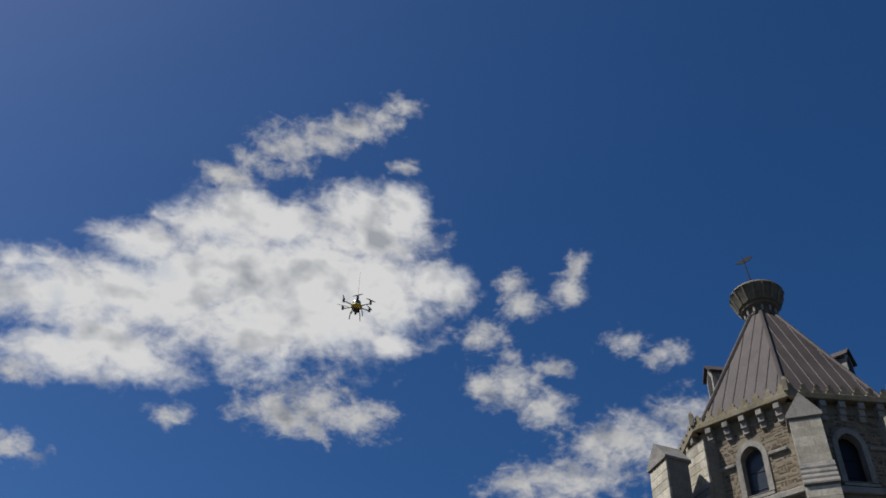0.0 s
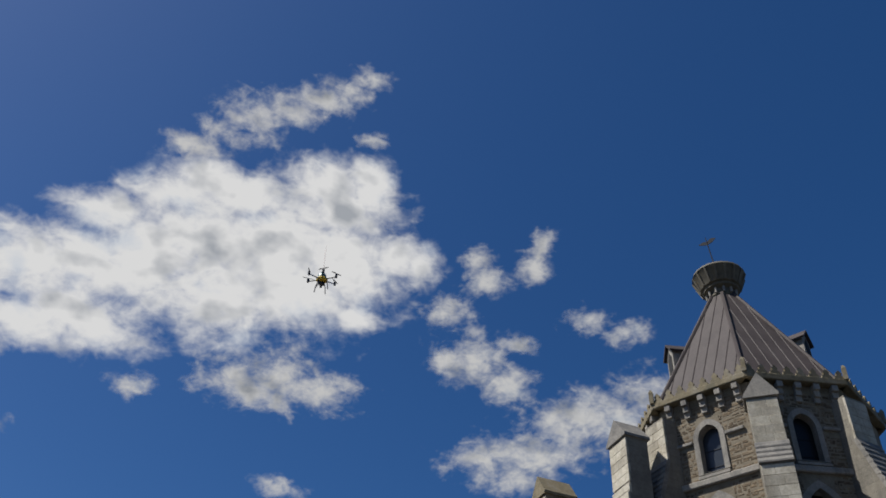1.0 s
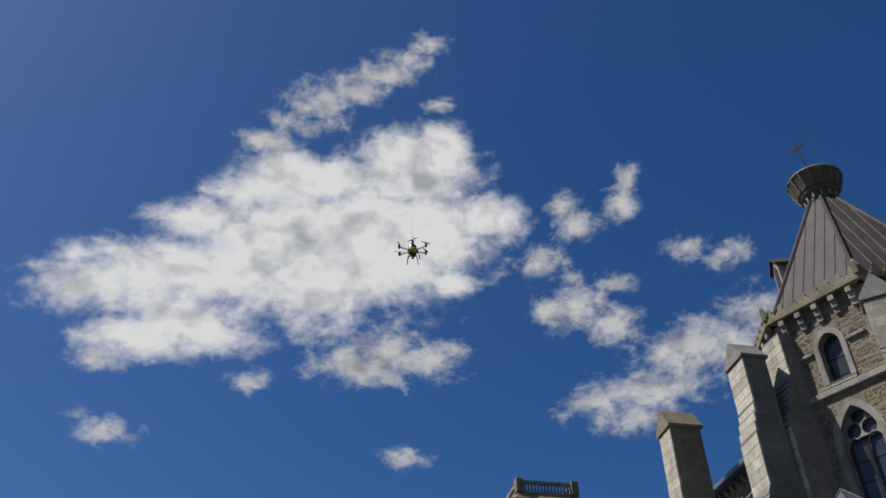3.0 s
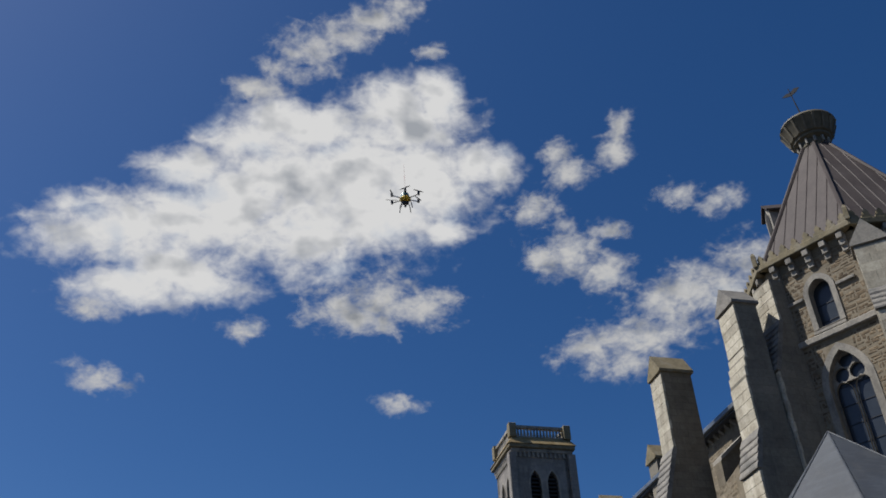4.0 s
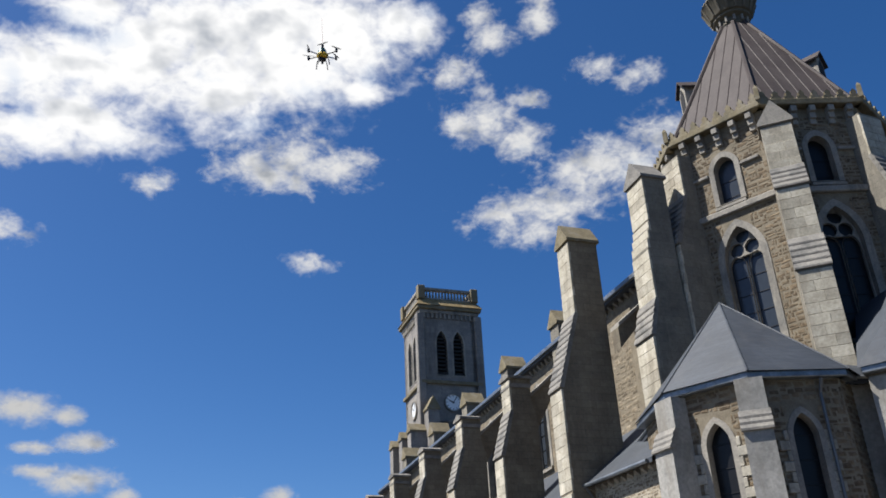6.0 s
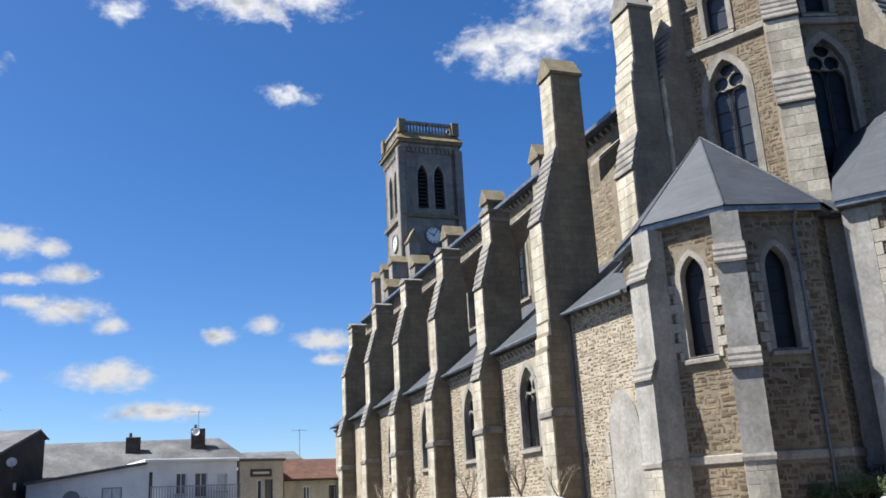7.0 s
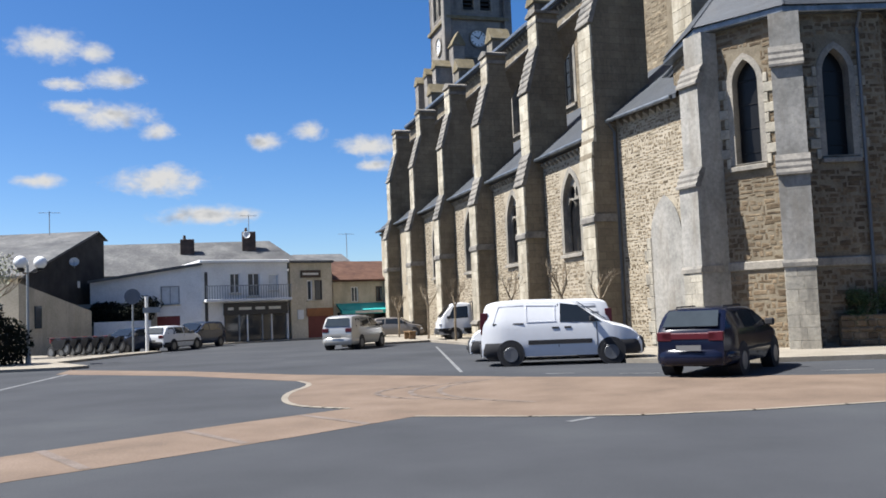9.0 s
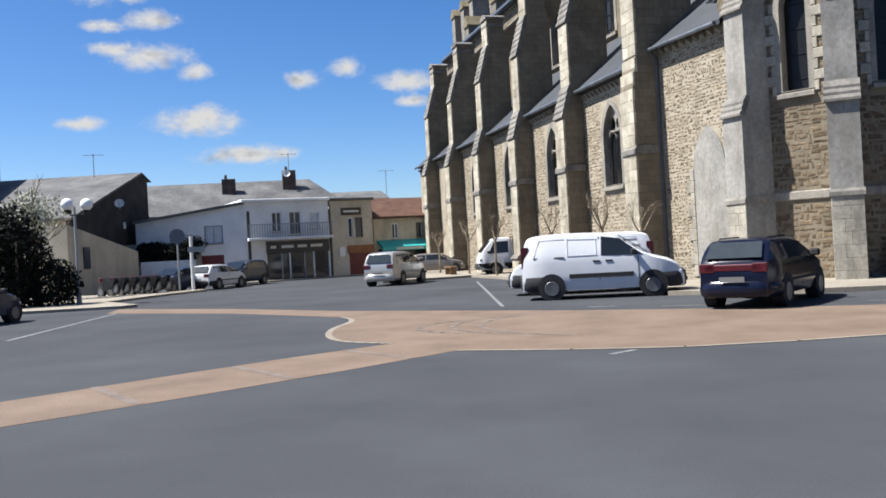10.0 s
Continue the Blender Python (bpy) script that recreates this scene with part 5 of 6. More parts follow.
for x, y, h, disc in ((-17.7, 48.6, 3.35, True), (-17.15, 49.2, 3.0, False)):
    sg = thing("road_sign", "round grey road sign seen from behind" if disc else "pale post with small sign plates", "road sign", pose(x, y, 0.11, 0, 0, 20))
    b = bmesh.new()
    tube(b, [(0, 0, 0), (0, 0, h)], 0.05 if disc else 0.09, 8)
    part("post", b, FRAME_GREY if disc else FRAME_WHITE, sg)
    b = bmesh.new()
    if disc:
        slab(b, [circle(0, h - 0.35, 0.42, 20)], pose(0, -0.06, 0), 0.03)
        part("disc", b, SIGN_BACK, sg)
    else:
        box(b, (-0.2, -0.14, 2.1), (0.7, -0.1, 2.4))
        part("plate", b, FRAME_GREY, sg)
BENCH_WOOD = mottled("weathered_bench_wood", (0.1, 0.06, 0.03), (0.17, 0.105, 0.055), (0.24, 0.16, 0.09), 3.0, 25)
# bench by the nave
bench = thing("bench", "small wooden bench beside the church wall", "bench", pose(-3.0, 52.5, 0.12, 0, 0, 107))
b = bmesh.new()
box(b, (-0.8, -0.2, 0.4), (0.8, 0.2, 0.46), None, 0.01)
part("seat", b, BENCH_WOOD, bench)
for x in (-0.6, 0.6):
    b = bmesh.new()
    box(b, (x - 0.05, -0.18, 0), (x + 0.05, 0.18, 0.4))
    part("leg", b, BENCH_WOOD, bench)

# ---- vehicles ----
def paint(name, col, rough=0.28, metal=0.0):
    return plain(name, col, rough * 0.6, metal, 0.0, 0.03, 0.3)


CAR_WHITE = paint("white_car_paint", (0.6120, 0.6205, 0.6290))
CAR_BLACK = paint("dark_navy_car_paint", (0.006, 0.008, 0.02))
CAR_SILVER = paint("silver_car_paint", (0.42, 0.41, 0.38), 0.32, 0.4)
CAR_GREY = paint("grey_beige_car_paint", (0.2, 0.18, 0.16), 0.32, 0.3)
CAR_BLUE = paint("dark_blue_car_paint", (0.025, 0.035, 0.06))
CAR_GLASS = plain("car_glass", (0.015, 0.018, 0.02), 0.04)
# rear glass: reflected sky and pale inside are put into its colour
CAR_GLASS_SKY = plain("car_glass_sky", (0.03, 0.038, 0.043), 0.04)
TYRE = plain("tyre_rubber", (0.015, 0.015, 0.016), 0.9)
RIM = plain("wheel_rim", (0.13, 0.133, 0.137), 0.4, 0.4)
BUMPER = plain("black_bumper_plastic", (0.016, 0.016, 0.018), 0.85)
TAIL = plain("red_tail_lamp", (0.06, 0.004, 0.009), 0.35)
TAIL_DARK = plain("dark_tail_lamp", (0.02, 0.004, 0.005), 0.4)
HEAD = plain("clear_headlamp", (0.6, 0.62, 0.64), 0.08)
PLATE = plain("number_plate", (0.13, 0.13, 0.128), 0.5, vary=0.03)
LINE_DARK = plain("shut_line", (0.02, 0.02, 0.02), 0.7)


def lerp_on(pts, x):
    if x <= pts[0][0]:
        return pts[0][1]
    for (x0, v0), (x1, v1) in zip(pts, pts[1:]):
        if x <= x1:
            return v0 + (v1 - v0) * (x - x0) / (x1 - x0 or 1)
    return pts[-1][1]


def car(name, label, m, top, belt, W, wheels, body, windows, screen, rear, glass=CAR_GLASS, floor=0.26, clad=True, tail=None, tall_tail=False, radius=0.31, plate_z=0.62, nose=0.34, strips=(), category="car", lamp=TAIL):
    """A parked vehicle: x forward. top: the roof line (x, z) from tail to nose; belt: height of the window line; wheels: x of the axles;
    windows: side windows as (x, z) outlines; screen, rear: (x0, z0, x1, z1) foot and head of the glass."""
    t = thing(name, label, category, m)
    for _ in range(2):          # round the roof line off
        cut = [top[0]]
        for (xa, za), (xb, zb) in zip(top, top[1:]):
            cut += [(xa * 0.75 + xb * 0.25, za * 0.75 + zb * 0.25), (xa * 0.25 + xb * 0.75, za * 0.25 + zb * 0.75)]
        top = cut + [top[-1]]
    x0, x1 = top[0][0], top[-1][0]
    hmax = max(z for _, z in top)

    def half(x):
        f = (x - x0) / (x1 - x0)
        return W / 2 * (1 - 0.17 * (max(0, 0.17 - f) / 0.17) ** 2 - 0.24 * (max(0, f - 0.78) / 0.22) ** 2)

    def yw(x, z):
        w = half(x)
        if z < floor + 0.25:
            return w * (0.93 + 0.07 * (z - floor) / 0.25)
        if z <= belt:
            return w * (1.0 - 0.03 * ((z - floor - 0.25) / (belt - floor - 0.25)) ** 2)
        return w * (0.97 - 0.24 * ((z - belt) / (hmax - belt)) ** 1.15)
    xs = sorted({round(x0 + (x1 - x0) * i / 30, 3) for i in range(31)} | {x for x, _ in top})
    b = bmesh.new()
    rows = []
    N = 11
    for x in xs:
        zt = lerp_on(top, x)
        fl = floor + (0.1 if x in (xs[0], xs[-1]) else 0)
        ring = []
        for i in range(N):
            f = i / (N - 1)
            z = fl + (zt - 0.05 - fl) * f
            y = yw(x, z)
            ring.append((y, z))
        ring += [(ring[-1][0] - 0.05, zt - 0.012), (ring[-1][0] * 0.5, zt + 0.012), (0, zt + 0.02)]
        full = ring + [(-y, z) for y, z in ring[-2::-1]]
        rows.append([b.verts.new((x, y, z)) for y, z in full])
    for r0, r1 in zip(rows, rows[1:]):
        for i in range(len(r0) - 1):
            b.faces.new((r0[i], r0[i + 1], r1[i + 1], r1[i]))
        b.faces.new((r0[-1], r0[0], r1[0], r1[-1]))
    b.faces.new(rows[0])
    b.faces.new(rows[-1][::-1])
    shell = smooth(part("body", b, body, t), 32)

    def panel(pts, out, nm, mat, lab="", thick=0.02):
        """A plate following the flank, on both sides."""
        for sg in (1, -1):
            b = bmesh.new()
            n = len(pts)
            va = [b.verts.new((x, sg * (yw(x, z) + out), z)) for x, z in pts]
            vb = [b.verts.new((x, sg * (yw(x, z) + out - thick), z)) for x, z in pts]
            b.faces.new(va)
            b.faces.new(vb[::-1])
            for i in range(n):
                b.faces.new((va[i], va[(i + 1) % n], vb[(i + 1) % n], vb[i]))
            part(nm, b, mat, t, lab)
    for wpts in windows:
        panel(wpts, 0.008, "side_window", glass)
    for spts, mat, nm in strips:
        panel(spts, 0.014, nm, mat)
    # front and rear glass
    for nm, (a, za, c, zc) in (("windscreen", screen), ("rear_window", rear)):
        if a is None:
            continue
        b = bmesh.new()
        ya, yc = yw(a, za) - 0.1, yw(c, zc) - 0.1
        d = Vector((c - a, 0, zc - za)).normalized()
        nrm = Vector((d.z, 0, -d.x)) * (1 if nm == "windscreen" else -1)
        if nrm.z < 0:
            nrm = -nrm
        off = nrm * 0.045
        prism(b, [Vector((a, -ya, za)) + off, Vector((a, ya, za)) + off, Vector((c, yc, zc)) + off, Vector((c, -yc, zc)) + off], -nrm * 0.02)
        part(nm, b, CAR_GLASS_SKY if nm == "rear_window" else glass, t)
    for ax in wheels:
        for sg in (1, -1):
            y = half(ax) * 0.99 * sg
            b = bmesh.new()
            tube(b, [(ax, y - 0.25 * sg, radius + 0.03), (ax, y + 0.016 * sg, radius + 0.03)], radius + 0.06, 24)
            part("wheel_arch", b, BUMPER, shell)
            b = bmesh.new()
            tube(b, [(ax, y - 0.2 * sg, radius), (ax, y - 0.02 * sg, radius), (ax, y + 0.02 * sg, radius)], [radius, radius, radius * 0.92], 24)
            wh = part("wheel", b, TYRE, t)
            b = bmesh.new()
            tube(b, [(ax, y + 0.01 * sg, radius), (ax, y + 0.03 * sg, radius), (ax, y + 0.02 * sg, radius)], [radius * 0.66, radius * 0.6, radius * 0.2], 18)
            part("rim", b, RIM, wh)
    bc = BUMPER if clad else body
    for x, sg in ((x0, -1), (x1, 1)):
        b = bmesh.new()
        pts = [(x - sg * dd, half(x - sg * dd) + 0.025) for dd in (0.55, 0.4, 0.25, 0.12)] + [(x + sg * 0.02, half(x) * 0.93), (x + sg * 0.07, half(x) * 0.7), (x + sg * 0.09, 0)]
        pts = pts + [(a, -c) for a, c in pts[-2::-1]]
        layers = []
        for z, inn in ((0.0, 0.07), (0.06, 0.015), (nose * 0.5, 0.0), (nose - 0.07, 0.01), (nose, 0.06)):
            layers.append([b.verts.new((a - sg * inn, c * (1 - inn / half(0)), floor - 0.02 + z)) for a, c in pts])
        for r0, r1 in zip(layers, layers[1:]):
            for i in range(len(r0)):
                j = (i + 1) % len(r0)
                b.faces.new((r0[i], r0[j], r1[j], r1[i]))
        b.faces.new(layers[0])
        b.faces.new(layers[-1][::-1])
        bmesh.ops.recalc_face_normals(b, faces=b.faces)
        smooth(part("bumper", b, bc, t), 50)
        b = bmesh.new()
        xp = x + sg * 0.095
        zp = plate_z if sg < 0 else 0.42
        box(b, (min(xp, xp + sg * 0.02), -0.26, zp - 0.055), (max(xp, xp + sg * 0.02), 0.26, zp + 0.055))
        part("number_plate", b, PLATE, t)
    for sg in (1, -1):
        xt = x0
        b = bmesh.new()
        z0, z1 = (belt - 0.25, belt + 0.35) if tall_tail else (belt - 0.2, belt - 0.01)
        w = yw(xt, z0)
        inn = w - (0.16 if tall_tail else 0.3)
        box(b, (xt - 0.012, min(sg * inn, sg * (w + 0.012)), z0), (xt + 0.2, max(sg * inn, sg * (w + 0.012)), z1), None, 0.012)
        part("tail_light", b, lamp, t)
        b = bmesh.new()
        xh = x1 - 0.3
        zh = lerp_on(top, x1 - 0.12) - 0.16
        w = yw(xh, zh)
        box(b, (xh, min(sg * (w - 0.3), sg * (w - 0.04)), zh - 0.06), (x1 - 0.06, max(sg * (w - 0.3), sg * (w - 0.04)), zh + 0.06), None, 0.03)
        part("headlight", b, HEAD, t)
        if tail:
            continue
        b = bmesh.new()
        xm = screen[0] - 0.35
        ym = yw(xm, belt)
        box(b, (xm - 0.07, min(sg * ym, sg * (ym + 0.2)), belt + 0.02), (xm + 0.07, max(sg * ym, sg * (ym + 0.2)), belt + 0.18), None, 0.03)
        part("wing_mirror", b, BUMPER, t)
    return t


def heading(x, y, az, z=0.0):
    """The pose of a vehicle whose nose points to the bearing az."""
    return pose(x, y, z, 0, 0, 90 - az)


VAN_TOP = [(-2.19, 0.75), (-2.17, 1.15), (-2.1, 1.62), (-1.98, 1.76), (-1.4, 1.82), (0.1, 1.8), (0.42, 1.68), (1.25, 1.14), (1.75, 1.02), (2.05, 0.86), (2.19, 0.6)]
# grey strips paint the shade along the edges of the pressed panels
CREASE_SHADE = plain("van_crease_shade", (0.5, 0.51, 0.53), 0.35, 0.0, 0.5, 0.03)


def small_van(m, label, rear_glass=False):
    t = car("panel_van", label, m, VAN_TOP, 1.14, 1.8, (-1.37, 1.36), CAR_WHITE,
            [[(0.0, 1.17), (1.12, 1.15), (0.5, 1.62), (0.02, 1.69)]], (1.22, 1.19, 0.46, 1.68), (None, 0, 0, 0), tall_tail=True,
            strips=(([(-1.85, 1.2), (-1.83, 1.2), (-1.68, 1.64), (-1.7, 1.64)], CREASE_SHADE, "panel_crease"), ([(-1.68, 1.64), (-1.0, 1.66), (-1.0, 1.68), (-1.68, 1.66)], CREASE_SHADE, "panel_crease"), ([(-0.92, 1.2), (-0.9, 1.2), (-0.9, 1.66), (-0.92, 1.66)], CREASE_SHADE, "panel_crease"),
                    ([(-0.92, 1.19), (-0.1, 1.19), (-0.1, 1.21), (-0.92, 1.21)], CREASE_SHADE, "panel_crease"), ([(-0.14, 1.2), (-0.12, 1.2), (-0.12, 1.62), (-0.14, 1.62)], CREASE_SHADE, "panel_crease"), ([(-0.92, 1.65), (-0.1, 1.62), (-0.1, 1.64), (-0.92, 1.67)], CREASE_SHADE, "panel_crease"), ([(-0.88, 0.58), (0.85, 0.58), (0.85, 0.7), (-0.88, 0.7)], BUMPER, "rubbing_strip"), ([(-1.85, 1.14), (-1.0, 1.14), (-1.0, 1.18), (-1.85, 1.18)], LINE_DARK, "door_rail"),
                    ([(-0.06, 0.5), (-0.04, 0.5), (-0.04, 1.68), (-0.06, 1.68)], LINE_DARK, "shut_line"), ([(0.98, 0.5), (1.0, 0.5), (1.0, 1.12), (0.98, 1.12)], LINE_DARK, "shut_line"),
                    ([(0.12, 1.0), (0.3, 1.0), (0.3, 1.05), (0.12, 1.05)], BUMPER, "door_handle"), ([(-0.22, 1.0), (-0.04, 1.0), (-0.04, 1.05), (-0.22, 1.05)], BUMPER, "door_handle")), category="van", radius=0.32, nose=0.46)
    return t


small_van(heading(2.8, 25.75, 97), "white panel van parked on the church square")
v2 = small_van(heading(2.45, 28.6, 274), "white panel van with unreadable lettering, parked behind another")
b = bmesh.new()
for x0, x1, z in ((-1.7, -0.4, 1.52), (-1.8, -0.9, 1.34)):
    box(b, (x0, 0.9, z), (x1, 0.925, z + 0.07))
part("lettering_bar", b, plain("grey_lettering", (0.25, 0.26, 0.28), 0.5), v2)
ESTATE_TOP = [(-2.1, 0.8), (-2.06, 0.98), (-1.72, 1.36), (-1.5, 1.44), (-0.2, 1.45), (0.3, 1.38), (1.05, 0.98), (1.9, 0.84), (2.1, 0.6)]
EST_WIN = [[(-1.72, 1.0), (-1.02, 1.0), (-1.02, 1.33), (-1.5, 1.33)], [(-0.94, 1.0), (-0.12, 1.0), (-0.12, 1.36), (-0.94, 1.35)], [(-0.04, 1.0), (0.85, 0.98), (0.22, 1.34), (-0.04, 1.36)]]
EST_LINES = (([(-0.09, 0.4), (-0.07, 0.4), (-0.07, 0.97), (-0.09, 0.97)], LINE_DARK, "shut_line"), ([(-1.1, 0.52), (1.1, 0.52), (1.1, 0.58), (-1.1, 0.58)], BUMPER, "rubbing_strip"))
est = car("estate_car", "dark navy estate car with a red light band", heading(5.85, 20.65, 33), ESTATE_TOP, 0.96, 1.68, (-1.22, 1.28), CAR_BLACK, EST_WIN, (1.03, 1.01, 0.32, 1.38), (-2.03, 1.03, -1.74, 1.35), CAR_GLASS, clad=False, strips=EST_LINES)
b = bmesh.new()
box(b, (-2.112, -0.6, 0.78), (-2.06, 0.6, 0.93), None, 0.02)
part("light_band", b, TAIL, est, "red band across the tailgate")
b = bmesh.new()
for y in (-0.5, 0.5):
    tube(b, [(-1.4, y, 1.43), (-1.35, y, 1.46), (-0.2, y, 1.47), (-0.1, y, 1.44)], 0.016, 6)
part("roof_rail", b, BUMPER, est)
HATCH_TOP = [(-1.8, 0.8), (-1.77, 0.95), (-1.5, 1.3), (-1.3, 1.38), (-0.2, 1.4), (0.25, 1.33), (0.95, 0.95), (1.65, 0.82), (1.8, 0.6)]
HATCH_WIN = [[(-1.4, 0.98), (-0.75, 0.98), (-0.75, 1.29), (-1.25, 1.29)], [(-0.68, 0.98), (0.75, 0.96), (0.18, 1.3), (-0.68, 1.31)]]
car("hatchback", "white hatchback with black bumper, seen from behind", heading(9.75, 18.05, 30), HATCH_TOP, 0.94, 1.6, (-1.2, 1.22), CAR_WHITE, HATCH_WIN, (0.93, 0.98, 0.27, 1.33), (-1.74, 1.0, -1.5, 1.29), plate_z=0.52, nose=0.58, lamp=TAIL_DARK, strips=(([(-1.0, 0.5), (1.0, 0.5), (1.0, 0.57), (-1.0, 0.57)], BUMPER, "rubbing_strip"),))
MPV_TOP = [(-2.2, 0.75), (-2.17, 1.05), (-1.95, 1.52), (-1.75, 1.6), (-0.2, 1.63), (0.45, 1.5), (1.45, 1.02), (2.0, 0.86), (2.2, 0.6)]
MPV_WIN = [[(-1.8, 1.08), (-1.15, 1.08), (-1.15, 1.46), (-1.65, 1.45)], [(-1.07, 1.08), (-0.1, 1.08), (-0.1, 1.5), (-1.07, 1.48)], [(-0.02, 1.08), (1.1, 1.06), (0.35, 1.46), (-0.02, 1.5)]]
car("minivan", "silver people carrier parked on the square", heading(-5.25, 44.6, 16), MPV_TOP, 1.04, 1.78, (-1.3, 1.35), CAR_SILVER, MPV_WIN, (1.42, 1.06, 0.5, 1.5), (-2.14, 1.1, -1.96, 1.48), clad=False)
car("saloon_car", "grey-beige hatchback parked by the houses", heading(-4.3, 60.6, 92), HATCH_TOP, 0.94, 1.68, (-1.2, 1.22), CAR_GREY, HATCH_WIN, (0.93, 0.98, 0.27, 1.33), (-1.74, 1.0, -1.5, 1.29), clad=False)
car("hatchback", "dark blue hatchback parked at the kerb", heading(-18.6, 50.6, 200), HATCH_TOP, 0.94, 1.62, (-1.2, 1.22), CAR_BLUE, HATCH_WIN, (0.93, 0.98, 0.27, 1.33), (-1.74, 1.0, -1.5, 1.29), clad=False)
car("estate_car", "white estate car parked by the houses", heading(-16.9, 52.8, 14), ESTATE_TOP, 0.96, 1.68, (-1.22, 1.28), CAR_WHITE, EST_WIN, (1.03, 1.01, 0.32, 1.38), (-2.03, 1.03, -1.74, 1.35), strips=EST_LINES)
car("minivan", "dark blue people carrier parked by the houses", heading(-16.8, 57.5, 195), MPV_TOP, 1.04, 1.78, (-1.3, 1.35), CAR_BLUE, MPV_WIN, (1.42, 1.06, 0.5, 1.5), (-2.14, 1.1, -1.96, 1.48), clad=False)
car("hatchback", "dark hatchback parked by the shrubs", heading(-16.6, 27.0, 5), HATCH_TOP, 0.94, 1.62, (-1.2, 1.22), CAR_BLUE, HATCH_WIN, (0.93, 0.98, 0.27, 1.33), (-1.74, 1.0, -1.5, 1.29), clad=False)
# small lorry with an open bed
truck = car("lorry", "small white flatbed lorry parked by the church", heading(1.1, 49.8, 262), [(0.55, 1.0), (0.6, 1.9), (0.7, 2.05), (1.5, 2.08), (1.75, 1.95), (2.35, 1.25), (2.5, 0.7)], 1.2, 1.9, (-1.6, 1.6), CAR_WHITE,
            [[(0.85, 1.25), (1.95, 1.22), (1.62, 1.85), (0.85, 1.88)]], (2.3, 1.32, 1.8, 1.92), (None, 0, 0, 0), floor=0.4, radius=0.34, category="lorry")
b = bmesh.new()
box(b, (-2.9, -0.95, 0.85), (0.5, 0.95, 0.95))
box(b, (-2.9, 0.92, 0.95), (0.5, 0.97, 1.3))
box(b, (-2.9, -0.97, 0.95), (0.5, -0.92, 1.3))
box(b, (-2.95, -0.95, 0.95), (-2.88, 0.95, 1.3))
part("load_bed", b, FRAME_GREY, truck, "grey dropside load bed")
b = bmesh.new()
for y in (-0.9, 0.0, 0.9):
    tube(b, [(0.45, y, 0.95), (0.45, y, 2.1)], 0.03, 6)
tube(b, [(0.45, -0.9, 2.1), (0.45, 0.9, 2.1)], 0.03, 6)
part("headboard", b, IRON, truck)
b = bmesh.new()
box(b, (-2.9, -0.4, 0.5), (0.6, 0.4, 0.85))
part("chassis", b, IRON, truck)

# row of parked motorbikes
bike = thing("motorbike", "dark parked motorbike in a row", "motorbike", pose(-20.7, 46.4, 0.11, 0, 8, 148), "row of motorbikes")
for x in (-0.65, 0.65):
    b = bmesh.new()
    tube(b, [(x, -0.07, 0.31), (x, 0.07, 0.31)], 0.31, 18)
    wh = part("wheel", b, TYRE, bike)
    b = bmesh.new()
    tube(b, [(x, -0.075, 0.31), (x, 0.075, 0.31)], 0.19, 14)
    part("rim", b, RIM, wh)
b = bmesh.new()
prism(b, [(-0.5, -0.13, 0.35), (0.3, -0.13, 0.35), (0.45, -0.13, 0.8), (0.05, -0.13, 0.95), (-0.2, -0.13, 0.78), (-0.75, -0.13, 0.82), (-0.8, -0.13, 0.72)], (0, 0.26, 0))
part("frame", b, IRON, bike)
b = bmesh.new()
tube(b, [(0.65, 0, 0.31), (0.42, 0, 0.95)], 0.04, 6)
tube(b, [(0.4, -0.33, 1.02), (0.42, 0, 0.98), (0.4, 0.33, 1.02)], 0.02, 6)
part("fork", b, RIM, bike)
b = bmesh.new()
box(b, (0.42, -0.15, 0.75), (0.58, 0.15, 1.05), None, 0.04)
part("fairing", b, RED_DARK, bike)
for i in range(1, 6):
    copy_thing(bike, pose(-20.7 + i * 0.44, 46.4 + i * 0.3, 0.11, 0, 8, 148 + (i * 37) % 9))

# ---- plants ----
LEAF = mottled("shrub_leaf", (0.045, 0.065, 0.025), (0.075, 0.105, 0.04), (0.11, 0.145, 0.06), 3.0, 20, 0.6, relief=0.2)
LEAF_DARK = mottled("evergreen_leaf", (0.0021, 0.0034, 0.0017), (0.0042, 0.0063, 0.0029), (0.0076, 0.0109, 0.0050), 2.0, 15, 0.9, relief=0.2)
BLOSSOM = mottled("pale_spring_leaf", (0.16, 0.17, 0.12), (0.26, 0.27, 0.2), (0.36, 0.37, 0.3), 3.0, 20, 0.7, relief=0.2)
BARK = mottled("pale_bark", (0.13, 0.1, 0.07), (0.22, 0.175, 0.12), (0.3, 0.25, 0.18), 3.0, 18, 0.9)


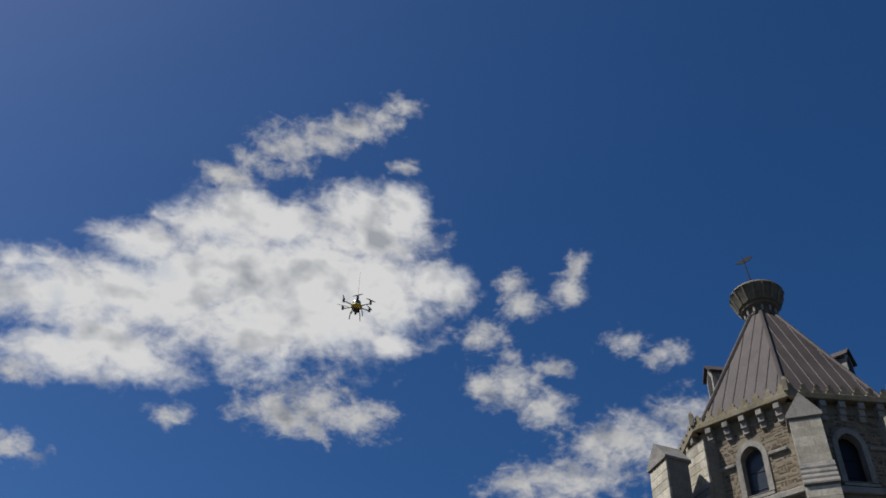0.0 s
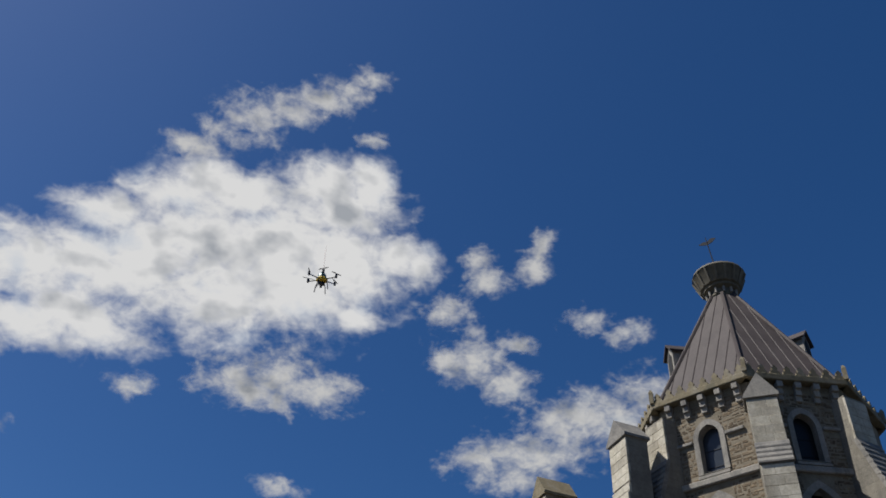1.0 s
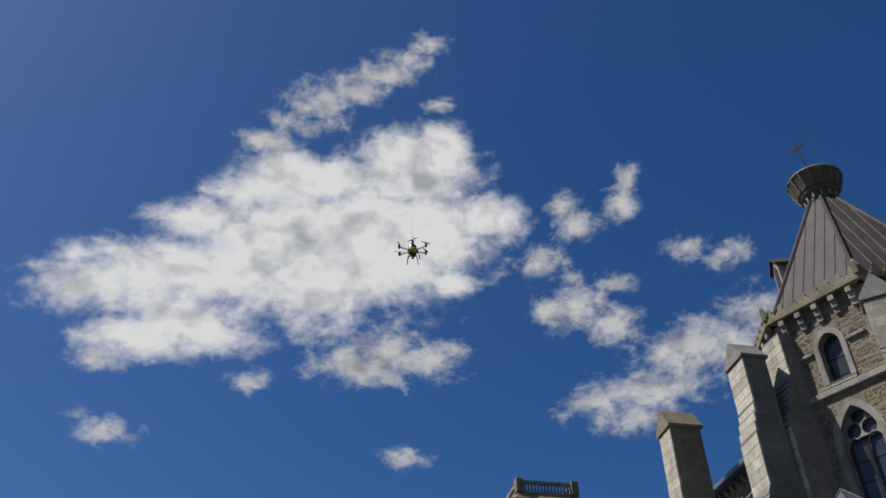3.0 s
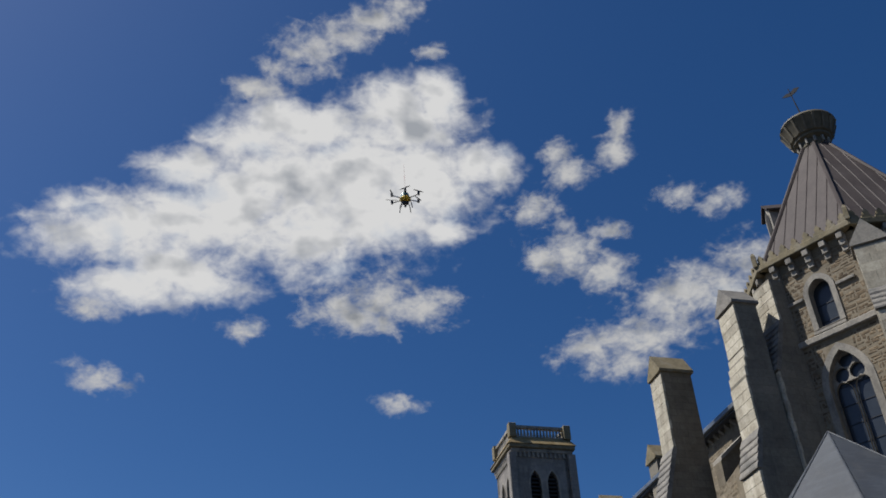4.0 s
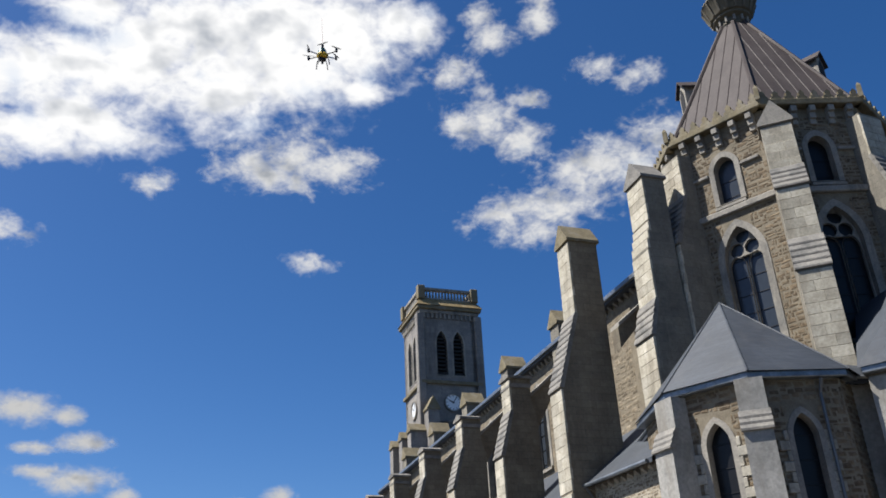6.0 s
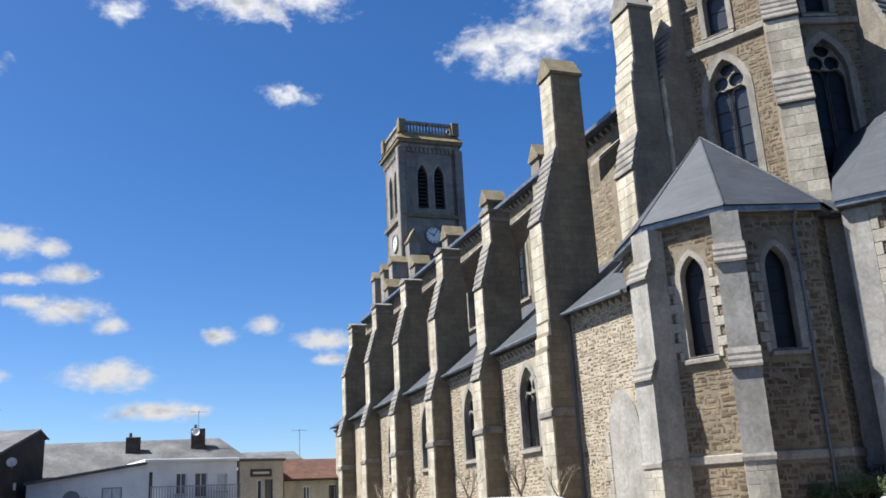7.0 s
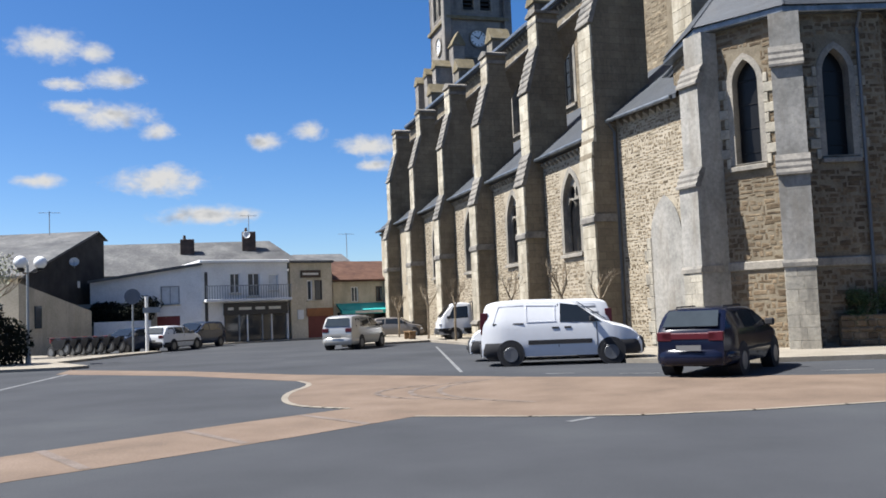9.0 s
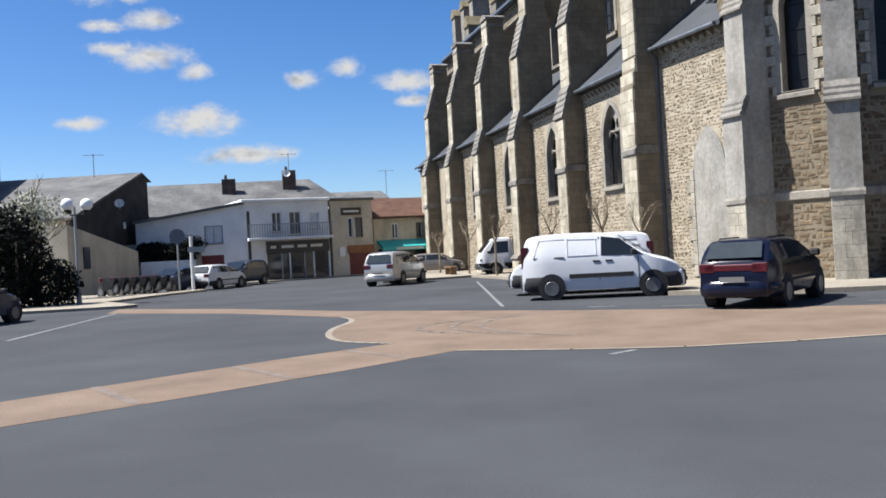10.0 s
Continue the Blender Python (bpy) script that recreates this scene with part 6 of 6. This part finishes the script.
def leaves(parent, name, centre, size, count, leaf, material, seed, hollow=0.35):
    """A crown of many small leaves with an uneven outline."""
    r = random.Random(seed)
    vs, fs = [], []
    lobes = [(Vector((r.uniform(-0.6, 0.6), r.uniform(-0.6, 0.6), r.uniform(-0.6, 0.6))), r.uniform(0.35, 0.6)) for _ in range(9)]
    for _ in range(count):
        c, rad = r.choice(lobes)
        d = Vector((r.gauss(0, 1), r.gauss(0, 1), r.gauss(0, 1))).normalized() * rad * r.uniform(hollow, 1.0) ** 0.5
        p = c + d
        p = Vector((p.x * size[0], p.y * size[1], p.z * size[2])) + Vector(centre)
        a = Vector((r.gauss(0, 1), r.gauss(0, 1), r.gauss(0, 1))).normalized()
        e = a.orthogonal().normalized()
        ln = leaf * r.uniform(0.6, 1.3)
        k = len(vs)
        vs += [p - a * ln, p + e * ln * 0.4, p + a * ln, p - e * ln * 0.4]
        fs.append((k, k + 1, k + 2, k + 3))
    me = bpy.data.meshes.new(name)
    me.from_pydata([tuple(v) for v in vs], [], fs)
    me.materials.append(material)
    ob = new(name, me)
    ob.parent = parent
    return ob


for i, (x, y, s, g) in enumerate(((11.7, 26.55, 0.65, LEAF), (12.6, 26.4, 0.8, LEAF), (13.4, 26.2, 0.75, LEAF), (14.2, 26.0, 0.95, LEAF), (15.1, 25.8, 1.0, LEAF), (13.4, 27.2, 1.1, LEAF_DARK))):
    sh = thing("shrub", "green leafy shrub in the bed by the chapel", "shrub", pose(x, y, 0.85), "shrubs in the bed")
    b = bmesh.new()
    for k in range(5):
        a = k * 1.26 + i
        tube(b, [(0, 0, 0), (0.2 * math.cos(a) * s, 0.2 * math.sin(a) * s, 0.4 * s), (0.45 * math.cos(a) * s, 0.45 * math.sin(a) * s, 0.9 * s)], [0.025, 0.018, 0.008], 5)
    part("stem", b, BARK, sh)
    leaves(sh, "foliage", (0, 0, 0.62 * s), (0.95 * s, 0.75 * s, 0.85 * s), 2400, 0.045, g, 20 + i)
soil = sheet("planting_bed", [(10.95, 26.8), (16.1, 25.4), (17.5, 29), (13, 30)], 0.1, mottled("soil", (0.05, 0.035, 0.025), (0.08, 0.06, 0.04), (0.11, 0.085, 0.06), 2, 20), "dark soil of the planting bed", "soil", 0.8)


def grow(b, p, d, length, rad, depth, r, bend=0.35):
    """A limb and its twigs."""
    q = p + d * length * 0.55 + Vector((r.uniform(-1, 1), r.uniform(-1, 1), 0)) * length * 0.06
    e = q + (d + Vector((0, 0, 0.25))).normalized() * length * 0.5
    tube(b, [p, q, e], [rad, rad * 0.8, rad * 0.6], 6 if depth > 1 else 4)
    if depth:
        for _ in range(r.choice((2, 3)) if depth > 1 else 3):
            nd = (d + Vector((r.uniform(-1, 1), r.uniform(-1, 1), r.uniform(-0.1, 0.8))) * (bend + 0.25)).normalized()
            grow(b, e if r.random() > 0.3 else q, nd, length * r.uniform(0.55, 0.8), rad * 0.58, depth - 1, r, bend)


for i, (x, y, h) in enumerate(((4.75, 31.0, 1.0), (3.75, 33.4, 1.15), (2.2, 39.0, 1.15), (-0.3, 46.3, 1.1), (-1.9, 52.0, 1.1), (-4.0, 58.0, 1.0))):
    tr = thing("bare_tree", "small leafless pollarded tree beside the church", "tree", pose(x, y, 0.0, 0, 0, i * 70), "bare trees along the nave")
    r = random.Random(40 + i)
    b = bmesh.new()
    tube(b, [(0, 0, 0), (0.02, 0.01, 0.8), (0.0, 0.03, 1.75 * h)], [0.085, 0.065, 0.06], 8)
    part("trunk", b, BARK, tr)
    b = bmesh.new()
    for k in range(4):
        a = k * 1.57 + r.uniform(-0.4, 0.4)
        grow(b, Vector((0, 0.03, 1.7 * h)), Vector((math.cos(a) * 0.55, math.sin(a) * 0.55, 0.9)).normalized(), 0.5 * h, 0.04, 3, r, 0.5)
    part("crown", b, BARK, tr)

big = thing("evergreen_shrub", "large dark evergreen shrub by the pavement", "shrub", pose(-20.7, 37.4, 0.1))
b = bmesh.new()
for k in range(6):
    a = k * 1.05
    tube(b, [(0, 0, 0), (0.5 * math.cos(a), 0.5 * math.sin(a), 1.4), (1.1 * math.cos(a), 1.1 * math.sin(a), 2.8)], [0.1, 0.07, 0.03], 6)
part("stem", b, BARK, big)
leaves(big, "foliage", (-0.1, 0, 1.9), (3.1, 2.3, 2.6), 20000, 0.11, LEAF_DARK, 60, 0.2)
pale = thing("tree", "small tree with pale young leaves", "tree", pose(-23.6, 44.5, 0.1))
b = bmesh.new()
tube(b, [(0, 0, 0), (0.05, 0, 2.0), (0, 0, 5.8)], [0.14, 0.1, 0.03], 8)
part("trunk", b, BARK, pale)
r = random.Random(3)
b = bmesh.new()
for k in range(7):
    a = k * 0.9
    grow(b, Vector((0, 0, 2.6 + k * 0.4)), Vector((math.cos(a), math.sin(a), 0.5)).normalized(), 1.0, 0.04, 2, r)
part("crown", b, BARK, pale)
leaves(pale, "foliage", (0, 0, 4.3), (1.9, 1.7, 1.9), 1500, 0.1, BLOSSOM, 61, 0.3)

hedge = thing("hedge", "dark clipped hedge above a white wall", "hedge", hedge_frame)
b = bmesh.new()
for k in range(5):
    tube(b, [(0.4 + k * 0.8, 0.35, 0), (0.45 + k * 0.8, 0.35, 2.8)], 0.04, 5)
part("stem", b, BARK, hedge)
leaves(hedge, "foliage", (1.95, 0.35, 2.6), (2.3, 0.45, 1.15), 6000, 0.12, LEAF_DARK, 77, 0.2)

# ---- clouds ----
def cloud_material(name, glow, fine, lo, hi, rag=1.0):
    m = bpy.data.materials.new(name)
    m.use_nodes = True
    nt = m.node_tree
    nt.nodes.clear()
    out = nt.nodes.new("ShaderNodeOutputMaterial")
    at = nt.nodes.new("ShaderNodeAttribute")
    at.attribute_name = "vapour"
    tc = nt.nodes.new("ShaderNodeTexCoord")
    mp = nt.nodes.new("ShaderNodeMapping")
    mp.inputs["Scale"].default_value = (fine, fine, fine * 1.5)
    nt.links.new(tc.outputs["Object"], mp.inputs["Vector"])

    def fbm(scale, detail, rough, dist=0.0):
        nz = node(nt, "ShaderNodeTexNoise", Scale=scale, Detail=detail, Roughness=rough, Distortion=dist)
        nt.links.new(mp.outputs[0], nz.inputs["Vector"])
        return nz.outputs["Fac"]

    def math2(op, a, c):
        nd = nt.nodes.new("ShaderNodeMath")
        nd.operation = op
        for s, v in zip(nd.inputs, (a, c)):
            if hasattr(v, "is_linked"):
                nt.links.new(v, s)
            else:
                s.default_value = v
        return nd.outputs[0]
    d = at.outputs["Fac"]
    for scale, gain, dist in ((0.004, 0.9, 0.3), (0.0095, 2.2, 0.5), (0.022, 1.0, 0.6), (0.05, 0.45, 0.3)):
        d = math2("ADD", d, math2("MULTIPLY", math2("SUBTRACT", fbm(scale, 3, 0.5, dist), 0.5), gain * rag))
    a = nt.nodes.new("ShaderNodeMapRange")
    a.interpolation_type = "SMOOTHSTEP"
    a.inputs["From Min"].default_value, a.inputs["From Max"].default_value = lo, hi
    nt.links.new(d, a.inputs["Value"])
    tone = fbm(0.007, 3, 0.45)
    core = math2("ADD", math2("MULTIPLY", math2("SUBTRACT", tone, 0.5), 3.6), math2("MULTIPLY", d, 0.22))
    thick = nt.nodes.new("ShaderNodeMapRange")
    thick.inputs["From Min"].default_value, thick.inputs["From Max"].default_value = -0.8, 1.15
    nt.links.new(core, thick.inputs["Value"])
    # white sunlit parts and grey shading are put into the emitted colour
    col = ramp(nt, thick.outputs[0], [(0.0, (0.74, 0.81, 0.92)), (0.4, (1.0, 1.0, 1.0)), (0.62, (1.0, 1.0, 1.0)), (1.0, (0.5, 0.53, 0.58))])
    em = nt.nodes.new("ShaderNodeEmission")
    em.inputs["Strength"].default_value = glow
    nt.links.new(col, em.inputs["Color"])
    tr = nt.nodes.new("ShaderNodeBsdfTransparent")
    mx = nt.nodes.new("ShaderNodeMixShader")
    nt.links.new(a.outputs[0], mx.inputs[0])
    nt.links.new(tr.outputs[0], mx.inputs[1])
    nt.links.new(em.outputs[0], mx.inputs[2])
    nt.links.new(mx.outputs[0], out.inputs["Surface"])
    return m


# glow replaces sunlight on the clouds; low ones dimmer for the later exposure
VAPOUR = cloud_material("cloud_vapour", 0.55, 1.0, -0.5, 1.25)
VAPOUR_TORN = cloud_material("torn_cloud_vapour", 0.42, 1.5, 0.05, 1.9, 1.15)
VAPOUR_LOW = cloud_material("low_cloud_vapour", 0.32, 1.8, 0.1, 1.5, 0.65)
FAR = 2800.0


def cloud(label, puffs, thin=0.0, vapour=None):
    """A bank of cloud far off: puffs as (bearing, height, half width, half height) in degrees make its density."""
    mid = sum((bearing(p[0], p[1]) for p in puffs), Vector()).normalized()
    right = mid.cross(Vector((0, 0, 1))).normalized()
    up = right.cross(mid)
    flat = []
    for az, el, rx, ry in puffs:
        v = bearing(az, el)
        k = 1 / v.dot(mid)
        flat.append((math.degrees(math.atan(v.dot(right) * k)), math.degrees(math.atan(v.dot(up) * k)), rx, ry))
    x0, x1 = min(x - 1.8 * rx for x, y, rx, ry in flat) - 0.6, max(x + 1.8 * rx for x, y, rx, ry in flat) + 0.6
    y0, y1 = min(y - 1.8 * ry for x, y, rx, ry in flat) - 0.6, max(y + 1.8 * ry for x, y, rx, ry in flat) + 0.6
    nx, ny = max(8, int((x1 - x0) / 0.22)), max(8, int((y1 - y0) / 0.22))
    vs, dens = [], []
    for j in range(ny + 1):
        for i in range(nx + 1):
            x, y = x0 + (x1 - x0) * i / nx, y0 + (y1 - y0) * j / ny
            p = (mid + right * math.tan(radians(x)) + up * math.tan(radians(y))) * FAR
            best = -2.0
            for px, py, rx, ry in flat:
                best = max(best, 1.0 - math.hypot((x - px) / rx, (y - py) / ry))
            vs.append(tuple(p))
            dens.append(max(-2.2, best * 1.6 + 0.15) - thin)
    fs = [(j * (nx + 1) + i, j * (nx + 1) + i + 1, (j + 1) * (nx + 1) + i + 1, (j + 1) * (nx + 1) + i) for j in range(ny) for i in range(nx)]
    me = bpy.data.meshes.new("cloud")
    me.from_pydata(vs, [], fs)
    at = me.attributes.new("vapour", "FLOAT", "POINT")
    at.data.foreach_set("value", dens)
    me.materials.append(vapour or VAPOUR)
    return tagged(new("cloud", me), label, "cloud", "clouds in the sky", "structure")


cloud("large bright white cumulus cloud with ragged edges", [(-29, 35, 4.5, 2.4), (-27, 32, 3.4, 1.5), (-23.5, 33.2, 4, 2), (-24.5, 36.3, 3.8, 2.2), (-20, 37.5, 4.5, 3.2), (-16, 40, 5, 3.6), (-14.5, 36, 3.4, 2.4), (-10.5, 41, 5, 4), (-9, 38, 4.5, 3.2), (-6, 43.3, 3.2, 2.8), (-4, 44.3, 2, 1.6), (-5.5, 40, 3.8, 3), (-1.2, 40.8, 2, 1.6), (0.8, 40.4, 1.4, 1.5), (-4, 36.6, 1.5, 1), (-20, 42, 2.8, 1.3), (-14.5, 42.8, 3.4, 1.8), (-24.5, 39.5, 2.6, 1.3), (-17.5, 43.4, 2.6, 1.3), (-8, 44.6, 3, 1.6), (-4, 45.6, 1.8, 1.2)], 0.0, VAPOUR)
cloud("thin torn wisp of white cloud", [(-19.7, 45, 2.7, 1.22), (-15.5, 47.8, 3.24, 1.89), (-12.5, 48.8, 2.97, 1.49), (-9.5, 50, 2.7, 1.08), (-7.5, 50.8, 1.89, 0.94), (-5.5, 51.6, 1.76, 0.94), (-17.5, 46.4, 2.43, 1.22)], 0.12, VAPOUR_TORN)
cloud("tiny white cloud", [(-4.5, 47.9, 1.22, 0.68)], 0.15, VAPOUR_TORN)
cloud("small bright white cumulus cloud", [(-9, 32.4, 3.24, 2.16), (-12.3, 32, 2.43, 1.49), (-5.5, 31.9, 2.7, 1.49), (-10.5, 31.2, 4.05, 1.08)], 0.0, VAPOUR_TORN)
cloud("tiny white cloud", [(-18.7, 30.2, 1.49, 0.88)], 0.0, VAPOUR_TORN)
cloud("pair of torn white cloud scraps", [(5.7, 41, 1.35, 1.08), (6.2, 39.6, 2.03, 1.22), (10.4, 40.6, 1.62, 1.35), (11.2, 42, 1.08, 1.22), (3.2, 37.6, 1.76, 1.35)], 0.08, VAPOUR_TORN)
cloud("small white cumulus cloud", [(5.5, 34.6, 2.97, 2.03), (3.4, 34.6, 1.49, 1.22), (8, 33, 1.89, 1.76), (9, 35.6, 1.08, 0.81)], 0.0, VAPOUR_TORN)
cloud("thin white cloud scraps", [(14.3, 37, 2.03, 1.08), (17.2, 36, 1.76, 1.08)], 0.15, VAPOUR_TORN)
cloud("broad white cloud bank behind the church", [(6.5, 28.6, 3.38, 1.62), (10, 28.7, 4.05, 2.03), (13.8, 31, 3.24, 2.03), (12, 30.4, 2.43, 1.76), (16, 30.5, 3.24, 2.29), (8.8, 27.2, 2.43, 1.22), (18, 32, 2.7, 2.03)], 0.05, VAPOUR_TORN)
cloud("faint wisp of white cloud", [(-7.5, 25.9, 2.03, 0.88)], 0.2, VAPOUR_TORN)
cloud("faint wisp of white cloud", [(-29, 30.2, 2.03, 1.08), (-27.5, 26.5, 2.43, 1.35)], 0.25, VAPOUR_TORN)
cloud("small flat white cloud", [(-24.4, 16.3, 2.56, 1.15), (-22.1, 16.1, 1.49, 0.68)], 0.0, VAPOUR_LOW)
cloud("small flat white cloud", [(-20.9, 14.6, 2.03, 0.74), (-23.5, 14.2, 1.62, 0.47)], 0.05, VAPOUR_LOW)
cloud("small flat white cloud", [(-20.9, 12.6, 2.84, 1.01), (-18.4, 11.6, 1.22, 0.61), (-23.2, 12.9, 1.89, 0.54)], 0.0, VAPOUR_LOW)
cloud("small round white clouds", [(-12, 11.1, 1.28, 0.74), (-9.2, 11.7, 1.28, 0.81)], 0.05, VAPOUR_LOW)
cloud("small flat white cloud", [(-5.3, 10.7, 2.29, 0.81), (-5.2, 9.5, 1.49, 0.47)], 0.0, VAPOUR_LOW)
cloud("bright flat-bottomed white cloud", [(-18.3, 8.6, 3.24, 0.94), (-18, 9, 1.89, 0.81)], -0.1, VAPOUR_LOW)
cloud("long thin white cloud", [(-15.6, 6.6, 3.51, 0.74), (-13.4, 6.6, 1.35, 0.54)], 0.0, VAPOUR_LOW)
cloud("faint small white cloud", [(-25, 8.6, 1.89, 0.54)], 0.1, VAPOUR_LOW)

# ---- drone ----
dpos = Vector(EYE) + bearing(-7.0, 38.8) * 23
drone = thing("drone", "yellow and black six-armed drone hovering in the air", "drone", Matrix.Translation(dpos) @ pose(0, 0, 0, 8, -6, 25))
D_BLACK = plain("drone_black", (0.018, 0.018, 0.02), 0.5)
D_YELLOW = plain("drone_yellow", (0.62, 0.4, 0.03), 0.4)
D_TEAL = plain("drone_teal_dome", (0.05, 0.16, 0.15), 0.3)
D_WHITE = plain("drone_white_arm", (0.7, 0.71, 0.72), 0.4)
b = bmesh.new()
lathe(b, [(0.05, -0.07), (0.13, -0.05), (0.15, 0.0), (0.12, 0.04)], 12)
smooth(part("hull", b, D_YELLOW, drone))
b = bmesh.new()
lathe(b, [(0.11, 0.03), (0.1, 0.13), (0.07, 0.17), (0.01, 0.18)], 14)
smooth(part("dome", b, D_TEAL, drone))
b = bmesh.new()
box(b, (-0.08, -0.05, -0.16), (0.08, 0.05, -0.06), None, 0.02)
part("battery", b, D_BLACK, drone)
b = bmesh.new()
tube(b, [(0, -0.05, 0.15), (0.01, -0.05, 1.0)], [0.004, 0.002], 5)
part("antenna", b, plain("red_whip", (0.4, 0.04, 0.03), 0.5), drone)
for k in range(6):
    a = k * math.pi / 3 + 0.2
    c, s = math.cos(a), math.sin(a)
    b = bmesh.new()
    tube(b, [(0.1 * c, 0.1 * s, 0), (0.38 * c, 0.38 * s, 0.015)], 0.017, 8)
    arm = part("arm", b, D_WHITE if k % 3 == 0 else D_BLACK, drone)
    b = bmesh.new()
    lathe(b, [(0.03, -0.03), (0.034, 0.02), (0.03, 0.07), (0.012, 0.09)], 10, (0.39 * c, 0.39 * s, 0.015))
    part("motor", b, D_BLACK, arm)
    b = bmesh.new()
    m2 = pose(0.39 * c, 0.39 * s, 0.1, 0, 0, 40 + k * 67)
    for sg in (1, -1):
        prism(b, [m2 @ Vector(p) for p in ((0, -0.012, 0), (sg * 0.05, -0.02, 0.004), (sg * 0.15, -0.008, 0), (sg * 0.15, 0.006, 0), (sg * 0.04, 0.014, -0.004))], (0, 0, 0.006))
    part("propeller", b, D_BLACK, arm)
for k in range(4):
    a = k * math.pi / 2 + 0.6
    c, s = math.cos(a), math.sin(a)
    b = bmesh.new()
    tube(b, [(0.1 * c, 0.1 * s, -0.04), (0.17 * c, 0.17 * s, -0.14), (0.2 * c, 0.2 * s, -0.32)], 0.012, 6)
    part("leg", b, D_BLACK, drone)

# ---- unseen dark walls round the camera, added to cut low sky light ----
for p, q, h in (((34, 8), (34, -30), 9.0), ((34, -30), (-6, -34), 8.5), ((-6, -34), (-46, -30), 9.5), ((-46, -30), (-48, 20), 8.0), ((40, 60), (38, 10), 9.0)):
    row = thing("house_row", "unseen dark wall added to block low sky light", "house")
    wall_of(row, p, q, h, SHADE_WALL, depth=6.0)

# ---- stones of the rubble walls ----
def stone_mesh(vs, fs, mw, x0, x1, z0, z1, proud, r):
    """One rough stone: its face set forward of the bed joints, corners uneven."""
    k = len(vs)
    j = min(x1 - x0, z1 - z0) * 0.3
    for x, z in ((x0, z0), (x1, z0), (x1, z1), (x0, z1)):
        vs.append(tuple(mw @ Vector((x + r.uniform(-j, j) * 0.5, 0.01, z + r.uniform(-j, j) * 0.5))))
    for x, z, a, c in ((x0, z0, 1, 1), (x1, z0, -1, 1), (x1, z1, -1, -1), (x0, z1, 1, -1)):
        vs.append(tuple(mw @ Vector((x + a * j * r.uniform(0.4, 1.5), -proud * r.uniform(0.6, 1.2), z + c * j * r.uniform(0.4, 1.5)))))
    fs += [(k + 4, k + 5, k + 6, k + 7)] + [(k + i, k + (i + 1) % 4, k + 4 + (i + 1) % 4, k + 4 + i) for i in range(4)]


def lay(mw, x0, x1, z0, z1, openings, size, seed, gap=0.01):
    """Courses of stones between the openings."""
    r = random.Random(seed)
    z = z0
    while z < z1 - 0.06:
        h = size[1] * r.uniform(0.7, 1.35)
        x = x0 + r.uniform(-0.2, 0)
        while x < x1:
            w = size[0] * r.choice((0.35, 0.5, 0.7, 0.9, 1.1, 1.5)) * r.uniform(0.85, 1.15)
            a, c, e, f = max(x, x0) + gap, min(x + w, x1) - gap, z + gap, min(z + h, z1) - gap
            skip = False
            for o in openings:
                if e < o[3] and f > o[2] and a < o[1] and c > o[0]:
                    if o[0] - a > c - o[1]:
                        c = o[0] - 0.008
                    else:
                        a = o[1] + 0.008
                    if f - o[2] < 0.05 or o[3] - e < 0.05:
                        skip = True
            if not skip and c - a > 0.05:
                up = r.gauss(0, 0.28) * h
                yield a, c, e + up * 0.6 + r.uniform(-0.03, 0.02), f + up * 0.6 + r.uniform(-0.04, 0.03), r
            x += w
        z += h


for n, (mw, x0, x1, z0, z1, openings, size, is_pale, wall) in enumerate(LAID):
    vs, fs = [], []
    near = wall.name.startswith("chapel_wall") and n < 8 and n >= 5
    made = 0
    for a, c, e, f, r in lay(mw, x0, x1, z0, z1, openings, size, 100 + n, 0.017 if is_pale else 0.01):
        if near and made < 95 and e < 5.6 and e > 0.6:
            v1, f1 = [], []
            stone_mesh(v1, f1, mw, a, c, e, f, 0.013, r)
            me = bpy.data.meshes.new("stone")
            me.from_pydata(v1, [], f1)
            me.materials.append(RUBBLE)
            ob = new("stone", me)
            ob.parent = wall
            made += 1
        else:
            stone_mesh(vs, fs, mw, a, c, e, f, 0.012, r)
    me = bpy.data.meshes.new("rubble_facing")
    me.from_pydata(vs, [], fs)
    me.materials.append(RUBBLE_PALE if is_pale else RUBBLE_SET)
    ob = new("rubble_facing", me)
    ob.parent = wall
    tagged(ob, kind="stuff")
